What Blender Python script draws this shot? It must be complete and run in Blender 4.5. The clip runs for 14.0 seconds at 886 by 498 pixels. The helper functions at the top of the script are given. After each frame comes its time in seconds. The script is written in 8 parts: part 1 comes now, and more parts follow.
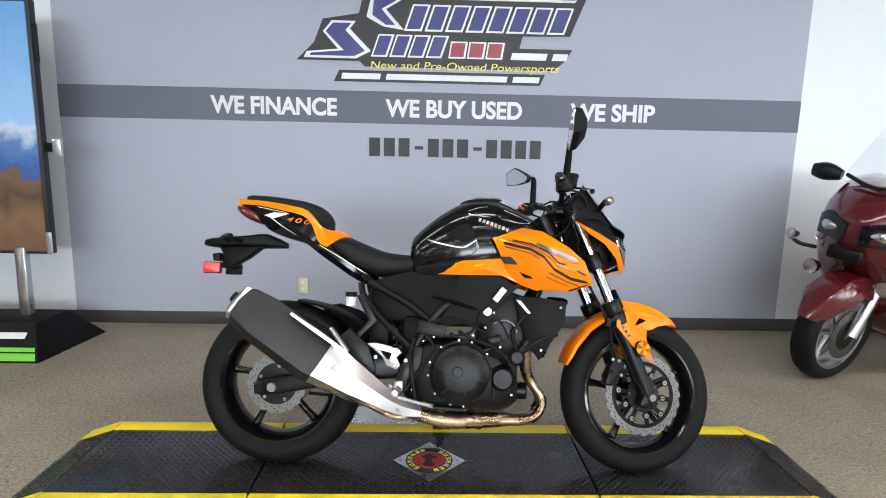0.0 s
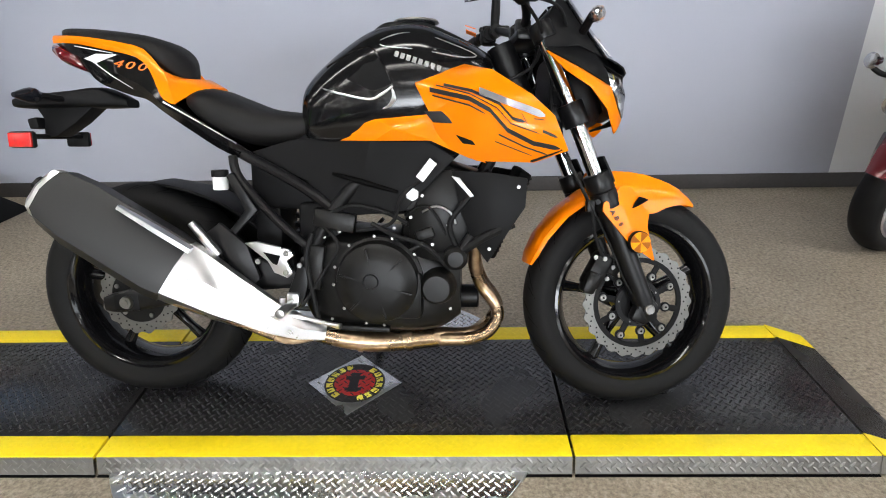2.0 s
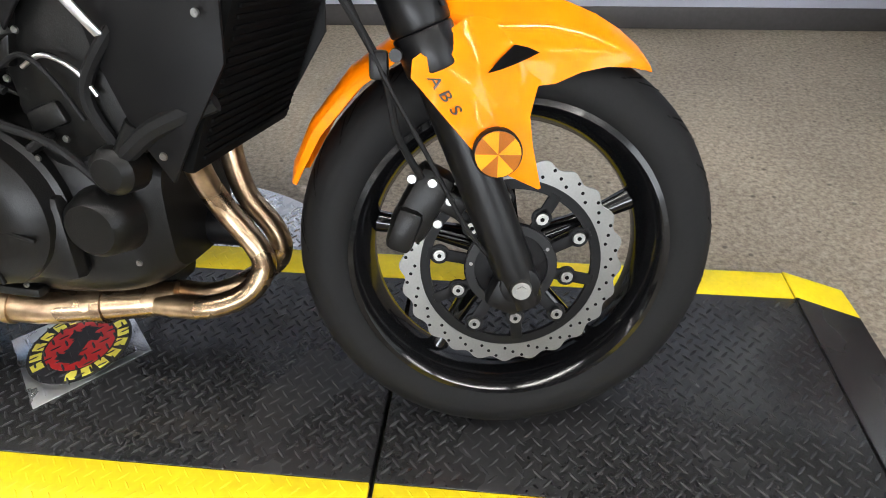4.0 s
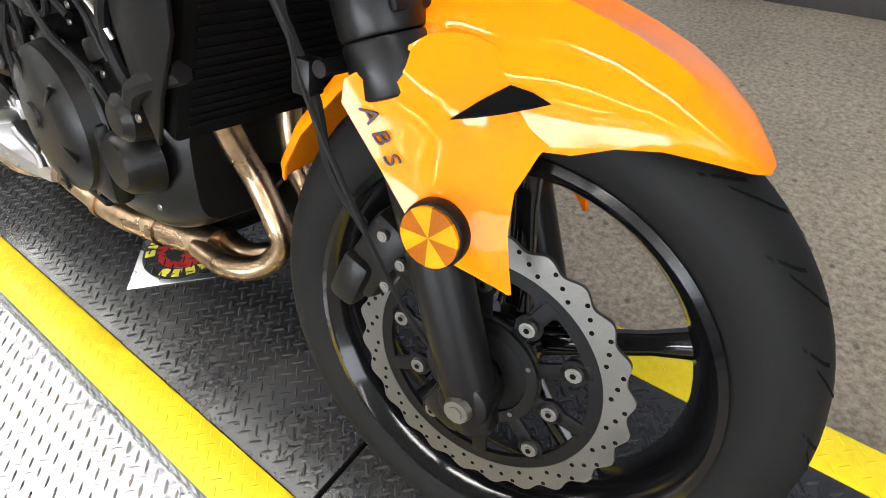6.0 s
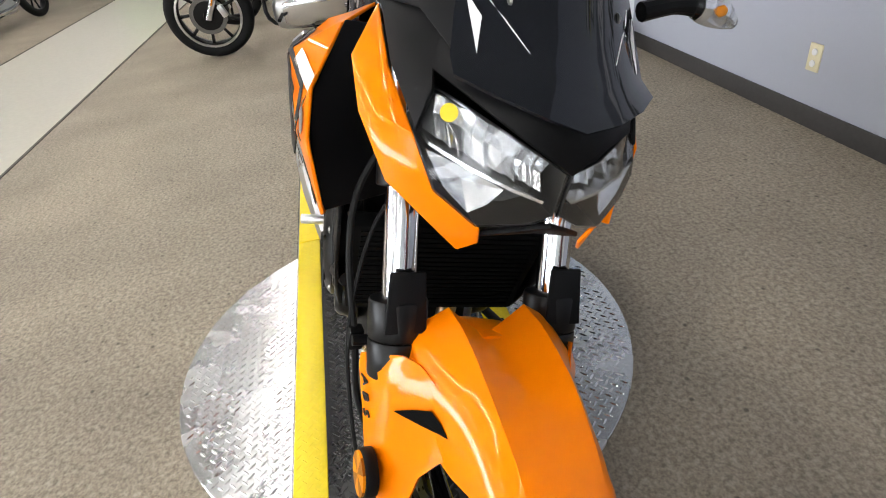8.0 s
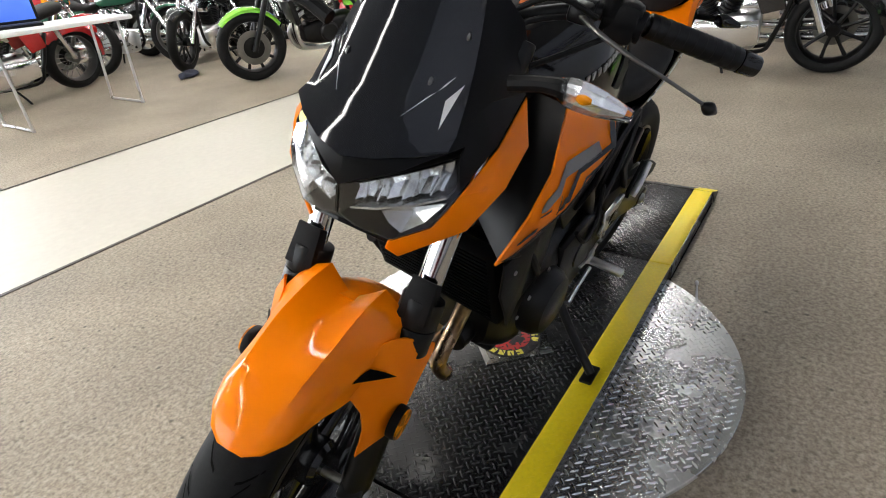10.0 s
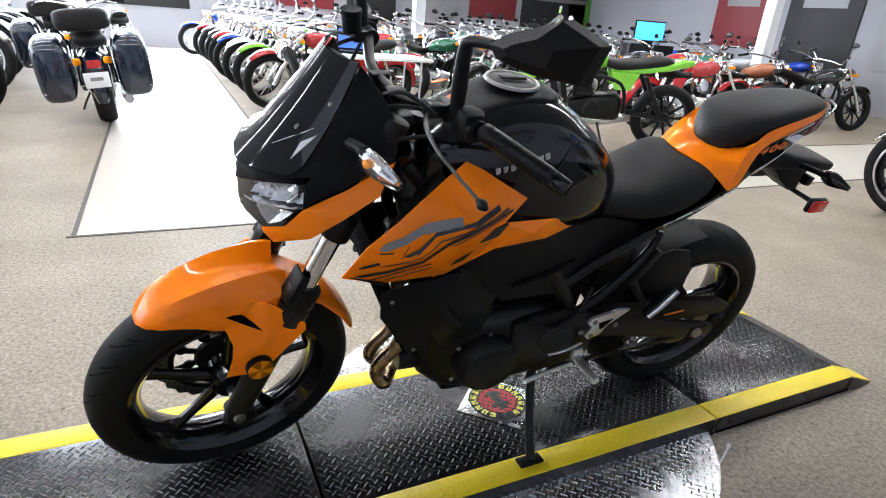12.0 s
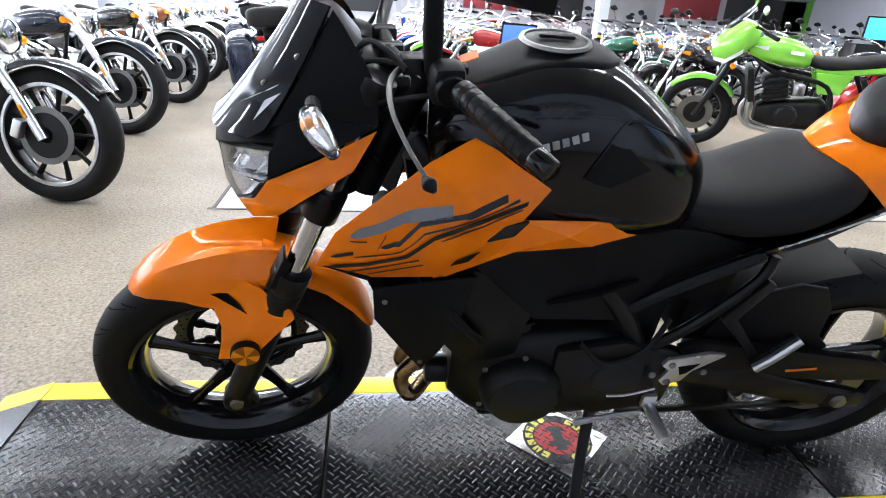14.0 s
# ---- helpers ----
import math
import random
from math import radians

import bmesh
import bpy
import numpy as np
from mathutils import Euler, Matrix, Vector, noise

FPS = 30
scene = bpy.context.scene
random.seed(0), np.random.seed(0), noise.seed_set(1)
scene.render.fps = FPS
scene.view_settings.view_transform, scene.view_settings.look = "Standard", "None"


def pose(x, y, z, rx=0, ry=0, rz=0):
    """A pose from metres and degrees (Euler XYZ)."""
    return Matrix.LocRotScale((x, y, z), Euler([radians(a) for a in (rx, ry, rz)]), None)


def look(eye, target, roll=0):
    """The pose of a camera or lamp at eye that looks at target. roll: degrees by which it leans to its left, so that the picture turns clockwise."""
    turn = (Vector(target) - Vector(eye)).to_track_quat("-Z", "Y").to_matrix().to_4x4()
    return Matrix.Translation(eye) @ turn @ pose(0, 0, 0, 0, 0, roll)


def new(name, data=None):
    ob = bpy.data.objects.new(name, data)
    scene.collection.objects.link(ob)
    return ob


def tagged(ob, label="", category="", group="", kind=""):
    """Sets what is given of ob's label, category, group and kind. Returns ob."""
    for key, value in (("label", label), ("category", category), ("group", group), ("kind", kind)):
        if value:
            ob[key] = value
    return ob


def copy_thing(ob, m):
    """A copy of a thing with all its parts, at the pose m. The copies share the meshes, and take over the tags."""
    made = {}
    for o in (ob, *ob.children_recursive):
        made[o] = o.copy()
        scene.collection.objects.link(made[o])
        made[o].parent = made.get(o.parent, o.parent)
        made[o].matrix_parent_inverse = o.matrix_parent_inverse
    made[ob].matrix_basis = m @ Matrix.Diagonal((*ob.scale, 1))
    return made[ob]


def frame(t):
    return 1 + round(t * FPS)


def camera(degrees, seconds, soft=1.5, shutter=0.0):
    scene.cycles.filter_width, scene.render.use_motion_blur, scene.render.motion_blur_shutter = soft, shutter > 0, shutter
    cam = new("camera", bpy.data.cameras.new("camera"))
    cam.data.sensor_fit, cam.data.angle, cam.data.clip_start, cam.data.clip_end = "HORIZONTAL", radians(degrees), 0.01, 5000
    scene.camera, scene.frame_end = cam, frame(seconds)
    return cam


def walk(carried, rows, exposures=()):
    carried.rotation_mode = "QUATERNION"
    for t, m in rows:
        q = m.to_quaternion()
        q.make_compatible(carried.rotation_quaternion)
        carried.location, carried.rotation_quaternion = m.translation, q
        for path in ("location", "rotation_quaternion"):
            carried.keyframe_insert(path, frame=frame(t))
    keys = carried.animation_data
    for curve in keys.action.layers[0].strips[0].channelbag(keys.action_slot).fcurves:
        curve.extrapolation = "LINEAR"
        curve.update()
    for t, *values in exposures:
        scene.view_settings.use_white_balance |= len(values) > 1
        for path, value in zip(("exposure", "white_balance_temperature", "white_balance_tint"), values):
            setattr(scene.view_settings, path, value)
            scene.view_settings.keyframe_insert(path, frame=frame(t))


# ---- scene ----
cam = camera(75.6, 14.0, 1.0)
PATH = [
    (0, (-0.118, -2.084, 1.196), (-0.064, -0.113, 0.864), 1.2),
    (0.5, (-0.075, -1.995, 1.18), (-0.024, -0.046, 0.737), -0.3),
    (1, (-0.016, -1.8, 1.163), (0.061, 0.121, 0.612), 0.4),
    (1.5, (0.066, -1.62, 1.138), (0.164, 0.248, 0.431), -0.8),
    (2, (0.216, -1.416, 1.099), (0.169, 0.4, 0.262), -1.2),
    (2.5, (0.369, -1.221, 1.031), (0.377, 0.502, 0.015), 0.1),
    (3, (0.506, -0.984, 0.956), (0.505, 0.661, -0.182), -1.0),
    (5.5, (0.841, -0.399, 0.757), (0.099, 0.799, -0.662), -4.1),
    (6, (0.903, -0.327, 0.803), (-0.049, 0.742, -0.594), -5.9),
    (6.5, (0.956, -0.276, 0.879), (-0.146, 0.703, -0.472), -5.7),
    (7, (1.026, -0.211, 0.963), (-0.337, 0.532, -0.297), -4.9),
    (7.5, (1.081, -0.143, 1.023), (-0.472, 0.338, -0.143), -6.0),
    (8, (1.112, -0.015, 1.066), (-0.548, 0.195, -0.029), -7.7),
    (9.25, (1.17, 0.41, 1.08), (-0.45, -0.18, 0.05), -6.0),
    (10.5, (1.092, 0.823, 1.074), (-0.182, -0.441, 0.191), -3.4),
    (11, (1.036, 1.011, 1.081), (-0.073, -0.441, 0.268), -1.1),
    (11.5, (0.902, 1.155, 1.091), (-0.083, -0.415, 0.34), 1.3),
    (12, (0.774, 1.253, 1.122), (-0.059, -0.403, 0.374), 4.7),
    (12.5, (0.67, 1.295, 1.125), (-0.044, -0.407, 0.355), 6.1),
    (13, (0.559, 1.294, 1.121), (0.04, -0.472, 0.339), 5.9),
    (13.5, (0.484, 1.261, 1.08), (0.119, -0.536, 0.284), 5.1),
    (14, (0.418, 1.157, 1.048), (0.15, -0.667, 0.273), 3.9),
]
walk(cam, [(t, look(eye, target, roll)) for t, eye, target, roll in PATH],
     exposures=[(0, 0.05, 6250, 10), (2, 0.15, 6450, 10), (3, 0.3, 6450, 10), (5.5, 0.64, 6300, 10), (6.5, 0.45, 6500, 10), (8, 0.15, 6500, 10), (10.5, 0.3, 6500, 10), (11.2, 0.35, 6500, 10), (12.2, 0.6, 6000, 12), (14, 0.76, 5900, 12)])

# ---- world and lights ----
world = bpy.data.worlds.new("sky")
scene.world = world
world.use_nodes = True
wn = world.node_tree
sky = wn.nodes.new("ShaderNodeTexSky")
sky.sky_type, sky.sun_disc = "NISHITA", False
sky.sun_elevation, sky.sun_rotation = radians(35), radians(200)
wn.nodes["Background"].inputs["Strength"].default_value = 0.1
wn.links.new(sky.outputs[0], wn.nodes["Background"].inputs["Color"])


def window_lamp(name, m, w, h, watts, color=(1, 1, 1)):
    """Daylight of an unseen, inferred shop window: an area lamp before the closed wall."""
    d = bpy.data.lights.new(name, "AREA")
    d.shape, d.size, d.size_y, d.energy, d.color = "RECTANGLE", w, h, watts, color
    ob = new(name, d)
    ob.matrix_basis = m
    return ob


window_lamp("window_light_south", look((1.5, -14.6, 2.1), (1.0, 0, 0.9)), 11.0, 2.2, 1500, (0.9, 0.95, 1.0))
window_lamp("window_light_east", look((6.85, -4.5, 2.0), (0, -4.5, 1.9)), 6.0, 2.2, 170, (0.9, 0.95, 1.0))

FLOOR = -0.055
CEIL = 3.2

# ---- materials ----


def nodes_of(name):
    m = bpy.data.materials.new(name)
    m.use_nodes = True
    return m, m.node_tree, m.node_tree.nodes["Principled BSDF"]


def surface(name, color, rough=0.5, metal=0.0, vary=0.15, grain=60.0, patch=5.0, bump=0.0, coat=0.0, spread=0.08, dist=0.002,
            spec=0.5, dark=None):
    """A procedural surface: the base colour varied at two scales, roughness worn, fine relief."""
    m, nt, p = nodes_of(name)
    co = nt.nodes.new("ShaderNodeTexCoord")
    fine = nt.nodes.new("ShaderNodeTexNoise")
    fine.inputs["Scale"].default_value, fine.inputs["Detail"].default_value = grain, 6
    wide = nt.nodes.new("ShaderNodeTexNoise")
    wide.inputs["Scale"].default_value, wide.inputs["Detail"].default_value = patch, 4
    for n in (fine, wide):
        nt.links.new(co.outputs["Object"], n.inputs["Vector"])
    add = nt.nodes.new("ShaderNodeMath")
    add.operation = "ADD"
    nt.links.new(fine.outputs["Fac"], add.inputs[0])
    nt.links.new(wide.outputs["Fac"], add.inputs[1])
    rng = nt.nodes.new("ShaderNodeMapRange")
    rng.inputs["From Min"].default_value, rng.inputs["From Max"].default_value = 0.6, 1.4
    nt.links.new(add.outputs[0], rng.inputs["Value"])
    mix = nt.nodes.new("ShaderNodeMix")
    mix.data_type = "RGBA"
    lo = dark or [c * (1 - vary) for c in color]
    hi = [min(1, c * (1 + vary)) for c in color]
    mix.inputs["A"].default_value, mix.inputs["B"].default_value = (*lo, 1), (*hi, 1)
    nt.links.new(rng.outputs[0], mix.inputs["Factor"])
    nt.links.new(mix.outputs["Result"], p.inputs["Base Color"])
    rr = nt.nodes.new("ShaderNodeMapRange")
    rr.inputs["To Min"].default_value, rr.inputs["To Max"].default_value = max(0.02, rough - spread), min(1, rough + spread)
    nt.links.new(wide.outputs["Fac"], rr.inputs["Value"])
    nt.links.new(rr.outputs[0], p.inputs["Roughness"])
    p.inputs["Metallic"].default_value = metal
    p.inputs["Coat Weight"].default_value, p.inputs["Coat Roughness"].default_value = coat, 0.04
    p.inputs["Specular IOR Level"].default_value = spec
    if bump:
        b = nt.nodes.new("ShaderNodeBump")
        b.inputs["Strength"].default_value, b.inputs["Distance"].default_value = bump, dist
        nt.links.new(fine.outputs["Fac"], b.inputs["Height"])
        nt.links.new(b.outputs["Normal"], p.inputs["Normal"])
    return m


def glass(name, color, rough=0.03, ior=1.45):
    m, nt, p = nodes_of(name)
    p.inputs["Base Color"].default_value = (*color, 1)
    p.inputs["Transmission Weight"].default_value, p.inputs["Roughness"].default_value, p.inputs["IOR"].default_value = 1, rough, ior
    return m


def glow(name, color, strength):
    m, nt, p = nodes_of(name)
    p.inputs["Base Color"].default_value = (*color, 1)
    p.inputs["Emission Color"].default_value, p.inputs["Emission Strength"].default_value = (*color, 1), strength
    return m


ORANGE = surface("pearl orange paint", (0.97, 0.222, 0.001), 0.3, 0.0, 0.04, 900, 6, coat=0.45, spread=0.04, spec=0.03)
GLOSS = surface("gloss black paint", (0.004, 0.004, 0.0045), 0.12, 0, 0.2, 600, 6, coat=0.15, spread=0.04, spec=0.35)
MATTE = surface("matte black plastic", (0.0045, 0.0045, 0.005), 0.5, 0, 0.2, 900, 8, 0.25, dist=0.0006, spec=0.14)
SATIN = surface("satin black metal", (0.004, 0.004, 0.0044), 0.34, 0.0, 0.3, 250, 12, 0.1, dist=0.0006, spec=0.26)
ENGINE = surface("dark engine casting", (0.0048, 0.0047, 0.0045), 0.34, 0.0, 0.4, 500, 14, 0.3, dist=0.0008, spec=0.24)
CHARCOAL = surface("charcoal muffler coat", (0.008, 0.008, 0.0084), 0.5, 0.0, 0.12, 700, 9, 0.15, dist=0.0006)
RUBBER = surface("black rubber", (0.007, 0.007, 0.0073), 0.6, 0, 0.3, 240, 7, 0.3, dist=0.0008, spec=0.18)
TYRE = surface("road tyre rubber", (0.008, 0.008, 0.0083), 0.6, 0, 0.2, 240, 7, 0.25, dist=0.0006, spec=0.13)
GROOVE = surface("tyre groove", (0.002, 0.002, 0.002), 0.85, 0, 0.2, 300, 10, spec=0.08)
VINYL = surface("black seat vinyl", (0.009, 0.0085, 0.0085), 0.55, 0, 0.15, 1400, 10, 0.6, dist=0.0008, spec=0.2)
CHROME = surface("polished chrome", (0.78, 0.78, 0.79), 0.1, 1.0, 0.04, 300, 9, spread=0.05)
BRUSHED = surface("brushed aluminium", (0.68, 0.68, 0.69), 0.3, 1.0, 0.1, 500, 10, 0.1, dist=0.0004)
STEEL = surface("machined disc steel", (0.17, 0.168, 0.16), 0.42, 1.0, 0.12, 400, 20, 0.1, dist=0.0003)
BRONZE = surface("heat tinted header steel", (0.46, 0.34, 0.22), 0.28, 1.0, 0.25, 60, 9, spread=0.08, dark=(0.2, 0.13, 0.08))
BOLT = surface("zinc bolt", (0.28, 0.275, 0.26), 0.34, 1.0, 0.15, 800, 30)
AMBER = surface("amber reflector", (0.8, 0.27, 0.001), 0.38, 0, 0.25, 900, 40, 0.5, dist=0.001, spec=0.15)
SHADEAMBER = surface("shaded amber prism", (0.3, 0.085, 0.001), 0.38, 0, 0.25, 900, 40, 0.4, dist=0.001, spec=0.15)
REDLENS = surface("red reflector lens", (0.55, 0.012, 0.01), 0.15, 0, 0.3, 700, 40, 0.4, coat=0.8, dist=0.001)
CLEAR = glass("clear lens", (0.95, 0.96, 0.97))
SMOKE = surface("smoked windscreen", (0.008, 0.009, 0.012), 0.07, 0, 0.1, 300, 4, coat=0.25, spread=0.03, spec=0.35)
MIRROR = surface("mirror glass", (0.8, 0.82, 0.84), 0.03, 1.0, 0.02, 50, 3, spread=0.01)
WHITE = surface("white print", (0.78, 0.78, 0.78), 0.45, 0, 0.04, 200, 6)
GREYPRINT = surface("grey print", (0.2, 0.19, 0.19), 0.4, 0, 0.08, 200, 6)
LIGHTPRINT = surface("pale grey print", (0.3, 0.3, 0.29), 0.4, 0, 0.08, 200, 6)
ORANGEPRINT = surface("orange print", (0.85, 0.17, 0.01), 0.4, 0, 0.05, 200, 6)
DIAMOND = surface("steel tread plate", (0.7, 0.705, 0.72), 0.27, 1.0, 0.12, 90, 6, 0.12, spread=0.1, dist=0.0006)
SKIRT = surface("worn aluminium tread strip", (0.27, 0.268, 0.26), 0.42, 0.8, 0.22, 70, 8, 0.2, dist=0.0008)
DECKLUG = surface("worn deck lug", (0.02, 0.02, 0.021), 0.36, 0.05, 0.4, 60, 4, 0.1, spread=0.1, spec=0.35)
DECK = surface("black painted deck", (0.015, 0.0148, 0.0154), 0.25, 0, 0.35, 110, 4, 0.2, spread=0.12, dist=0.0008)
YELLOW = surface("safety yellow paint", (0.87, 0.66, 0.008), 0.42, 0, 0.1, 90, 5, 0.12, dist=0.0006)
BADGERED = surface("red badge print", (0.5, 0.02, 0.02), 0.4, 0, 0.15, 120, 20)
BLACKPRINT = surface("black print", (0.012, 0.012, 0.014), 0.5, 0, 0.15, 150, 10)
GREYWALL = surface("light grey wall paint", (0.385, 0.405, 0.475), 0.75, 0, 0.035, 260, 0.8, 0.12, dist=0.0008)
BANDWALL = surface("mid grey painted band", (0.13, 0.14, 0.175), 0.7, 0, 0.05, 260, 1.2, 0.1, dist=0.0008)
WHITEWALL = surface("white wall paint", (0.76, 0.79, 0.82), 0.75, 0, 0.03, 260, 0.8, 0.12, dist=0.0008)
BASEBOARD = surface("dark vinyl cove base", (0.045, 0.042, 0.042), 0.55, 0, 0.2, 60, 3)
CREAM = surface("ivory outlet plastic", (0.72, 0.66, 0.45), 0.4, 0, 0.05, 100, 10)
TILE = surface("pale vinyl tile", (0.52, 0.495, 0.435), 0.36, 0, 0.08, 30, 1.5, 0.04, spread=0.1)
EDGE = surface("dark carpet edging", (0.07, 0.06, 0.05), 0.6, 0, 0.25, 90, 5)
FARWALL = surface("dim grey wall paint", (0.34, 0.34, 0.37), 0.75, 0, 0.06, 260, 0.8, 0.12, dist=0.0008)
CEILING = surface("grey ceiling deck", (0.3, 0.3, 0.3), 0.85, 0, 0.06, 160, 2, 0.2)
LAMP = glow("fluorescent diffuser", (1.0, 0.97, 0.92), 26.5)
SCREENBLUE = glow("lit laptop screen", (0.03, 0.09, 0.4), 1.2)
TVBLUE = glow("lit monitor screen", (0.05, 0.32, 0.6), 1.6)


def carpet_material():
    m, nt, p = nodes_of("speckled loop carpet")
    co = nt.nodes.new("ShaderNodeTexCoord")
    tuft = nt.nodes.new("ShaderNodeTexVoronoi")
    tuft.inputs["Scale"].default_value = 95
    fleck = nt.nodes.new("ShaderNodeTexNoise")
    fleck.inputs["Scale"].default_value, fleck.inputs["Detail"].default_value, fleck.inputs["Roughness"].default_value = 75, 8, 0.75
    wide = nt.nodes.new("ShaderNodeTexNoise")
    wide.inputs["Scale"].default_value, wide.inputs["Detail"].default_value = 1.7, 5
    for n in (tuft, fleck, wide):
        nt.links.new(co.outputs["Object"], n.inputs["Vector"])
    ramp = nt.nodes.new("ShaderNodeValToRGB")
    ramp.color_ramp.elements[0].position, ramp.color_ramp.elements[0].color = 0.36, (0.155, 0.13, 0.1, 1)
    ramp.color_ramp.elements[1].position, ramp.color_ramp.elements[1].color = 0.64, (0.41, 0.357, 0.284, 1)
    e = ramp.color_ramp.elements.new(0.5)
    e.color = (0.285, 0.24, 0.182, 1)
    nt.links.new(fleck.outputs["Fac"], ramp.inputs["Fac"])
    tint = nt.nodes.new("ShaderNodeMix")
    tint.data_type, tint.blend_type = "RGBA", "MULTIPLY"
    tint.inputs["Factor"].default_value = 0.5
    nt.links.new(ramp.outputs["Color"], tint.inputs["A"])
    r2 = nt.nodes.new("ShaderNodeMapRange")
    r2.inputs["From Min"].default_value, r2.inputs["From Max"].default_value = 0.3, 0.7
    r2.inputs["To Min"].default_value, r2.inputs["To Max"].default_value = 0.6, 1.25
    nt.links.new(wide.outputs["Fac"], r2.inputs["Value"])
    nt.links.new(r2.outputs[0], tint.inputs["B"])
    # trodden-in dark specks
    speck = nt.nodes.new("ShaderNodeTexVoronoi")
    speck.inputs["Scale"].default_value = 15
    nt.links.new(co.outputs["Object"], speck.inputs["Vector"])
    near = nt.nodes.new("ShaderNodeMapRange")
    near.inputs["From Min"].default_value, near.inputs["From Max"].default_value = 0.06, 0.12
    near.inputs["To Min"].default_value, near.inputs["To Max"].default_value = 0.3, 1.0
    nt.links.new(speck.outputs["Distance"], near.inputs["Value"])
    dirt = nt.nodes.new("ShaderNodeMix")
    dirt.data_type, dirt.blend_type = "RGBA", "MULTIPLY"
    dirt.inputs["Factor"].default_value = 0.8
    nt.links.new(tint.outputs["Result"], dirt.inputs["A"])
    nt.links.new(near.outputs[0], dirt.inputs["B"])
    nt.links.new(dirt.outputs["Result"], p.inputs["Base Color"])
    p.inputs["Roughness"].default_value = 0.62
    p.inputs["Specular IOR Level"].default_value = 0.5
    b = nt.nodes.new("ShaderNodeBump")
    b.inputs["Strength"].default_value, b.inputs["Distance"].default_value = 0.28, 0.003
    nt.links.new(tuft.outputs["Distance"], b.inputs["Height"])
    nt.links.new(b.outputs["Normal"], p.inputs["Normal"])
    return m


CARPET = carpet_material()

# ---- mesh helpers ----


def bm_new():
    return bmesh.new()


def link(name, bm, material, xf=None, parent=None, sharp=35):
    me = bpy.data.meshes.new(name)
    bmesh.ops.recalc_face_normals(bm, faces=bm.faces)
    for f in bm.faces:
        f.smooth = True
    bm.to_mesh(me)
    bm.free()
    me.set_sharp_from_angle(angle=radians(sharp))
    me.materials.append(material)
    ob = new(name, me)
    ob.parent = parent
    if xf is not None:
        ob.matrix_basis = xf
    return ob


def part(name, bm, material, parent, label="", xf=None, sharp=35):
    ob = link(name, bm, material, xf, parent, sharp)
    return tagged(ob, label) if label else ob


def group_at(name, m, label, category, group=""):
    ob = new(name)
    ob.matrix_basis = m
    ob.empty_display_size = 0.1
    return tagged(ob, label, category, group)


def join(*bms):
    out = bms[0]
    for b in bms[1:]:
        me = bpy.data.meshes.new("tmp")
        b.to_mesh(me)
        b.free()
        out.from_mesh(me)
        bpy.data.meshes.remove(me)
    return out


def moved(bm, m):
    bmesh.ops.transform(bm, matrix=m, verts=bm.verts)
    return bm


def box(c, s, bevel=0.004, m=None, seg=2):
    bm = bm_new()
    bmesh.ops.create_cube(bm, size=1)
    for v in bm.verts:
        v.co = Vector((v.co.x * s[0], v.co.y * s[1], v.co.z * s[2]))
    if bevel:
        bmesh.ops.bevel(bm, geom=bm.edges[:], offset=min(bevel, min(s) * 0.45), segments=seg, affect="EDGES", profile=0.5)
    if m is not None:
        moved(bm, m)
    return moved(bm, Matrix.Translation(c))


def cyl(a, b, r, r2=None, n=16, bevel=0.0):
    a, b = Vector(a), Vector(b)
    bm = bm_new()
    d = b - a
    bmesh.ops.create_cone(bm, cap_ends=True, segments=n, radius1=r, radius2=r if r2 is None else r2, depth=d.length)
    if bevel:
        caps = [e for e in bm.edges if abs(e.verts[0].co.z - e.verts[1].co.z) < 1e-6]
        bmesh.ops.bevel(bm, geom=caps, offset=bevel, segments=2, affect="EDGES", profile=0.5)
    q = d.to_track_quat("Z", "Y").to_matrix().to_4x4()
    return moved(bm, Matrix.Translation((a + b) / 2) @ q)


def smooth_line(pts, k=5):
    pts = [Vector(p) for p in pts]
    if len(pts) < 3:
        return pts
    out = []
    for i in range(len(pts) - 1):
        p0, p1, p2, p3 = pts[max(i - 1, 0)], pts[i], pts[i + 1], pts[min(i + 2, len(pts) - 1)]
        for j in range(k):
            t = j / k
            out.append(0.5 * (2 * p1 + (p2 - p0) * t + (2 * p0 - 5 * p1 + 4 * p2 - p3) * t * t + (3 * p1 - p0 - 3 * p2 + p3) * t ** 3))
    return out + [pts[-1]]


def rings(bm, loops, closed_ring=True, caps=True):
    vs = [[bm.verts.new(p) for p in ring] for ring in loops]
    n = len(vs[0])
    for a, b in zip(vs, vs[1:]):
        for i in range(n if closed_ring else n - 1):
            j = (i + 1) % n
            bm.faces.new((a[i], a[j], b[j], b[i]))
    if caps and closed_ring:
        bm.faces.new(vs[0][::-1])
        bm.faces.new(vs[-1])
    return bm


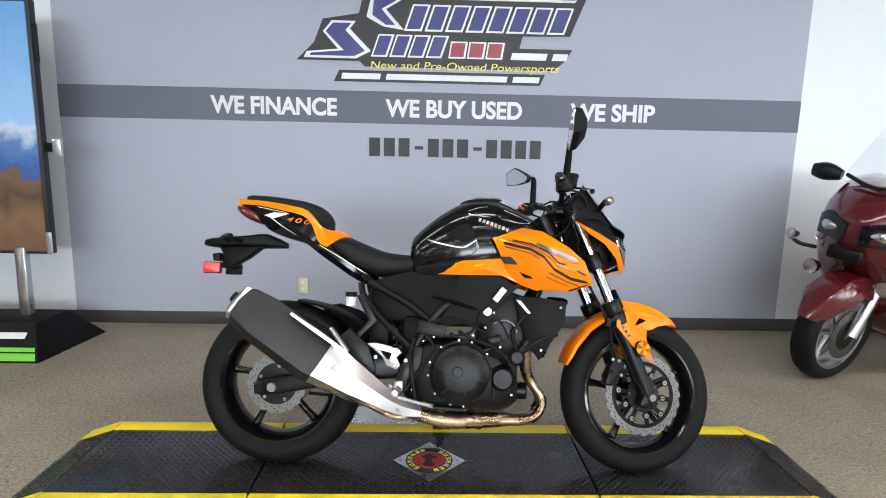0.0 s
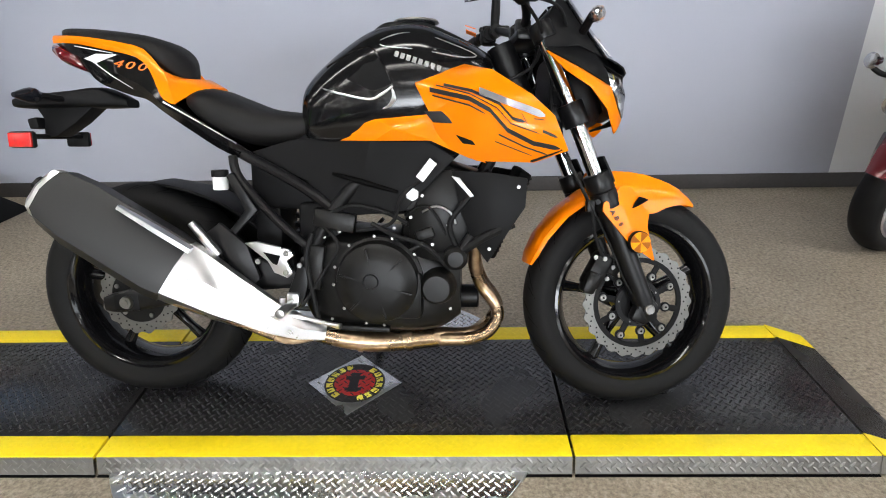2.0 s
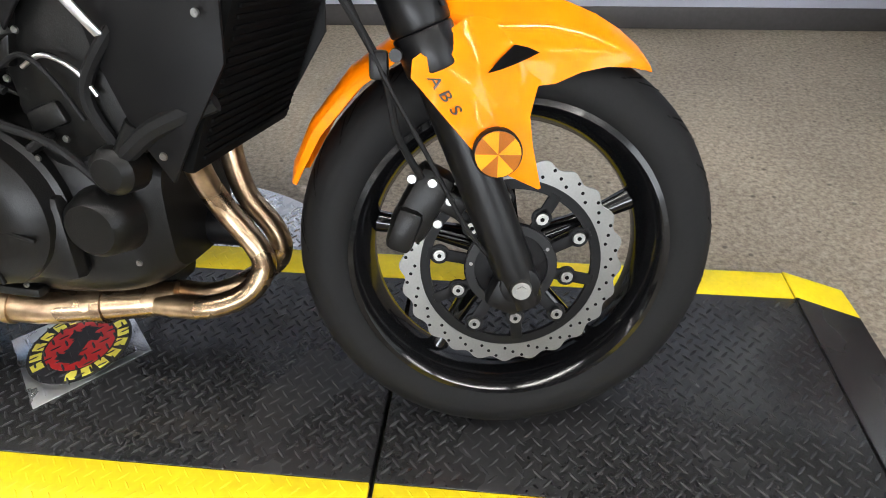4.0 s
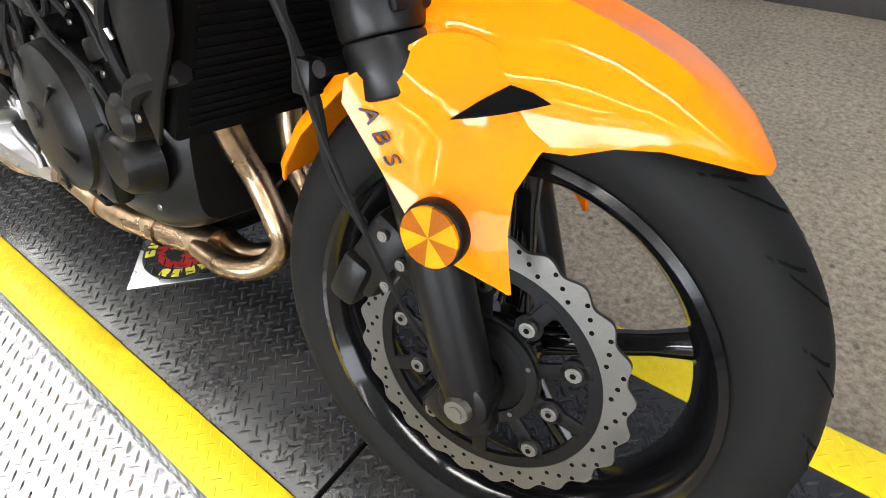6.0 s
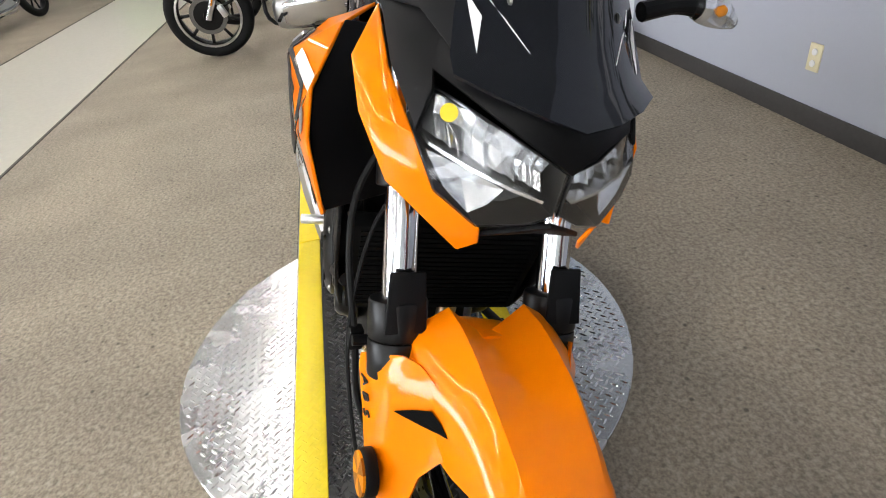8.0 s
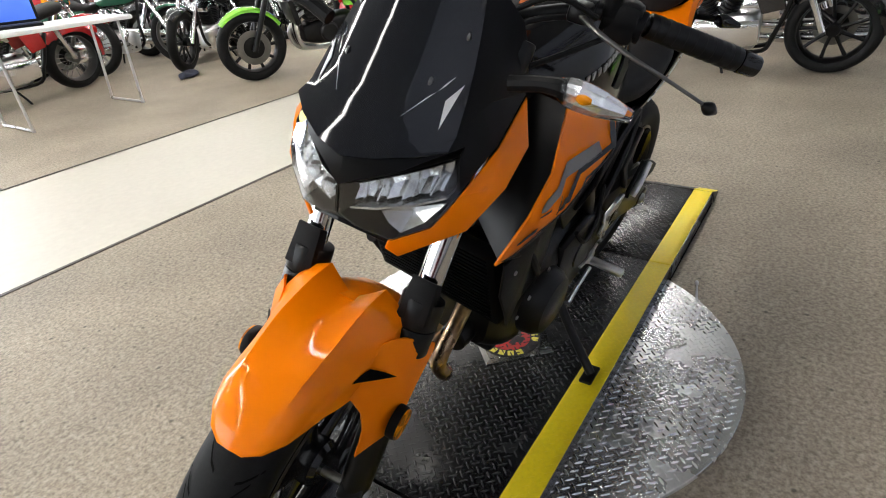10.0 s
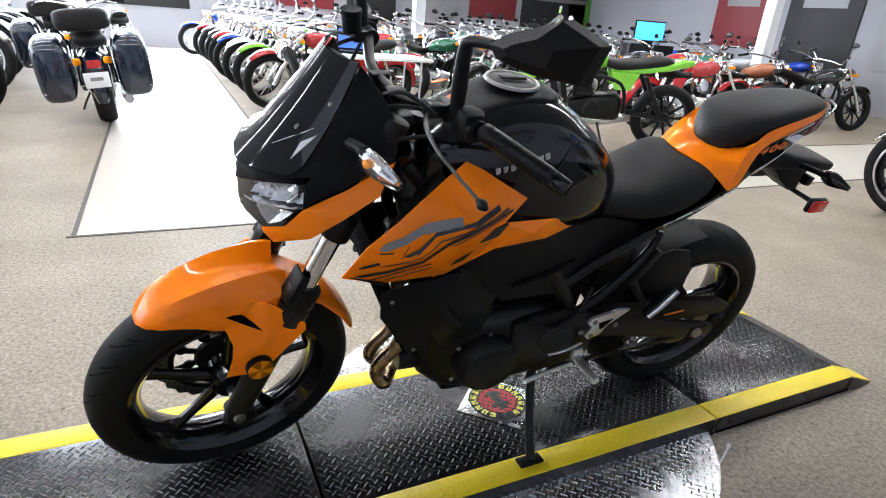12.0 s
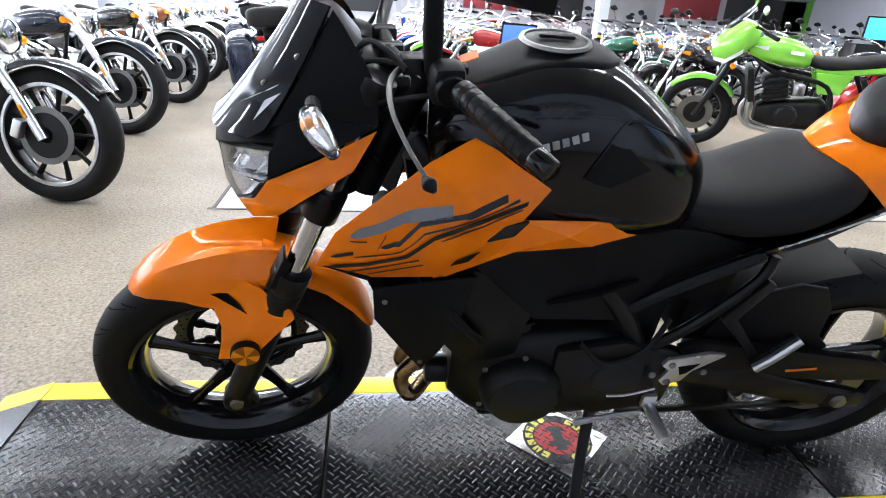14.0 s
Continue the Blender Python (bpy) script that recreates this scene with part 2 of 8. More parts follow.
def tube(pts, r, n=10, k=5, flat=1.0):
    """A round bar along a smooth line; r is one radius or one for each point."""
    rs = r if isinstance(r, (list, tuple)) else [r] * len(pts)
    line = smooth_line(pts, k)
    if len(pts) < 3:
        rad = list(rs)
    else:
        rad = [rs[min(i // k, len(rs) - 1)] + (rs[min(i // k + 1, len(rs) - 1)] - rs[min(i // k, len(rs) - 1)]) * (i % k) / k for i in range(len(line))]
    loops, up = [], Vector((0, 0, 1))
    for i, p in enumerate(line):
        d = (line[min(i + 1, len(line) - 1)] - line[max(i - 1, 0)]).normalized()
        s = d.cross(up)
        if s.length < 0.05:
            s = d.cross(Vector((0, 1, 0)))
        s.normalize()
        u = s.cross(d).normalized()
        up = u
        loops.append([p + (s * math.cos(a) + u * math.sin(a) * flat) * rad[i] for a in (2 * math.pi * j / n for j in range(n))])
    return rings(bm_new(), loops)


def lathe(profile, n=48, closed=False):
    """(radius, y) turned round the Y axis."""
    bm = bm_new()
    loops = [[Vector((r * math.cos(a), y, r * math.sin(a))) for a in (2 * math.pi * j / n for j in range(n))] for r, y in profile]
    if closed:
        loops.append(loops[0])
    rings(bm, loops, caps=False)
    bmesh.ops.remove_doubles(bm, verts=bm.verts, dist=1e-6)
    return bm


def spow(c, e):
    return math.copysign(abs(c) ** e, c)


def hull(rows, ex=2.5, n=28, k=4):
    """A rounded body along x: rows of x, half width, top, bottom."""
    line = smooth_line([Vector((r[0], r[1], 0)) for r in rows], k)
    tops = smooth_line([Vector((r[2], r[3], 0)) for r in rows], k)
    loops = []
    for a, t in zip(line, tops):
        zc, h = (t.x + t.y) / 2, (t.x - t.y) / 2
        loops.append([Vector((a.x, a.y * spow(math.cos(q), 2 / ex), zc + h * spow(math.sin(q), 2 / ex))) for q in (2 * math.pi * j / n for j in range(n))])
    return rings(bm_new(), loops)


def hull_path(rows, ex=2.5, n=24, k=4):
    """A rounded body along a path: rows of centre, half width across, half height."""
    line = smooth_line([r[0] for r in rows], k)
    size = smooth_line([Vector((r[1], r[2], 0)) for r in rows], k)
    loops = []
    for i, p in enumerate(line):
        d = (line[min(i + 1, len(line) - 1)] - line[max(i - 1, 0)]).normalized()
        s = d.cross(Vector((0, 0, 1))).normalized()
        u = s.cross(d)
        loops.append([p + s * size[i].x * spow(math.cos(q), 2 / ex) + u * size[i].y * spow(math.sin(q), 2 / ex) for q in (2 * math.pi * j / n for j in range(n))])
    return rings(bm_new(), loops)


def panel(pts, faces, th=0.004, side=1, bevel=0.002):
    """A thin shell from corner points and faces; side -1 mirrors it across the middle plane."""
    bm = bm_new()
    vs = [bm.verts.new((p[0], p[1] * side, p[2])) for p in pts]
    for f in faces:
        bm.faces.new([vs[i] for i in f])
    bmesh.ops.recalc_face_normals(bm, faces=bm.faces)
    bmesh.ops.solidify(bm, geom=bm.faces[:], thickness=th)
    if bevel:
        es = [e for e in bm.edges if len(e.link_faces) == 2 and e.calc_face_angle(0) > 0.9]
        bmesh.ops.bevel(bm, geom=es, offset=bevel, segments=2, affect="EDGES", profile=0.5, clamp_overlap=True)
    return bm


def plate(outline, y0, y1, bevel=0.002):
    """An outline in x and z, cut out between two y."""
    bm = bm_new()
    a = [bm.verts.new((x, y0, z)) for x, z in outline]
    f = bm.faces.new(a)
    r = bmesh.ops.extrude_face_region(bm, geom=[f])
    for v in r["geom"]:
        if isinstance(v, bmesh.types.BMVert):
            v.co.y = y1
    bmesh.ops.recalc_face_normals(bm, faces=bm.faces)
    if bevel:
        es = [e for e in bm.edges if e.calc_face_angle(0) > 1.0]
        bmesh.ops.bevel(bm, geom=es, offset=min(bevel, abs(y1 - y0) * 0.4), segments=2, affect="EDGES", profile=0.5, clamp_overlap=True)
    return bm


def flat_shape(outline, th=0.003):
    """An outline in x and z on the wall, facing -y, th thick."""
    return plate(outline, 0.0, -th, 0)


def lettering(text, size, material, m, name, parent=None, shear=0.0, squeeze=1.0, th=0.002, label="", bold=0.0):
    c = bpy.data.curves.new(name, "FONT")
    c.body, c.size, c.extrude, c.shear, c.align_x = text, size, th / 2, shear, "LEFT"
    c.offset = bold
    t = bpy.data.objects.new(name, c)
    scene.collection.objects.link(t)
    me = bpy.data.meshes.new_from_object(t)
    bpy.data.objects.remove(t)
    me.transform(Matrix.Diagonal((squeeze, 1, 1, 1)))
    me.materials.append(material)
    me.name = name
    ob = new(name, me)
    ob.parent = parent
    ob.matrix_basis = m
    return tagged(ob, label) if label else ob


def loose_letters(ob, name, parent):
    """Take a line of text apart: one object for each letter."""
    bm = bm_new()
    bm.from_mesh(ob.data)
    bmesh.ops.remove_doubles(bm, verts=bm.verts, dist=1e-6)
    left = set(bm.faces)
    while left:
        piece, todo = set(), [next(iter(left))]
        while todo:
            f = todo.pop()
            if f in left:
                left.discard(f)
                piece.add(f)
                todo += [g for e in f.edges for g in e.link_faces if g in left]
        vs = list({v for f in piece for v in f.verts})
        at = {v: i for i, v in enumerate(vs)}
        me = bpy.data.meshes.new(name)
        me.from_pydata([v.co[:] for v in vs], [], [[at[v] for v in f.verts] for f in piece])
        me.materials.append(ob.data.materials[0])
        part_ = new(name, me)
        part_.parent, part_.matrix_basis = parent, ob.matrix_basis.copy()
    bm.free()
    bpy.data.objects.remove(ob)


def lugs(spots, length, width, h, z):
    """Raised tread lugs at (x, y, angle), one mesh."""
    vs, fs = [], []
    for x, y, a in spots:
        ca, sa = math.cos(a), math.sin(a)
        b = len(vs)
        for u, v, w in ((-length / 2, 0, 0), (-length * 0.2, -width / 2, 0), (length * 0.2, -width / 2, 0), (length / 2, 0, 0),
                        (length * 0.2, width / 2, 0), (-length * 0.2, width / 2, 0), (-length * 0.28, 0, h), (length * 0.28, 0, h)):
            vs.append((x + u * ca - v * sa, y + u * sa + v * ca, z + w))
        fs += [(b, b + 1, b + 6), (b + 1, b + 2, b + 7, b + 6), (b + 2, b + 3, b + 7), (b + 3, b + 4, b + 7), (b + 4, b + 5, b + 6, b + 7), (b + 5, b, b + 6)]
    me = bpy.data.meshes.new("tread_pattern")
    me.from_pydata(vs, [], fs)
    return me


def lug_grid(x0, x1, y0, y1, pitch, keep):
    """Places for tread lugs, set at right angles to their neighbours in a grid laid at 45 degrees."""
    out, q = [], math.sqrt(0.5)
    cx, cy = (x0 + x1) / 2, (y0 + y1) / 2
    n = int(math.hypot(x1 - x0, y1 - y0) / 2 / pitch) + 2
    for i in range(-n, n):
        for j in range(-n, n):
            x, y = cx + (i - j) * pitch * q, cy + (i + j) * pitch * q
            if x0 <= x <= x1 and y0 <= y <= y1 and keep(x, y):
                out.append((x, y, math.pi / 4 if (i + j) % 2 else -math.pi / 4))
    return out


# ---- the room ----


def structure(name, bm, material, label):
    return tagged(link(name, bm, material), label, kind="structure")


def slab(x0, x1, y0, y1, z0, z1, bevel=0.0):
    return box(((x0 + x1) / 2, (y0 + y1) / 2, (z0 + z1) / 2), (x1 - x0, y1 - y0, z1 - z0), bevel)


WX0, WX1, WY0, WY1 = -12.0, 7.0, -15.0, 1.94
EX, EY0, EY1, EX0 = 1.27, -1.965, -3.40, -0.05
T = 0.12
structure("floor_carpet", slab(WX0, WX1, EY0, WY1 + 1.2, FLOOR - T, FLOOR), CARPET, "brown grey speckled loop carpet of the showroom")
structure("floor_carpet_row", slab(WX0, EX0, WY0, EY1, FLOOR - T, FLOOR), CARPET, "brown grey carpet under a row of motorcycles")
structure("floor_carpet_side", slab(EX, WX1, WY0, EY0, FLOOR - T, FLOOR), CARPET, "brown grey carpet beside the pale aisle")
structure("floor_tile_aisle", join(slab(WX0, EX, EY1, EY0, FLOOR - T, FLOOR - 0.002), slab(EX0, EX, WY0, EY1, FLOOR - T, FLOOR - 0.002)), TILE, "glossy pale cream tile aisle between carpets")
structure("trim_carpet_edge", join(slab(WX0, EX + 0.02, EY0 - 0.02, EY0, FLOOR, FLOOR + 0.004), slab(EX - 0.02, EX, WY0, EY0 - 0.02, FLOOR, FLOOR + 0.004),
                                   slab(WX0, EX0 + 0.02, EY1, EY1 + 0.02, FLOOR, FLOOR + 0.004), slab(EX0, EX0 + 0.02, WY0, EY1, FLOOR, FLOOR + 0.004)), EDGE, "dark edging strip along the carpet")
# the sign wall: white, grey painted middle with a darker band, white
structure("wall_north", slab(-2.62, 2.46, WY1, WY1 + 0.15, FLOOR, CEIL), GREYWALL, "light grey painted showroom wall")
structure("wall_band", slab(-2.62, 2.46, WY1 - 0.003, WY1 - 0.0005, 1.385, 1.6), BANDWALL, "mid grey band painted along the wall")
structure("wall_north_west", slab(WX0, -2.62, WY1, WY1 + 0.15, FLOOR, CEIL), WHITEWALL, "plain white showroom wall")
structure("wall_north_east", slab(2.46, WX1, WY1, WY1 + 0.15, FLOOR, CEIL), WHITEWALL, "plain white showroom wall")
structure("wall_west", slab(WX0 - 0.15, WX0, WY0, WY1 + 0.15, FLOOR, CEIL), FARWALL, "dim grey end wall")
structure("wall_east", slab(WX1, WX1 + 0.15, WY0, WY1 + 0.15, FLOOR, CEIL), WHITEWALL, "plain white end wall")
structure("wall_south", slab(WX0, WX1, WY0 - 0.15, WY0, FLOOR, CEIL), FARWALL, "dim grey back wall of the showroom")
structure("ceiling", slab(WX0, WX1, WY0, WY1 + 0.15, CEIL, CEIL + 0.1), CEILING, "plain grey showroom ceiling")
structure("baseboard", slab(WX0, WX1, WY1 - 0.012, WY1, FLOOR, 0.035, 0.003), BASEBOARD, "dark vinyl baseboard along the wall")
outlet = tagged(link("wall_outlet", box((-1.01, WY1 - 0.004, 0.237), (0.07, 0.008, 0.115), 0.003), CREAM), "ivory plastic double socket on the grey wall", "outlet")
for dz in (-0.024, 0.024):
    part("socket", cyl((-1.01, WY1 - 0.012, 0.237 + dz), (-1.01, WY1 - 0.006, 0.237 + dz), 0.014, n=16), WHITE, outlet)

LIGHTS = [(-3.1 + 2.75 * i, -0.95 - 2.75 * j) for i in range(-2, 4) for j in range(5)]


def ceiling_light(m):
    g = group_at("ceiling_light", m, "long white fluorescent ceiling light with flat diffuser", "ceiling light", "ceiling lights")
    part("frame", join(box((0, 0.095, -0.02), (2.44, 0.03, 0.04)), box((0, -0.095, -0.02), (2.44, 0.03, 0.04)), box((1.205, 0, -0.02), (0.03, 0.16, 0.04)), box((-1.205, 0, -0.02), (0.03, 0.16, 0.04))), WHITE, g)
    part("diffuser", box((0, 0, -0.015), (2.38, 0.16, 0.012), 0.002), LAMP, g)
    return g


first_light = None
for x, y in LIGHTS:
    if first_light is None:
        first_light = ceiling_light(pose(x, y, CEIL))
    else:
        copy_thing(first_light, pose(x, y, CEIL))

# ---- the painted sign ----
SIGN = pose(0, WY1 - 0.004, 0)
FLATTEXT = lambda x, z: pose(x, WY1 - 0.005, z, 90, 0, 0)
banner = group_at("wall_lettering", pose(0, 0, 0), "white and dark lettering painted on the grey wall", "sign")
for text, x0, x1, z in (("WE FINANCE", -1.598, -0.745, 1.436), ("WE BUY USED", -0.414, 0.523, 1.436), ("WE SHIP", 0.857, 1.447, 1.436)):
    ob = lettering(text, 0.158, WHITE, FLATTEXT(x0, z), "letter", None, bold=0.0052)
    wide = max(v.co.x for v in ob.data.vertices) - min(v.co.x for v in ob.data.vertices)
    ob.data.transform(Matrix.Diagonal(((x1 - x0) / wide, 1, 1, 1)))
    loose_letters(ob, "letter", banner)
# the number line becomes bars of its size
step = (0.673 + 0.543) / 12
for i in range(12):
    x = -0.543 + step * i
    if i in (3, 7):
        o = [(x + 0.02, 1.215), (x + 0.08, 1.215), (x + 0.08, 1.238), (x + 0.02, 1.238)]
    else:
        o = [(x + 0.01, 1.165), (x + 0.086, 1.165), (x + 0.086, 1.29), (x + 0.01, 1.29)]
    part("bar", flat_shape(o), BLACKPRINT, banner, xf=SIGN)

DARKBLUE = surface("deep blue print", (0.014, 0.02, 0.16), 0.4, 0, 0.12, 100, 4)
REDPRINT = surface("dark red print", (0.32, 0.015, 0.03), 0.4, 0, 0.12, 100, 4)
YELLOWPRINT = surface("yellow print", (0.8, 0.72, 0.1), 0.4, 0, 0.06, 100, 4)
logo = group_at("wall_logo", pose(0, 0, 0), "blue, white and black dealer logo painted on the wall", "logo")


def slant(x, z, w, h, lean=0.35):
    return [(x, z), (x + w, z), (x + w + lean * h, z + h), (x + lean * h, z + h)]


part("backing", flat_shape([(-1.018, 1.795), (-0.6, 1.795), (-0.56, 1.76), (0.72, 1.76), (0.8, 1.83), (0.84, 1.9), (0.48, 1.9), (0.5, 1.98), (0.82, 1.985), (0.93, 2.26), (-0.56, 2.26), (-0.6, 2.1), (-0.84, 2.06), (-0.9, 1.91)], 0.003), BLACKPRINT, logo, "black logo backing", SIGN)
UP1, UP2 = pose(0, WY1 - 0.0085, 0), pose(0, WY1 - 0.0125, 0)
part("outline", flat_shape([(-0.55, 2.08), (-0.44, 2.02), (-0.3, 2.0), (-0.42, 2.13), (-0.3, 2.2), (0.84, 2.2), (0.87, 2.25), (-0.45, 2.25), (-0.52, 2.19)]), WHITE, logo, "white swash", UP1)
part("swash", flat_shape([(-0.51, 2.09), (-0.42, 2.03), (-0.36, 2.03), (-0.45, 2.13), (-0.3, 2.215), (0.84, 2.215), (0.85, 2.237), (-0.44, 2.237), (-0.5, 2.18)]), DARKBLUE, logo, "blue swash", UP2)
part("outline", flat_shape([(-0.97, 1.81), (-0.62, 1.81), (-0.52, 1.86), (-0.66, 2.0), (-0.62, 2.05), (-0.78, 2.05), (-0.84, 1.98), (-0.74, 1.87), (-0.95, 1.85)]), WHITE, logo, "white swash", UP1)
part("swash", flat_shape([(-0.93, 1.825), (-0.63, 1.825), (-0.56, 1.86), (-0.69, 1.99), (-0.65, 2.035), (-0.77, 2.035), (-0.82, 1.98), (-0.7, 1.86), (-0.92, 1.84)]), DARKBLUE, logo, "blue swash", UP2)
for i in range(8):
    x = -0.3 + i * 0.137
    part("letter_bar", flat_shape(slant(x, 1.995, 0.118, 0.17)), WHITE, logo, xf=UP1)
    part("letter_bar", flat_shape(slant(x + 0.018, 2.007, 0.09, 0.146)), DARKBLUE, logo, xf=UP2)
for i in range(4):
    x = -0.52 + i * 0.122
    part("letter_bar", flat_shape(slant(x, 1.825, 0.108, 0.145)), WHITE, logo, xf=UP1)
    part("letter_bar", flat_shape(slant(x + 0.015, 1.836, 0.082, 0.123)), DARKBLUE, logo, xf=UP2)
for i in range(3):
    x = 0.0 + i * 0.125
    part("letter_bar", flat_shape(slant(x, 1.825, 0.115, 0.11, 0.15)), WHITE, logo, xf=UP1)
    part("letter_bar", flat_shape(slant(x + 0.012, 1.835, 0.09, 0.09, 0.15)), REDPRINT, logo, xf=UP2)
for x, w in ((0.42, 0.24), (0.7, 0.1)):
    part("bar", flat_shape(slant(x, 1.825, w, 0.045, 0.3)), WHITE, logo, xf=UP2)
ob = lettering("New and Pre-Owned Powersports", 0.1, YELLOWPRINT, pose(-0.53, WY1 - 0.0085, 1.748, 90, 0, 0), "slogan", None, shear=0.15)
wide = max(v.co.x for v in ob.data.vertices) - min(v.co.x for v in ob.data.vertices)
ob.data.transform(Matrix.Diagonal((1.28 / wide, 0.72, 1, 1)))
loose_letters(ob, "letter", logo)
part("strip", flat_shape([(-0.77, 1.66), (0.63, 1.66), (0.665, 1.735), (-0.735, 1.735)], 0.002), BLACKPRINT, logo, xf=pose(0, WY1 - 0.0035, 0))
for i, (x, w) in enumerate(((-0.72, 0.26), (-0.42, 0.82), (0.44, 0.18))):
    part("bar", flat_shape(slant(x, 1.677, w, 0.038, 0.2)), WHITE, logo, xf=UP1)

# ---- turntable, platform ----
CX, RAD = -0.155, 0.632
disc = group_at("turntable_disc", pose(CX, 0, FLOOR), "round steel tread plate turntable on the carpet", "turntable")
part("plate", lathe([(0.0, 0.012), (RAD - 0.002, 0.012), (RAD, 0.010), (RAD, 0.0), (0.0, 0.0)], 96), DIAMOND, disc, xf=pose(0, 0, 0, 90), sharp=30)
ob = new("tread_pattern", lugs(lug_grid(-RAD, RAD, -RAD, RAD, 0.0195, lambda x, y: x * x + y * y < (RAD - 0.016) ** 2 and abs(y) > 0.27), 0.026, 0.0068, 0.0026, 0.0118))
ob.data.materials.append(DIAMOND)
ob.parent = disc
tagged(ob, kind="stuff")

deck = group_at("display_platform", pose(0, 0, 0), "low black platform with yellow edges in three sections", "platform")
XS = (-1.45, -0.735, 0.512, 1.292)
YI, YO, FOOT, RUN = 0.228, 0.304, 0.013, 0.138
GAP = 0.004
DECKZ = FLOOR + 0.006


def tread(spots, length, width, h, z, material, parent, m=None):
    """A sheet of tread lugs on a part."""
    ob = new("tread_pattern", lugs(spots, length, width, h, z))
    if m is not None:
        ob.data.transform(m)
    ob.data.materials.append(material)
    ob.parent = parent
    tagged(ob, kind="stuff")


FULL = lambda x, y: True
for k in range(3):
    x0, x1 = XS[k] + GAP, XS[k + 1] - GAP
    top = part("deck_section", slab(x0, x1, -YI, YI, DECKZ, 0.0, 0.002), DECK, deck)
    tread(lug_grid(x0 + 0.012, x1 - 0.012, -YI + 0.01, YI - 0.01, 0.0195, FULL), 0.025, 0.0058, 0.0014, -0.0002, DECKLUG, top)
    for s in (-1, 1):
        ya, yb = sorted((s * (YI + 0.0005), s * YO))
        st = part("yellow_stripe", slab(x0, x1, ya, yb, -0.012, 0.0005, 0.002), YELLOW, deck, "safety yellow painted edge")
        tread(lug_grid(x0 + 0.012, x1 - 0.012, ya + 0.01, yb - 0.01, 0.0195, FULL), 0.022, 0.005, 0.0009, 0.0003, YELLOW, st)
        foot = YO + (FOOT if s < 0 else 0.003)
        # The north skirt takes the deck's black to stand for its shade.
        sk = part("skirt", panel([(x0, s * YO, -0.003), (x1, s * YO, -0.003), (x1, s * foot, DECKZ), (x0, s * foot, DECKZ)], [(0, 1, 2, 3)], 0.003, 1, 0), SKIRT if s < 0 else DECK, deck, "worn aluminium tread plate skirt" if s < 0 else "skirt coloured black for its shade")
        if s < 0:
            rise = math.hypot(FOOT, DECKZ + 0.003)
            tilt = Matrix.Translation((0, -YO, -0.002)) @ Matrix(((1, 0, 0, 0), (0, -FOOT / rise, (DECKZ + 0.003) / rise, 0), (0, (DECKZ + 0.003) / rise, FOOT / rise, 0), (0, 0, 0, 1)))
            tread(lug_grid(x0 + 0.013, x1 - 0.013, 0.009, rise - 0.009, 0.0185, FULL), 0.025, 0.0085, 0.0026, 0.001, SKIRT, sk, tilt)
        # Narrow black strip on the floor where the skirt ends.
        part("foot_strip", slab(x0, x1, *sorted((s * foot, s * (foot + 0.006))), FLOOR, FLOOR + 0.004), GROOVE, deck, "thin black strip along the foot of the skirt")
for xe, d in ((XS[0], -1), (XS[3], 1)):
    xb = xe + d * RUN
    fall = math.atan2(-DECKZ, RUN)
    xs = xe - d * GAP
    ramp = part("ramp", panel([(xe - d * 0.003, -YI, 0.0004), (xe - d * 0.003, YI, 0.0004), (xb, YI, DECKZ), (xb, -YI, DECKZ)], [(0, 1, 2, 3)], 0.003, 1, 0), DECK, deck)
    down = Matrix.Translation((xe, 0, 0.001)) @ Matrix.Rotation(d * fall, 4, "Y")
    tread(lug_grid(*sorted((d * 0.012, d * (RUN - 0.008))), -YI + 0.01, YI - 0.01, 0.0195, FULL), 0.025, 0.0058, 0.0013, 0.0, DECKLUG, ramp, down)
    for s in (-1, 1):
        part("ramp_stripe", panel([(xs, s * (YI + 0.0005), 0.0006), (xs, s * YO, 0.0006), (xb - d * 0.004, s * (YO + 0.004), DECKZ + 0.001), (xb, s * (YI + 0.0005), DECKZ + 0.001)], [(0, 1, 2, 3)], 0.003, 1, 0), YELLOW, deck, "safety yellow painted ramp edge")
        # Ramp skirt likewise: shade on the north side put in as black.
        part("ramp_skirt", panel([(xs, s * YO, -0.003), (xs, s * (YO + FOOT), DECKZ), (xb - d * 0.004, s * (YO + 0.005), DECKZ)], [(0, 1, 2)], 0.003, 1, 0), SKIRT if s < 0 else DECK, deck)
# badge plate on the deck
bx, by = -0.098, -0.008
badge = group_at("badge_plate", pose(bx, by, 0.0015), "square tread plate with round red and yellow emblem", "emblem")
part("plate", moved(slab(-0.101, 0.101, -0.101, 0.101, 0.0, 0.002, 0.0006), pose(0, 0, 0, 0, 0, 45)), DIAMOND, badge)
part("ring", moved(lathe([(0.0, 0.0032), (0.092, 0.0032), (0.092, 0.0), (0, 0)], 48), pose(0, 0, 0, 90)), BLACKPRINT, badge)
part("emblem", moved(lathe([(0.0, 0.0042), (0.062, 0.0042), (0.062, 0.0), (0, 0)], 48), pose(0, 0, 0, 90)), BADGERED, badge, "red printed disc")
for i in range(14):
    a = (200 + i * 20 if i < 7 else 20 + (i - 7) * 20)
    part("bar", moved(slab(-0.009, 0.009, 0.066, 0.086, 0.0025, 0.0044, 0), pose(0, 0, 0, 0, 0, a)), YELLOWPRINT, badge)
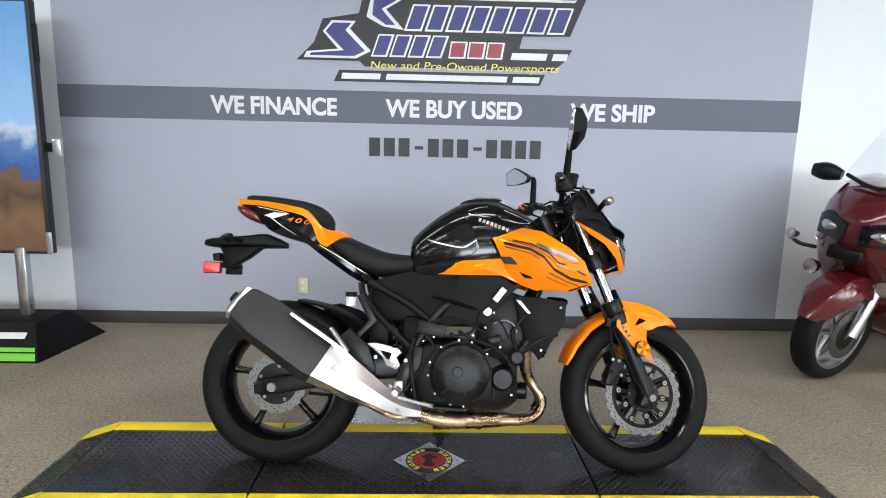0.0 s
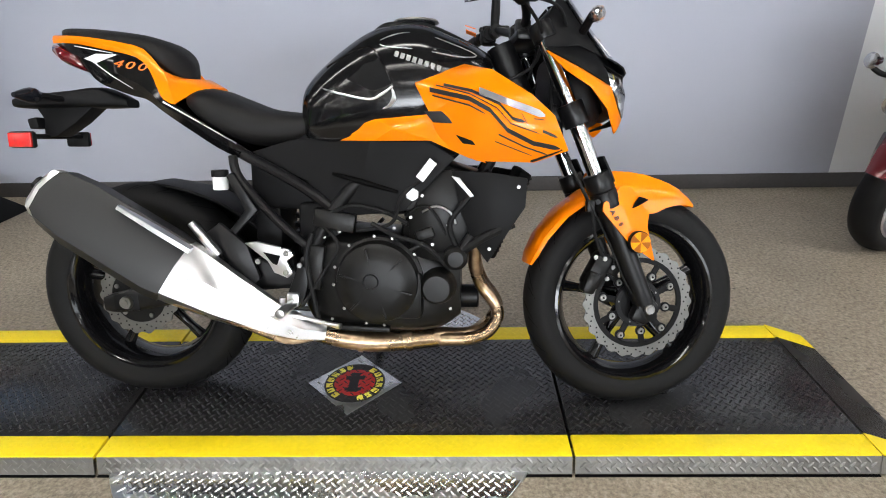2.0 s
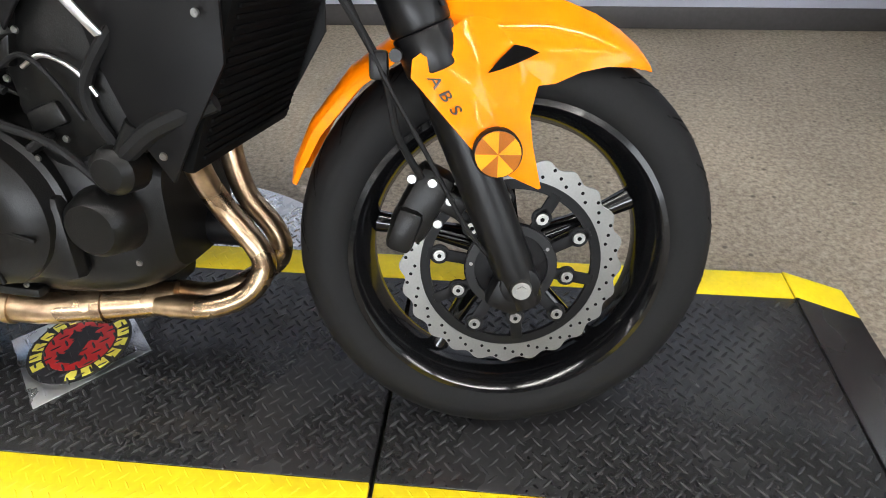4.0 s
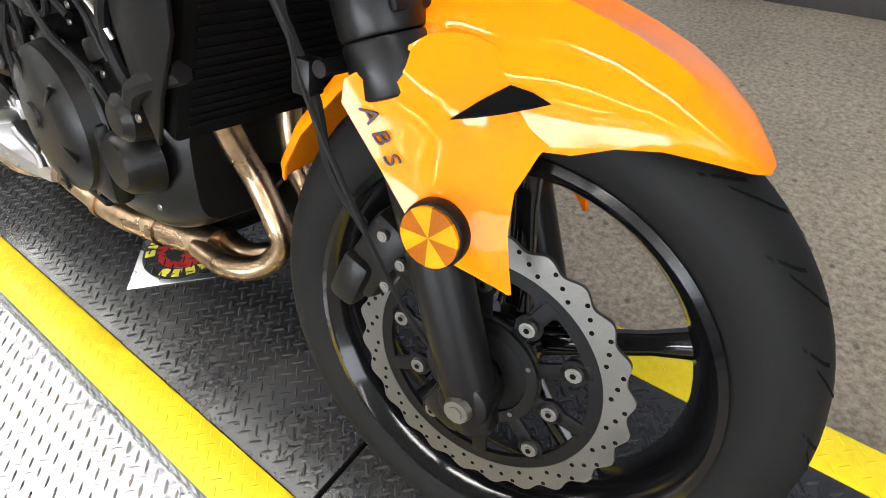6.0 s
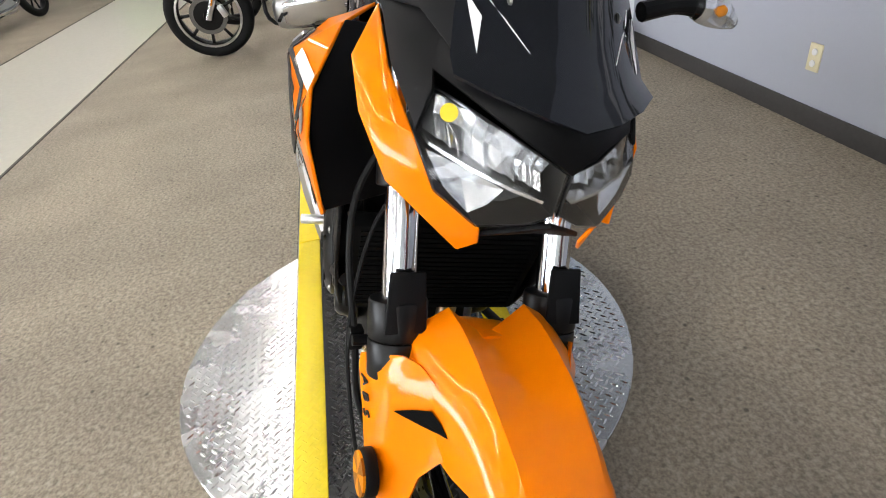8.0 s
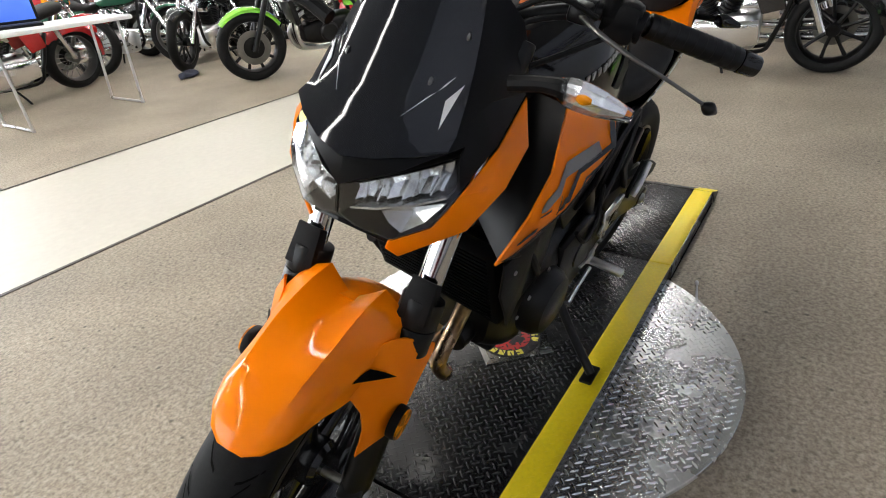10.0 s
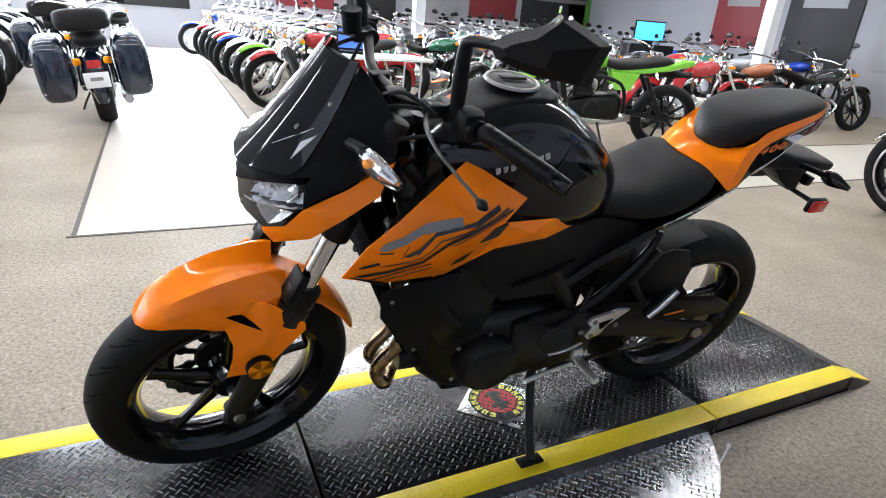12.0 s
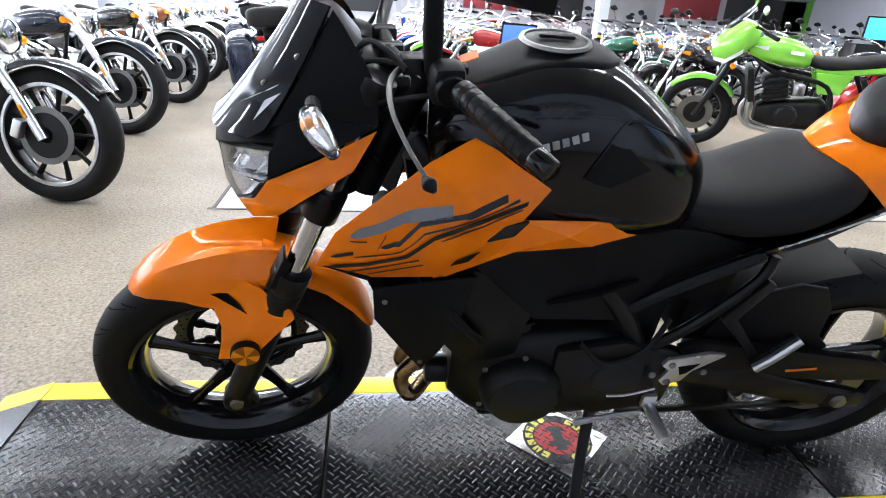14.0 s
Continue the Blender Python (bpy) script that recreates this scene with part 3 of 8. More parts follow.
part("figure", join(slab(-0.016, 0.012, -0.045, 0.045, 0.003, 0.0048, 0), slab(-0.03, 0.028, 0.012, 0.03, 0.003, 0.0049, 0), slab(-0.026, 0.024, -0.04, -0.026, 0.003, 0.0049, 0)), BLACKPRINT, badge)
on_badge = lambda x, y: abs(x) + abs(y) < 0.132
tread(lug_grid(-0.14, 0.14, -0.14, 0.14, 0.0195, lambda x, y: on_badge(x, y) and x * x + y * y > 0.1 ** 2), 0.024, 0.0055, 0.0014, 0.0019, DIAMOND, badge)
# Emblem lugs coloured black for the dark reflections on their sides.
tread(lug_grid(-0.14, 0.14, -0.14, 0.14, 0.0195, lambda x, y: x * x + y * y < 0.088 ** 2), 0.024, 0.0055, 0.0018, 0.0038, BLACKPRINT, badge)

# ---- the orange motorcycle on the platform ----
BIKE = pose(0.001, -0.043, 0, 0, 0, -2.33) @ pose(0, 0, 0, -13.7)
bike = group_at("motorcycle", BIKE, "orange and black naked motorcycle leaning on its side stand", "motorcycle")
RAKE, STEERED = 23.5, 10.0
HEAD = (0.375, 0, 0.985)
AX = pose(*HEAD, 0, -RAKE, 0)
STEER = AX @ pose(0, 0, 0, 0, 0, STEERED) @ AX.inverted()

bolt_mesh = {}


def bolt(parent, at, r=0.006, side=-1, xf=None, material=None):
    """A round-headed bolt facing the bike's side; all share one mesh."""
    material = material or BOLT
    if material.name not in bolt_mesh:
        ob = link("bolt", join(cyl((0, 0, 0), (0, 0.5, 0), 1.0, 0.85, 12), cyl((0, 0.4, 0), (0, 0.62, 0), 0.5, n=6)), material)
        bolt_mesh[material.name] = ob.data
        bpy.data.objects.remove(ob)
    ob = new("bolt", bolt_mesh[material.name])
    ob.parent = parent
    m = Matrix.Translation(at) @ (pose(0, 0, 0, 0, 0, 180) if side < 0 else Matrix()) @ Matrix.Diagonal((r, r, r, 1))
    ob.matrix_basis = xf @ m if xf is not None else m
    return ob


def tyre_profile(r, w, rim):
    h = r - rim
    half = [(rim, -0.40 * w), (rim + 0.12 * h, -0.46 * w), (rim + 0.42 * h, -0.5 * w), (rim + 0.62 * h, -0.475 * w), (rim + 0.79 * h, -0.39 * w), (rim + 0.9 * h, -0.27 * w), (rim + 0.97 * h, -0.14 * w), (r, 0)]
    return half + [(a, -b) for a, b in half[-2::-1]]


def surface_r(prof, y):
    ys = sorted((b, a) for a, b in prof if a > prof[2][0] - 1e-6)
    return float(np.interp(y, [q[0] for q in ys], [q[1] for q in ys]))


def sport_wheel(name, centre, r, w, xf, parent, label):
    """Cast five-spoke wheel with tyre; returns the wheel part."""
    rim = 0.218
    m = xf @ Matrix.Translation(centre)
    rw = 0.42 * w
    wheel = part(name, join(
        lathe([(rim + 0.004, -rw), (rim + 0.006, -rw - 0.004), (rim - 0.002, -rw - 0.006), (rim - 0.012, -rw + 0.004), (rim - 0.02, -rw + 0.02), (rim - 0.028, -0.012), (rim - 0.028, 0.012),
               (rim - 0.02, rw - 0.02), (rim - 0.012, rw - 0.004), (rim - 0.002, rw + 0.006), (rim + 0.006, rw + 0.004), (rim + 0.004, rw), (rim - 0.004, rw - 0.01), (rim - 0.012, 0), (rim - 0.004, -rw + 0.01)], 72, True),
        lathe([(0.0, -0.04), (0.036, -0.04), (0.044, -0.03), (0.044, 0.03), (0.036, 0.04), (0.0, 0.04)], 32)), GLOSS, parent, label, m)
    for i in range(5):
        a = i * 72 + 20
        part("spoke", tube([(0.036, 0, 0), (0.10, 0, 0.003), (0.15, 0, 0.008), (0.2, 0, 0.014)], [0.019, 0.013, 0.0115, 0.016], 10, 3, 1.1), GLOSS, wheel, xf=pose(0, 0, 0, 0, -a, 0))
    prof = tyre_profile(r, w, rim + 0.002)
    tyre = part("tyre", lathe(prof, 96), TYRE, wheel, "black road tyre with slanted grooves", sharp=60)
    bm = bm_new()
    n = 22
    for i in range(n):
        for s in (-1, 1):
            base = 2 * math.pi * (i + (0.5 if s > 0 else 0)) / n
            for off, y0, y1, sweep in ((0, 0.06, 0.36, 0.16), (0.14, 0.22, 0.42, 0.10)):
                pts = []
                for t in (0.0, 0.33, 0.66, 1.0):
                    y = s * w * (y0 + (y1 - y0) * t)
                    rr = surface_r(prof, y) + 0.0011
                    pts.append((rr, y, base + off + sweep * (t ** 1.5)))
                for (r0, ya, a0), (r1, yb, a1) in zip(pts, pts[1:]):
                    q = []
                    for rr, y, a, e in ((r0, ya, a0, -1), (r1, yb, a1, -1), (r1, yb, a1, 1), (r0, ya, a0, 1)):
                        aa = a + e * 0.0075
                        q.append(bm.verts.new((rr * math.cos(aa), y, rr * math.sin(aa))))
                    bm.faces.new(q)
    bmesh.ops.remove_doubles(bm, verts=bm.verts, dist=1e-5)
    g = part("tread_groove", bm, GROOVE, wheel, "dark tyre grooves")
    return wheel


def petal_disc(name, wheel, y, ro, ri, waves, label):
    """A wavy drilled brake disc on a black carrier, as parts of the wheel."""
    bm = bm_new()
    n = waves * 12
    loops = []
    for yy in (y - 0.0022, y + 0.0022):
        loops.append([Vector(((ro + 0.0035 * math.cos(waves * a)) * math.cos(a), yy, (ro + 0.0035 * math.cos(waves * a)) * math.sin(a))) for a in (2 * math.pi * j / n for j in range(n))])
    for yy in (y + 0.0022, y - 0.0022):
        loops.append([Vector((ri * math.cos(a), yy, ri * math.sin(a))) for a in (2 * math.pi * j / n for j in range(n))])
    loops.append(loops[0])
    rings(bm, loops, caps=False)
    bmesh.ops.remove_doubles(bm, verts=bm.verts, dist=1e-6)
    d = part(name, bm, STEEL, wheel, label)
    holes = bm_new()
    for i in range(waves * 3):
        a = 2 * math.pi * i / (waves * 3)
        rr = ri + (ro - ri) * (0.28, 0.52, 0.78)[i % 3]
        holes = join(holes, cyl((rr * math.cos(a), y - 0.0026, rr * math.sin(a)), (rr * math.cos(a), y + 0.0026, rr * math.sin(a)), 0.0024, n=8))
    part("drilled_hole", holes, GROOVE, wheel, "dark drilled holes in the disc")
    return d


REFLECT = surface("silvered reflector", (0.88, 0.89, 0.90), 0.16, 0.9, 0.1, 120, 30, 0.2, dist=0.002)
# wheels
FC, RC = (0.693, 0, 0.298), (-0.68, 0, 0.312)
front_wheel = sport_wheel("front_wheel", FC, 0.298, 0.114, STEER, bike, "gloss black five-spoke front wheel")
petal_disc("brake_disc", front_wheel, -0.068, 0.149, 0.1235, 24, "steel petal brake disc with drilled holes")
carrier = join(lathe([(0.022, -0.072), (0.06, -0.0715), (0.064, -0.069), (0.06, -0.06), (0.022, -0.05)], 48), lathe([(0.11, -0.0705), (0.1243, -0.0695), (0.1243, -0.066), (0.11, -0.065)], 72, True))
for i in range(10):
    a, rr = radians(i * 36 + 26), 0.079 if i % 2 else 0.099
    carrier = join(carrier, moved(box((0.087, -0.0685, 0), (0.058, 0.005, 0.017), 0.002), pose(0, 0, 0, 0, -(i * 36 + 26), 0)), cyl((rr * math.cos(a), -0.071, rr * math.sin(a)), (rr * math.cos(a), -0.066, rr * math.sin(a)), 0.0135, n=20))
part("disc_carrier", carrier, MATTE, front_wheel, "black spoked disc carrier")
part("abs_ring", lathe([(0.05, -0.075), (0.062, -0.075), (0.062, -0.07), (0.05, -0.07)], 48, True), SATIN, front_wheel)
for i in range(10):
    a = radians(i * 36 + 26)
    rr = 0.079 if i % 2 else 0.099
    bolt(front_wheel, (rr * math.cos(a), -0.070, rr * math.sin(a)), 0.0095)
    part("bolt_socket", cyl((rr * math.cos(a), -0.0763, rr * math.sin(a)), (rr * math.cos(a), -0.072, rr * math.sin(a)), 0.0032, n=6), GROOVE, front_wheel)
for i in range(5):
    a = radians(i * 72 + 30)
    bolt(front_wheel, (0.055 * math.cos(a), -0.072, 0.055 * math.sin(a)), 0.0055)
rear_wheel = sport_wheel("rear_wheel", RC, 0.312, 0.152, Matrix(), bike, "gloss black five-spoke rear wheel")
petal_disc("brake_disc", rear_wheel, -0.085, 0.11, 0.078, 18, "steel petal rear brake disc")
part("disc_carrier", lathe([(0.02, -0.088), (0.08, -0.086), (0.08, -0.08), (0.02, -0.06)], 32), SATIN, rear_wheel)
part("sprocket", lathe([(0.045, 0.088), (0.1, 0.088), (0.104, 0.085), (0.1, 0.082), (0.045, 0.08)], 44, True), STEEL, rear_wheel)
for i in range(5):
    a = radians(i * 72 + 12)
    bolt(rear_wheel, (0.066 * math.cos(a), -0.088, 0.066 * math.sin(a)), 0.007)

# front fork
def fork_x(z):
    return 0.409 + (0.994 - z) * 0.413


AXLE = (0.699, 0, 0.293)
for s in (-1, 1):
    y = s * 0.104
    leg = part("fork_leg", join(tube([(fork_x(0.60), y, 0.60), (fork_x(0.55), y, 0.55), (fork_x(0.40), y, 0.40), (fork_x(0.31), y, 0.31), (fork_x(0.262), y, 0.262)], [0.031, 0.0285, 0.028, 0.027, 0.022], 20, 4),
                               cyl((fork_x(0.645), y, 0.645), (fork_x(0.60), y, 0.60), 0.0355, n=28, bevel=0.004), cyl((fork_x(0.60), y, 0.60), (fork_x(0.558), y, 0.558), 0.035, n=28, bevel=0.003)), SATIN, bike, "satin black lower fork leg", STEER)
    part("fork_tube", cyl((fork_x(1.0), y, 1.0), (fork_x(0.60), y, 0.60), 0.0205, n=24), CHROME, leg, "chrome fork tube")
    gx = 0.034
    part("fork_guard", panel([(fork_x(0.69) + gx, y - 0.020, 0.69), (fork_x(0.69) + gx, y + 0.022, 0.69), (fork_x(0.625) + gx + 0.003, y + 0.025, 0.625), (fork_x(0.625) + gx + 0.003, y - 0.025, 0.625),
                              (fork_x(0.68) + gx - 0.018, y + 0.026, 0.68), (fork_x(0.62) + gx - 0.02, y + 0.029, 0.62)],
                             [(0, 1, 2, 3), (1, 4, 5, 2)], 0.006), MATTE, leg, "matte black fork guard")
    part("axle_clamp", join(cyl((AXLE[0], y - 0.02, AXLE[2]), (AXLE[0], y + 0.022, AXLE[2]), 0.027, n=24, bevel=0.004), box((AXLE[0] - 0.012, y, AXLE[2] - 0.012), (0.05, 0.038, 0.06), 0.012, pose(0, 0, 0, 0, RAKE, 0))), SATIN, leg)
    bolt(leg, (AXLE[0], y + s * 0.024, AXLE[2]), 0.0145, s)
    bolt(leg, (fork_x(0.53) + 0.0, y + s * 0.028, 0.53), 0.006, s)
part("axle", cyl((AXLE[0], -0.13, AXLE[2]), (AXLE[0], 0.12, AXLE[2]), 0.009, n=16), BOLT, bike, xf=STEER)
part("lower_triple_clamp", join(box((fork_x(0.80) - 0.02, 0, 0.795), (0.075, 0.16, 0.04), 0.012, pose(0, 0, 0, 0, -RAKE * -1, 0)), cyl((fork_x(0.82), -0.104, 0.82), (fork_x(0.765), -0.104, 0.765), 0.032, n=20, bevel=0.003),
                                cyl((fork_x(0.82), 0.104, 0.82), (fork_x(0.765), 0.104, 0.765), 0.032, n=20, bevel=0.003)), SATIN, bike, xf=STEER)
part("upper_triple_clamp", join(box((fork_x(0.985) - 0.025, 0, 0.99), (0.075, 0.17, 0.028), 0.01), cyl((fork_x(1.01), -0.098, 1.01), (fork_x(0.97), -0.104, 0.97), 0.03, n=20, bevel=0.003),
                                cyl((fork_x(1.01), 0.098, 1.01), (fork_x(0.97), 0.098, 0.97), 0.03, n=20, bevel=0.003)), SATIN, bike, xf=STEER)
part("steering_head", cyl((0.325, 0, 0.98), (0.42, 0, 0.76), 0.036, n=24), SATIN, bike)

# brake caliper and hose on the right leg
cal = part("brake_caliper", box((0.572, -0.078, 0.392), (0.05, 0.05, 0.10), 0.012, pose(0, 0, 0, 0, 28, 0)), ENGINE, bike, "dark cast front brake caliper", STEER)
part("piston_housing", box((0.55, -0.088, 0.362), (0.035, 0.05, 0.06), 0.01, pose(0, 0, 0, 0, 20, 0)), ENGINE, cal)
part("caliper_bracket", box((0.60, -0.092, 0.40), (0.06, 0.014, 0.03), 0.005, pose(0, 0, 0, 0, 30, 0)), ENGINE, cal)
for x, z in ((0.56, 0.43), (0.545, 0.35), (0.592, 0.372), (0.585, 0.425), (0.607, 0.402)):
    bolt(cal, (x, -0.104, z), 0.0065)
part("brake_hose", tube([(0.44, -0.075, 0.86), (0.435, -0.135, 0.74), (0.475, -0.15, 0.66), (0.53, -0.142, 0.56), (0.545, -0.135, 0.49), (0.572, -0.118, 0.435)], 0.0045, 8), RUBBER, bike, xf=STEER)
part("sensor_wire", tube([(0.47, -0.07, 0.78), (0.47, -0.12, 0.70), (0.52, -0.15, 0.58), (0.578, -0.145, 0.47), (0.63, -0.125, 0.37), (0.668, -0.11, 0.32)], 0.0028, 6), RUBBER, bike, xf=STEER)
part("hose_clip", join(box((0.527, -0.142, 0.565), (0.02, 0.02, 0.03), 0.004), cyl((0.545, -0.15, 0.575), (0.545, -0.12, 0.575), 0.007, n=10)), SATIN, bike, xf=STEER)

# front fender: a shell round the wheel with two raised shoulders
def fender_ring(deg, w, re, rs, rc, ys=0.05):
    """Edge, shoulder and crown radii across the fender; ys: the shoulder's distance from the middle."""
    a = radians(deg)
    ys = min(ys, w * 0.62)
    half = [(w, re), (w * 0.99, re + (rs - re) * 0.25), (w * 0.95, re + (rs - re) * 0.54), (w * 0.5 + ys * 0.5, re + (rs - re) * 0.80), (ys, rs), (ys * 0.62, (rs + rc) / 2), (ys * 0.2, rc)]
    prof = [(-y, r) for y, r in half] + half[::-1]
    return [Vector((FC[0] + r * math.cos(a), y, FC[2] + r * math.sin(a))) for y, r in prof]


def fender_shell(rows):
    bm = rings(bm_new(), [fender_ring(*r) for r in rows], closed_ring=False)
    bmesh.ops.recalc_face_normals(bm, faces=bm.faces)
    bmesh.ops.solidify(bm, geom=bm.faces[:], thickness=0.0035)
    return bm


fender = part("front_fender", fender_shell([(55.5, 0.02, 0.306, 0.308, 0.310), (58, 0.042, 0.302, 0.312, 0.315), (63, 0.060, 0.293, 0.319, 0.324), (69, 0.069, 0.281, 0.326, 0.330), (75, 0.073, 0.265, 0.332, 0.332), (81, 0.077, 0.246, 0.337, 0.333), (88, 0.083, 0.24, 0.345, 0.334), (95, 0.092, 0.25, 0.353, 0.334), (101, 0.101, 0.276, 0.361, 0.335), (108, 0.100, 0.300, 0.367, 0.336)]), ORANGE, bike, "glossy orange front fender", STEER, 30)
part("rear_section", fender_shell([(104, 0.066, 0.312, 0.335, 0.338), (115, 0.066, 0.308, 0.333, 0.336), (130, 0.064, 0.305, 0.329, 0.332), (145, 0.062, 0.303, 0.324, 0.327), (155, 0.058, 0.303, 0.32, 0.322), (160, 0.045, 0.306, 0.316, 0.318)]), ORANGE, fender, "orange rear half of the fender")
COVER = [[(0.618, 0.113, 0.612), (0.640, 0.096, 0.614), (0.668, 0.084, 0.606), (0.703, 0.075, 0.596), (0.742, 0.066, 0.584)],
         [(0.563, 0.142, 0.571), (0.622, 0.126, 0.578), (0.660, 0.100, 0.574), (0.70, 0.080, 0.566), (0.724, 0.073, 0.561)],
         [(0.561, 0.142, 0.552), (0.626, 0.128, 0.540), (0.662, 0.110, 0.533), (0.688, 0.093, 0.532), (0.709, 0.084, 0.537)],
         [(0.600, 0.140, 0.508), (0.64, 0.131, 0.505), (0.666, 0.119, 0.502), (0.686, 0.107, 0.502), (0.700, 0.098, 0.506)],
         [(0.630, 0.140, 0.474), (0.654, 0.135, 0.472), (0.674, 0.126, 0.473), (0.69, 0.115, 0.472), (0.704, 0.106, 0.474)],
         [(0.670, 0.132, 0.444), (0.680, 0.129, 0.444), (0.691, 0.123, 0.446), (0.702, 0.115, 0.446), (0.711, 0.107, 0.446)],
         [(0.710, 0.108, 0.421), (0.712, 0.1075, 0.420), (0.714, 0.107, 0.419), (0.716, 0.1065, 0.419), (0.718, 0.106, 0.420)]]


def on_grid(grid, x, z, lift=0.0):
    """The depth y of a surface given as a grid of corners, at x and z."""
    for ra, rb in zip(grid, grid[1:]):
        for a, b, c, d in zip(ra, ra[1:], rb[1:], rb):
            for p, q, r in ((a, b, c), (a, c, d)):
                det = (q[0] - p[0]) * (r[2] - p[2]) - (r[0] - p[0]) * (q[2] - p[2])
                if abs(det) < 1e-9:
                    continue
                u = ((x - p[0]) * (r[2] - p[2]) - (r[0] - p[0]) * (z - p[2])) / det
                v = ((q[0] - p[0]) * (z - p[2]) - (x - p[0]) * (q[2] - p[2])) / det
                if u >= -0.02 and v >= -0.02 and u + v <= 1.04:
                    return p[1] + u * (q[1] - p[1]) + v * (r[1] - p[1]) + lift
    return None


for s in (-1, 1):
    bm = rings(bm_new(), [smooth_line([Vector((x, s * y, z)) for x, y, z in row], 3) for row in COVER], closed_ring=False)
    bmesh.ops.recalc_face_normals(bm, faces=bm.faces)
    bmesh.ops.solidify(bm, geom=bm.faces[:], thickness=0.004)
    cover = part("side_cover", bm, ORANGE, fender, "orange fork cover of the fender", None, 60)
    hole = [(0.646, 0.556), (0.662, 0.572), (0.678, 0.585), (0.694, 0.582), (0.709, 0.576), (0.698, 0.571), (0.679, 0.564), (0.662, 0.559)]
    vent = part("vent", panel([(x, s * on_grid(COVER, x, z, 0.0056), z) for x, z in hole + [(0.678, 0.571)]], [(i, (i + 1) % 8, 8) for i in range(8)], 0.001, 1, 0), GROOVE, fender, "black triangular fender vent", None, 20)
    rf = part("reflector", join(cyl((0.658, s * 0.134, 0.472), (0.658, s * 0.15, 0.472), 0.0285, n=32, bevel=0.003)), MATTE, fender, "round reflector housing")
    # Every other prism group is coloured darker, as if turned from the light.
    for turn, stuff_ in ((0, AMBER), (1, SHADEAMBER)):
        bm = bm_new()
        for k in range(24):
            if (k // 3) % 2 != turn:
                continue
            a0, a1 = math.pi * k / 12, math.pi * (k + 1) / 12
            v = [bm.verts.new((0.658 + r * math.cos(q), s * y, 0.472 + r * math.sin(q))) for r, q, y in ((0.0, 0, 0.1535), (0.026, a0, 0.153), (0.026, a1, 0.153), (0.026, a1, 0.149), (0.026, a0, 0.149))]
            bm.faces.new(v[:3])
            bm.faces.new((v[1], v[4], v[3], v[2]))
        bmesh.ops.remove_doubles(bm, verts=bm.verts, dist=1e-6)
        part("lens", bm, stuff_, rf, "amber faceted reflector" if turn == 0 else "prisms coloured dark as turned from light", None, 30)
for ch, x, z in (("A", 0.578, 0.552), ("B", 0.590, 0.536), ("S", 0.602, 0.520)):
    lettering(ch, 0.0175, BLACKPRINT, STEER @ pose(x, -on_grid(COVER, x, z, 0.004), z, 90, 0, 0) @ pose(0, 0, 0, 0, 17, 0) @ pose(0, 0, 0, 0, 0, -54), "letter", bike, squeeze=1.3, shear=0.2)

# headlight, nose panels, screen
NOSE = STEER


def lens_x(y, z):
    return 0.656 - (4.2 + 55 * max(0.0, z - 0.845)) * y * y - 0.12 * max(0.0, 0.82 - z)


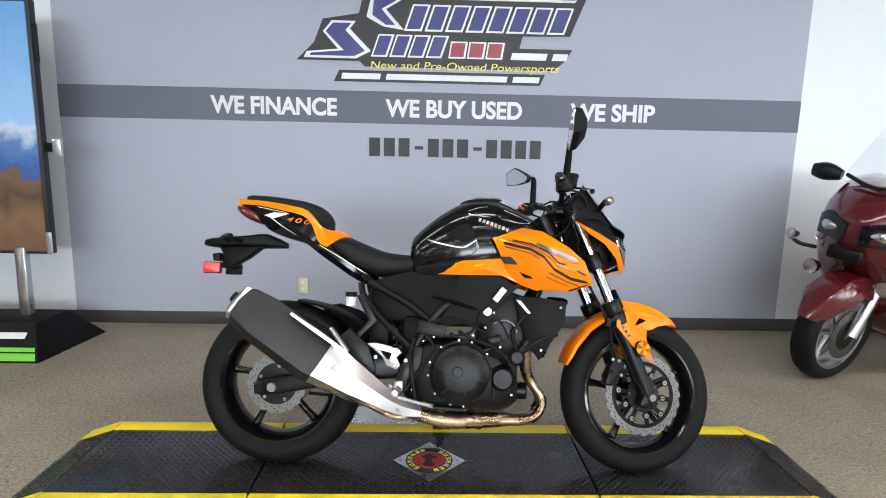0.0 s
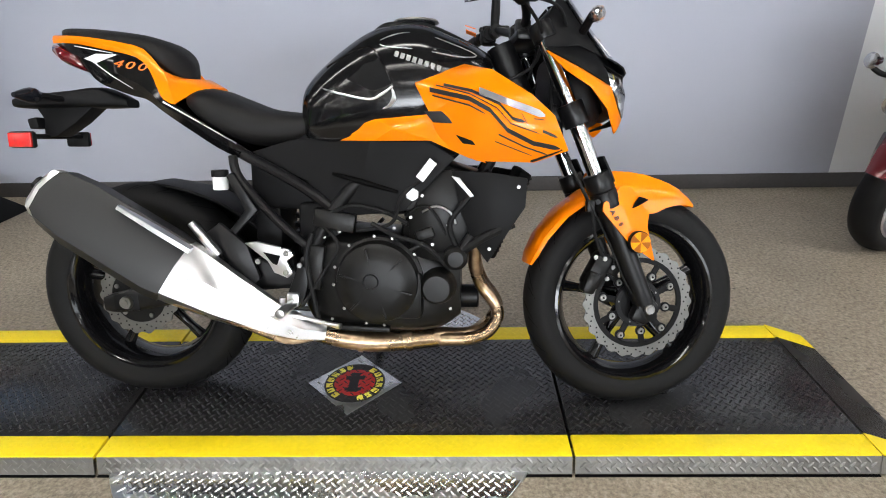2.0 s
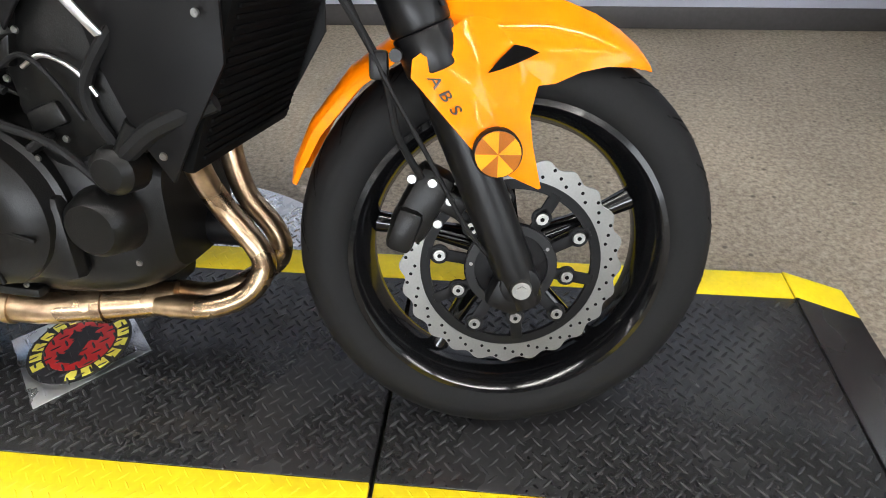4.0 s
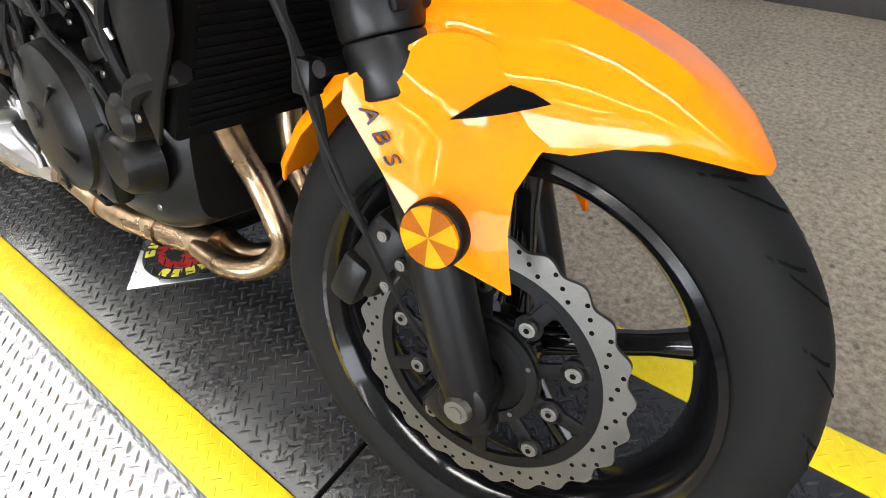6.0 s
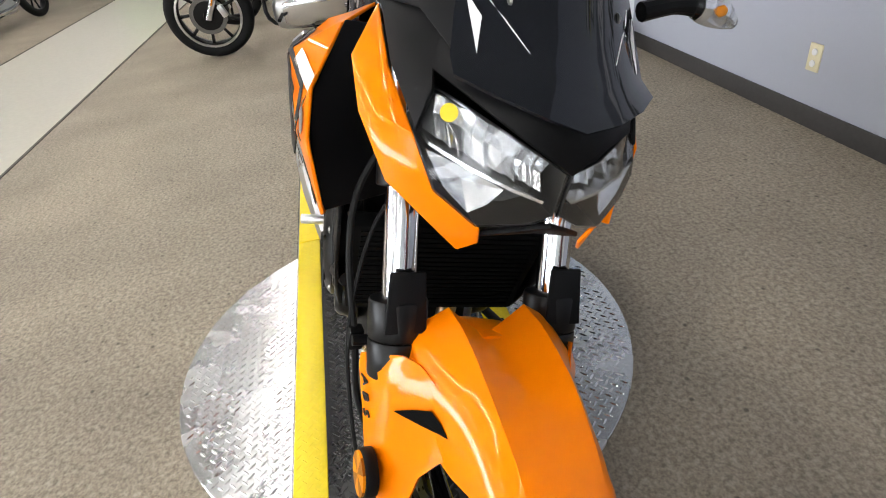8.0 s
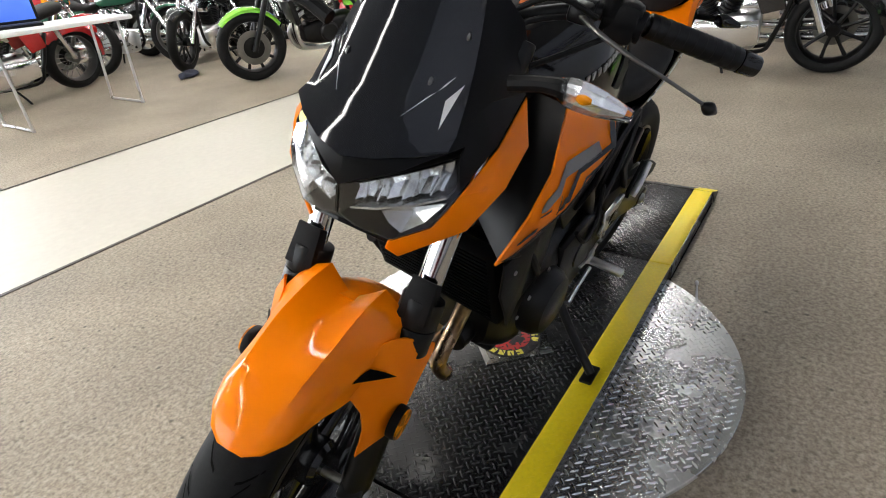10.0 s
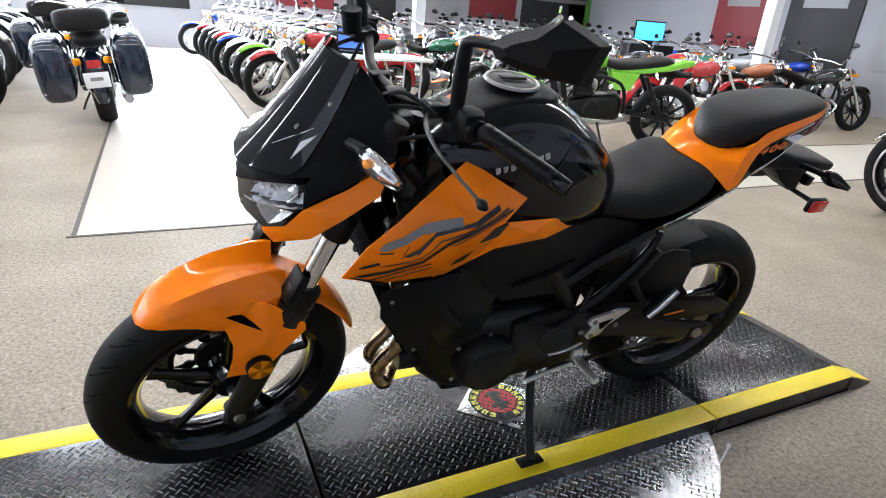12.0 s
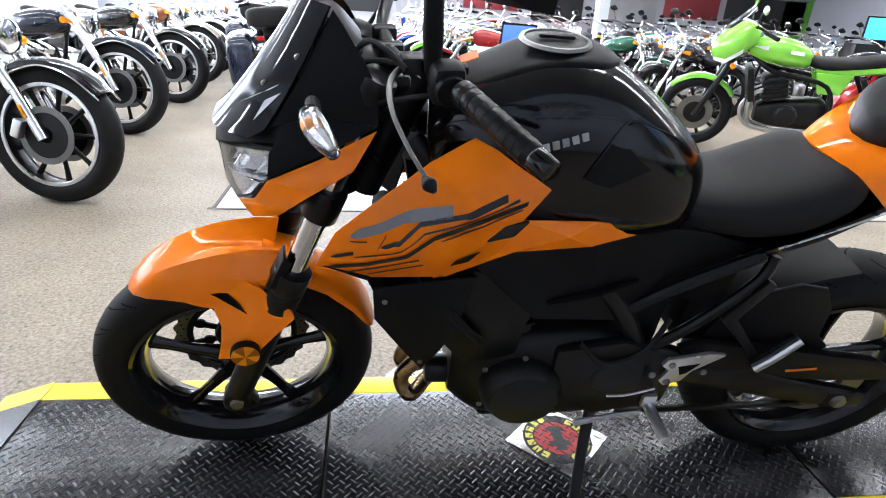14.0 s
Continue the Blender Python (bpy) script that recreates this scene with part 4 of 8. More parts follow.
for s in (-1, 1):
    part("nose_panel", panel([(0.410, s * 0.138, 0.943), (0.500, s * 0.142, 0.898), (0.579, s * 0.131, 0.857), (0.604, s * 0.110, 0.810), (0.634, s * 0.066, 0.784), (0.628, s * 0.060, 0.764), (0.612, s * 0.074, 0.746),
                              (0.566, s * 0.147, 0.800), (0.513, s * 0.170, 0.852), (0.450, s * 0.170, 0.892), (0.540, s * 0.156, 0.860)],
                             [(0, 1, 10, 9), (9, 10, 8), (1, 2, 10), (10, 2, 3, 7), (8, 10, 7), (7, 3, 4, 6), (4, 5, 6)], 0.005, 1, 0.0025), ORANGE, bike, "glossy orange headlight side panel", NOSE, 30)
    out = [(0.112, 0.897), (0.122, 0.877), (0.128, 0.857), (0.119, 0.835), (0.108, 0.812), (0.070, 0.789), (0.030, 0.80), (0.004, 0.812), (0.004, 0.856), (0.030, 0.868), (0.072, 0.885), (0.095, 0.892)]
    cy, cz = 0.066, 0.845
    wider = lambda k, dx: [Vector((lens_x(cy + (y - cy) * k, cz + (z - cz) * k) + dx, s * max(0.0005, cy + (y - cy) * k), cz + (z - cz) * k)) for y, z in out]
    bm = rings(bm_new(), [wider(1.015, -0.012), wider(1.015, 0.0), wider(1.0, 0.001), wider(1.0, -0.004)], caps=False)
    lamp = part("headlight", bm, SATIN, bike, "black headlight rim", NOSE, 25)
    bm = rings(bm_new(), [wider(1.0, -0.004), wider(0.96, -0.045)], caps=False)
    bm.faces.new([bm.verts.new(v) for v in wider(0.96, -0.0452)])
    part("bowl", bm, SATIN, lamp, "dark headlight housing", None, 25)
    # upper bowl: narrow upright flutes; lower bowl: a shallow pyramid
    top_z = lambda y: float(np.interp(y, [0.014, 0.03, 0.072, 0.115], [0.860, 0.867, 0.884, 0.893]))
    low_z = lambda y: float(np.interp(y, [0.012, 0.06, 0.115], [0.827, 0.839, 0.855]))
    for k in range(11):
        y0, y1 = 0.013 + 0.0093 * k, 0.013 + 0.0093 * (k + 1)
        ym = y0 + (y1 - y0) * (0.35 if k % 2 else 0.6)
        d0, dm, d1 = 0.016 + 0.006 * (k % 3), 0.026 + 0.005 * (k % 2), 0.016 + 0.006 * ((k + 1) % 3)
        q = []
        for y, d in ((y0, d0), (ym, dm), (y1, d1)):
            for f in (0.04, 0.5, 0.96):
                z = top_z(y) + (low_z(y) - top_z(y)) * f
                q.append((lens_x(y, z) - d - 0.012 * math.sin(math.pi * f), s * y, z))
        part("reflector_flute", panel(q, [(0, 1, 4, 3), (1, 2, 5, 4), (3, 4, 7, 6), (4, 5, 8, 7)], 0.001, 1, 0), REFLECT, lamp, sharp=8)
    part("bowl_ledge", panel([(lens_x(y, low_z(y)) - dx, s * y, low_z(y) - 0.003) for y in (0.014, 0.045, 0.085, 0.115) for dx in (0.006, 0.036)], [(0, 1, 3, 2), (2, 3, 5, 4), (4, 5, 7, 6)], 0.003, 1, 0), REFLECT, lamp, "bright ledge between the bowls")
    low = [(0.118, 0.846), (0.085, 0.840), (0.052, 0.829), (0.062, 0.81), (0.076, 0.796), (0.10, 0.815)]
    part("low_bowl", panel([(lens_x(y, z) - 0.008, s * y, z) for y, z in low] + [(lens_x(0.08, 0.82) - 0.03, s * 0.08, 0.822)], [(i, (i + 1) % 6, 6) for i in range(6)], 0.001, 1, 0), REFLECT, lamp, "lower reflector bowl", None, 8)
    part("lens", panel([tuple(v) for v in wider(1.045, 0.002)] + [(lens_x(cy, cz) + 0.004, s * cy, cz)], [(i, (i + 1) % 12, 12) for i in range(12)], 0.0025, 1, 0), CLEAR, lamp, "clear headlight lens", None, 40).visible_shadow = False
    if s < 0:
        part("dot_sticker", moved(lathe([(0.0, 0.0012), (0.0085, 0.001), (0.0085, 0.0), (0, 0)], 28), Matrix.Translation((lens_x(0.104, 0.884) + 0.006, -0.104, 0.884)) @ Vector((0.86, -0.42, 0.29)).to_track_quat("Y", "Z").to_matrix().to_4x4()), YELLOW, lamp, "round yellow paper dot on the lens")
    # small turn signal on a stalk
    sig = part("turn_signal", tube([(0.49, s * 0.10, 0.965), (0.49, s * 0.14, 0.978), (0.49, s * 0.172, 0.982)], [0.011, 0.010, 0.013], 10), MATTE, bike, "turn signal on a short black stalk", STEER @ pose(0.012, 0.034 * s, 0.022))
    part("lens", hull_path([((0.493, s * 0.165, 0.982), 0.011, 0.014), ((0.495, s * 0.180, 0.982), 0.016, 0.018), ((0.485, s * 0.212, 0.977), 0.016, 0.016), ((0.470, s * 0.249, 0.970), 0.008, 0.008)], 2.2, 20), CLEAR, sig, "clear turn signal lens").visible_shadow = False
    part("reflector", hull_path([((0.489, s * 0.168, 0.982), 0.009, 0.012), ((0.489, s * 0.184, 0.982), 0.011, 0.014), ((0.481, s * 0.212, 0.977), 0.011, 0.012), ((0.472, s * 0.24, 0.972), 0.004, 0.004)], 1.6, 8, 1), REFLECT, sig, "silvered facets inside the lens", None, 4)
    part("bulb", hull_path([((0.502, s * 0.186, 0.982), 0.002, 0.003), ((0.503, s * 0.194, 0.982), 0.004, 0.006), ((0.501, s * 0.203, 0.982), 0.002, 0.003)], 2.2, 12), AMBER, sig, "amber bulb")
chin = part("chin", panel([(0.62, -0.06, 0.775), (0.652, 0, 0.803), (0.62, 0.06, 0.775), (0.57, 0, 0.762), (0.625, 0, 0.782)], [(0, 1, 4), (1, 2, 4), (0, 4, 3), (4, 2, 3)], 0.006), MATTE, bike, xf=NOSE)
part("headlight_shell", hull([(0.44, 0.07, 0.94, 0.80), (0.50, 0.11, 0.925, 0.775), (0.54, 0.11, 0.89, 0.765), (0.57, 0.07, 0.86, 0.77), (0.59, 0.02, 0.84, 0.785)], 3.0, 24), MATTE, bike, xf=NOSE)
mask = part("headlight_mask", panel([(0.410, -0.136, 0.946), (0.505, -0.085, 1.0), (0.585, 0, 0.985), (0.505, 0.085, 1.0), (0.410, 0.136, 0.946), (0.572, 0.117, 0.898), (0.662, 0.0, 0.856), (0.572, -0.117, 0.898), (0.652, 0, 0.905), (0.560, -0.116, 0.914), (0.560, 0.116, 0.914), (0.500, -0.140, 0.901), (0.500, 0.140, 0.901), (0.632, -0.07, 0.892), (0.632, 0.07, 0.892), (0.578, -0.129, 0.861), (0.578, 0.129, 0.861)],
                               [(0, 1, 9, 11), (1, 8, 13, 9), (1, 2, 8), (2, 3, 8), (3, 10, 14, 8), (3, 4, 12, 10), (8, 14, 6), (8, 6, 13), (11, 9, 7), (12, 5, 10), (11, 7, 15), (12, 16, 5)], 0.005), MATTE, bike, "matte black headlight mask", NOSE)


def screen_at(q, t, lift=0.0):
    x, z, w, bow = 0.659 - 0.157 * t - 0.006 * math.sin(math.pi * t), 0.895 + 0.202 * t, 0.108 - 0.044 * t ** 1.5, 0.062 - 0.027 * t
    return Vector((x - bow * q * q + lift, w * q, z + (0.022 if t == 0 else 0) * abs(q) + lift * 0.6))


bm = rings(bm_new(), [[screen_at(q, k / 6) for q in (-1, -0.7, -0.35, 0, 0.35, 0.7, 1)] for k in range(7)], closed_ring=False)
bmesh.ops.recalc_face_normals(bm, faces=bm.faces)
bmesh.ops.solidify(bm, geom=bm.faces[:], thickness=-0.004)
screen = part("windscreen", bm, SMOKE, bike, "small glossy black wind screen", NOSE, 50)
for s in (-1, 1):
    part("screen_fairing", panel([(0.566, 0.102, 0.933), (0.511, 0.087, 1.014), (0.465, 0.064, 1.094), (0.452, 0.082, 1.078), (0.428, 0.112, 1.042), (0.406, 0.124, 0.998), (0.409, 0.137, 0.948), (0.50, 0.119, 0.956)],
                                 [(1, 2, 3, 4), (1, 4, 5, 7), (5, 6, 7), (0, 1, 7)], 0.004, s), MATTE, bike, "matte black fairing behind the wind screen", NOSE, 40)
    for q, t in ((0.6, 0.43), (0.88, 0.66)):
        v = screen_at(s * q, t, 0.001)
        bolt(screen, tuple(v), 0.006, s)
    for tri in (((0.96, 0.42), (0.84, 0.2), (0.82, 0.34)), ((0.86, 0.46), (0.45, 0.25), (0.78, 0.41))):
        part("decal", panel([tuple(screen_at(s * q, t, 0.0045)) for q, t in tri], [(0, 1, 2)], 0.001, 1, 0), WHITE, screen, "white scratch-shaped decal")
dash = part("instrument_panel", hull_path([((0.43, 0, 1.02), 0.062, 0.018), ((0.465, 0, 1.05), 0.068, 0.024), ((0.495, 0, 1.075), 0.055, 0.016)], 3.0, 24), MATTE, bike, "black instrument cluster", NOSE)
part("display", panel([(0.427, -0.05, 1.038), (0.427, 0.05, 1.038), (0.472, 0.055, 1.078), (0.472, -0.055, 1.078)], [(0, 1, 2, 3)], 0.002, 1, 0), SMOKE, dash)

# handlebar, controls, mirrors
bar = part("handlebar", tube([(0.265, -0.36, 1.032), (0.315, -0.26, 1.055), (0.345, -0.17, 1.058), (0.375, -0.08, 1.03), (0.378, 0, 1.025), (0.375, 0.08, 1.03), (0.345, 0.17, 1.058), (0.315, 0.26, 1.055), (0.265, 0.36, 1.032)], 0.011, 12), SATIN, bike, "black tubular handlebar", STEER)
for y in (-0.035, 0.035):
    part("bar_clamp", box((0.377, y, 1.012), (0.04, 0.025, 0.05), 0.006), SATIN, bar)
for s in (-1, 1):
    g0, g1 = Vector((0.321, s * 0.247, 1.057)), Vector((0.262, s * 0.376, 1.036))
    grip = part("grip", cyl(g0, g1, 0.0165, n=20, bevel=0.003), SATIN, bar, "ribbed black rubber grip")
    rib = bm_new()
    for k in range(9):
        p = g0.lerp(g1, 0.08 + 0.1 * k)
        rib = join(rib, cyl(p, p + (g1 - g0).normalized() * 0.008, 0.0171, n=20))
    part("grip_rib", rib, SATIN, bar)
    part("bar_end", cyl(g1, g1 + (g1 - g0).normalized() * 0.03, 0.0165, 0.015, 20, 0.003), GLOSS, bar)
    part("switch_housing", join(box((0.332, s * 0.218, 1.055), (0.045, 0.045, 0.055), 0.012), cyl((0.334, s * 0.19, 1.056), (0.33, s * 0.246, 1.053), 0.021, n=20, bevel=0.003), box((0.313, s * 0.215, 1.072), (0.016, 0.02, 0.012), 0.003)), MATTE, bar, "black switch housing")
    part("lever", tube([(0.375, s * 0.165, 1.058), (0.402, s * 0.20, 1.05), (0.408, s * 0.25, 1.036), (0.399, s * 0.305, 1.02), (0.384, s * 0.352, 1.003), (0.38, s * 0.364, 0.998)], [0.006, 0.0045, 0.0035, 0.003, 0.003, 0.003], 10, 5, 0.8), STEEL if s > 0 else SATIN, bar, "hand lever with ball end")
    part("lever_ball", hull_path([((0.385, s * 0.354, 1.002), 0.003, 0.003), ((0.38, s * 0.364, 0.998), 0.0095, 0.0095), ((0.375, s * 0.374, 0.994), 0.003, 0.003)], 2.0, 12), SATIN, bar)
    part("lever_perch", join(box((0.362, s * 0.165, 1.058), (0.045, 0.03, 0.026), 0.006), cyl((0.345, s * 0.15, 1.056), (0.345, s * 0.18, 1.056), 0.018, n=16)), SATIN, bar)
    if s > 0:
        neck = [(0.347, 0.2, 1.06), (0.35, 0.197, 1.11), (0.352, 0.193, 1.17), (0.353, 0.205, 1.19), (0.348, 0.255, 1.205)]
        pod = [(0.349, 0.255, 1.208), (0.337, 0.282, 1.234), (0.312, 0.358, 1.28), (0.289, 0.418, 1.268), (0.287, 0.402, 1.204), (0.314, 0.326, 1.189), (0.34, 0.27, 1.19)]
    else:
        neck = [(0.35, -0.185, 1.065), (0.352, -0.2, 1.10), (0.348, -0.235, 1.16), (0.34, -0.27, 1.2), (0.332, -0.295, 1.212)]
        pod = [(0.33, -0.275, 1.205), (0.33, -0.29, 1.24), (0.315, -0.37, 1.285), (0.30, -0.43, 1.262), (0.296, -0.42, 1.18), (0.31, -0.34, 1.14), (0.325, -0.29, 1.165)]
    stem = part("mirror", tube(neck, [0.011, 0.0135, 0.012, 0.009, 0.008], 12), MATTE, bike, "black rear view mirror on a stem", STEER)
    pc = sum((Vector(p) for p in pod), Vector()) / 7
    out_ = Vector((0.9, 0.3 * s, 0.1)).normalized()
    bm = bm_new()
    back = [bm.verts.new(p) for p in pod]
    mid = [bm.verts.new(pc + (Vector(p) - pc) * 0.93 + out_ * 0.022) for p in pod]
    tip = [bm.verts.new(pc + (Vector(p) - pc) * 0.42 + out_ * 0.048) for p in pod]
    for a, b in ((back, mid), (mid, tip)):
        for i in range(7):
            bm.faces.new((a[i], a[(i + 1) % 7], b[(i + 1) % 7], b[i]))
    bm.faces.new(tip)
    bm.faces.new(back[::-1])
    part("mirror_pod", bm, MATTE, stem, "faceted black mirror housing", None, 15)
    part("mirror_glass", panel([tuple(pc + (Vector(p) - pc) * 0.92 - out_ * 0.002) for p in pod], [tuple(range(7))], 0.001, 1, 0), MIRROR, stem)
part("brake_reservoir", join(cyl((0.39, -0.15, 1.07), (0.395, -0.152, 1.105), 0.02, n=20, bevel=0.003), cyl((0.395, -0.152, 1.103), (0.396, -0.152, 1.115), 0.022, n=20, bevel=0.002)), MATTE, bike, xf=STEER)
for pts in ([(0.36, 0.16, 1.05), (0.43, 0.10, 1.03), (0.46, 0.07, 0.93), (0.40, 0.06, 0.84)], [(0.37, -0.16, 1.055), (0.45, -0.12, 1.04), (0.48, -0.08, 0.95), (0.44, -0.075, 0.86)], [(0.335, 0.21, 1.035), (0.40, 0.14, 0.99), (0.41, 0.05, 0.93), (0.33, 0.03, 0.88)], [(0.335, -0.21, 1.035), (0.40, -0.13, 0.985), (0.40, -0.06, 0.92), (0.33, -0.04, 0.88)], [(0.38, 0.19, 1.06), (0.42, 0.13, 1.075), (0.44, 0.05, 1.0), (0.41, 0.04, 0.9)]):
    part("control_cable", tube(pts, 0.0042, 8), RUBBER, bike, xf=STEER)

# tank
TANK = [(-0.192, 0.055, 0.835, 0.735), (-0.178, 0.096, 0.885, 0.71), (-0.105, 0.128, 0.952, 0.705), (-0.02, 0.146, 1.008, 0.705), (0.05, 0.154, 1.03, 0.71), (0.13, 0.154, 1.03, 0.72), (0.20, 0.138, 1.004, 0.74), (0.265, 0.115, 0.975, 0.78), (0.305, 0.085, 0.944, 0.82)]


def tank_y(x, z, lift=0.0):
    """Half width of the tank at x and z."""
    xs = [r[0] for r in TANK]
    w, t, b = (float(np.interp(x, xs, [r[k] for r in TANK])) for k in (1, 2, 3))
    q = min(0.995, abs((z - (t + b) / 2) / ((t - b) / 2)))
    return w * (1 - q ** 2.9) ** (1 / 2.9) + lift


tank = part("fuel_tank", hull(TANK, 2.9, 40), GLOSS, bike, "gloss black fuel tank with sharp shoulders", None, 60)
part("tank_pad", hull([(0.0, 0.03, 1.026, 0.99), (0.04, 0.07, 1.037, 1.0), (0.13, 0.078, 1.0335, 1.0), (0.22, 0.07, 0.999, 0.96), (0.30, 0.045, 0.955, 0.92)], 3.4, 28), MATTE, tank, "matte black tank top cover")
part("filler_ring", moved(lathe([(0.051, 0.0), (0.052, 0.005), (0.058, 0.005), (0.06, 0.0)], 48, True), pose(0.105, 0, 1.04, 90, 0, 0) @ pose(0, 0, 0, 0, 0, 0)), BOLT, tank, "silver filler cap ring")
part("filler_cap", moved(lathe([(0.0, 0.003), (0.046, 0.004), (0.051, 0.002), (0.051, -0.004)], 40), pose(0.105, 0, 1.04, 90, 0, 0)), SATIN, tank)
part("key_cover", box((0.105, 0, 1.049), (0.06, 0.018, 0.006), 0.002), SATIN, tank)
for s in (-1, 1):
    ring_ = [(-0.112, 0.92), (-0.06, 0.946), (0.002, 0.964), (0.035, 0.925), (0.06, 0.874), (0.035, 0.863), (0.011, 0.857), (-0.05, 0.885)]
    part("knee_scoop", panel([(x, s * tank_y(x, z, 0.0025), z) for x, z in ring_ + [(-0.01, 0.91)]], [(i, (i + 1) % 8, 8) for i in range(8)], 0.001, 1, 0), MATTE, tank, "matte black knee recess")
    part("scoop_edge", tube([(x, s * tank_y(x, z, 0.002), z) for x, z in ring_[:5]], 0.0022, 6), GLOSS, tank)
    # Bright tubes stand for reflections on the right side of the gloss tank.
    if s < 0:
        part("edge_line", tube([(x, s * tank_y(x, z, 0.001), z) for x, z in ((-0.135, 0.872), (-0.1, 0.86), (-0.062, 0.85), (0.003, 0.838), (0.035, 0.85), (0.062, 0.868))], [0.001, 0.0025, 0.003, 0.003, 0.004, 0.002], 6), BRUSHED, tank, "reflection line drawn below the knee recess")
        part("edge_line", tube([(x, s * tank_y(x, z, 0.001), z) for x, z in ((0.06, 0.862), (0.064, 0.84), (0.052, 0.822), (0.036, 0.815))], [0.002, 0.006, 0.004, 0.001], 6), BRUSHED, tank)
    # Silver loop drawn for the strip lights mirrored on the shoulder.
    if s < 0:
        part("tank_glint", tube([(x, s * tank_y(x, z, 0.001), z) for x, z in ((0.03, 0.978), (0.06, 0.99), (0.103, 0.996), (0.17, 0.982), (0.25, 0.952), (0.262, 0.94), (0.22, 0.938), (0.17, 0.946), (0.1, 0.956), (0.045, 0.962), (0.03, 0.968))], 0.0016, 6, 3), BRUSHED, tank, "lamp reflection drawn round the tank shoulder")
    # maker's mark as plain bars
    for i in range(8):
        x, z = 0.072 + 0.0145 * i, 0.943 - 0.0048 * i
        part("bar", box((x, s * tank_y(x, z, 0.001), z), (0.0105, 0.003, 0.0135), 0.0006, pose(0, 0, 0, 0, 18, 0)), LIGHTPRINT, tank, "silver bar on the tank")
    part("tank_mark", panel([(0.235, s * 0.03, 1.027), (0.262, s * 0.034, 1.017), (0.262, s * 0.056, 1.012), (0.235, s * 0.052, 1.022)], [(0, 1, 2, 3)], 0.002, 1, 0), ORANGEPRINT, tank, "small orange mark")

part("knee_panel", hull([(-0.25, 0.07, 0.78, 0.70), (-0.18, 0.09, 0.81, 0.70), (-0.12, 0.094, 0.825, 0.70), (-0.05, 0.12, 0.83, 0.70), (0.1, 0.152, 0.84, 0.69), (0.2, 0.156, 0.87, 0.70), (0.3, 0.118, 0.88, 0.72)], 4.5, 28), MATTE, bike, "matte black body below the tank")
# shrouds and lower wings
def on_panel(P, faces, x, z, lift=0.0):
    """The depth y of a faceted panel at x and z."""
    tris = [(f[0], f[i], f[i + 1]) for f in faces for i in range(1, len(f) - 1)]
    best = None
    for f in tris:
        p, q, r = (P[i] for i in f)
        det = (q[0] - p[0]) * (r[2] - p[2]) - (r[0] - p[0]) * (q[2] - p[2])
        if abs(det) < 1e-9:
            continue
        u = ((x - p[0]) * (r[2] - p[2]) - (r[0] - p[0]) * (z - p[2])) / det
        v = ((q[0] - p[0]) * (z - p[2]) - (x - p[0]) * (q[2] - p[2])) / det
        out = max(-u, -v, u + v - 1)
        if best is None or out < best[0]:
            best = (out, p[1] + u * (q[1] - p[1]) + v * (r[1] - p[1]))
    return best[1] + lift


SHROUD = [(0.118, 0.190, 0.872), (0.178, 0.150, 0.898), (0.230, 0.118, 0.924), (0.304, 0.170, 0.903), (0.396, 0.207, 0.842), (0.449, 0.210, 0.793), (0.486, 0.190, 0.712),
          (0.406, 0.182, 0.683), (0.267, 0.180, 0.687), (0.205, 0.178, 0.718), (0.168, 0.172, 0.750), (0.153, 0.180, 0.802), (0.246, 0.240, 0.848), (0.362, 0.226, 0.772), (0.292, 0.208, 0.737)]
SHROUD_FACES = [(0, 1, 12, 11), (1, 2, 12), (2, 3, 12), (3, 4, 13, 12), (4, 5, 13), (5, 6, 13), (6, 7, 14, 13), (7, 8, 14), (8, 9, 14), (9, 10, 14), (10, 11, 12, 14), (12, 13, 14)]
STRIPES = (([(0.189, 0.866), (0.255, 0.849), (0.319, 0.821), (0.35, 0.787), (0.378, 0.779)], 0.0034), ([(0.156, 0.855), (0.249, 0.832), (0.297, 0.806), (0.338, 0.761), (0.4, 0.730), (0.464, 0.717)], 0.0052),
           ([(0.171, 0.864), (0.25, 0.842), (0.312, 0.811), (0.346, 0.775), (0.419, 0.750)], 0.0013), ([(0.162, 0.842), (0.25, 0.817), (0.286, 0.798)], 0.0016), ([(0.318, 0.751), (0.38, 0.722), (0.44, 0.701)], 0.0018),
           ([(0.421, 0.758), (0.457, 0.743)], 0.0034), ([(0.37, 0.799), (0.384, 0.773)], 0.0014), ([(0.399, 0.786), (0.426, 0.783)], 0.0011), ([(0.31, 0.735), (0.40, 0.700)], 0.0012))
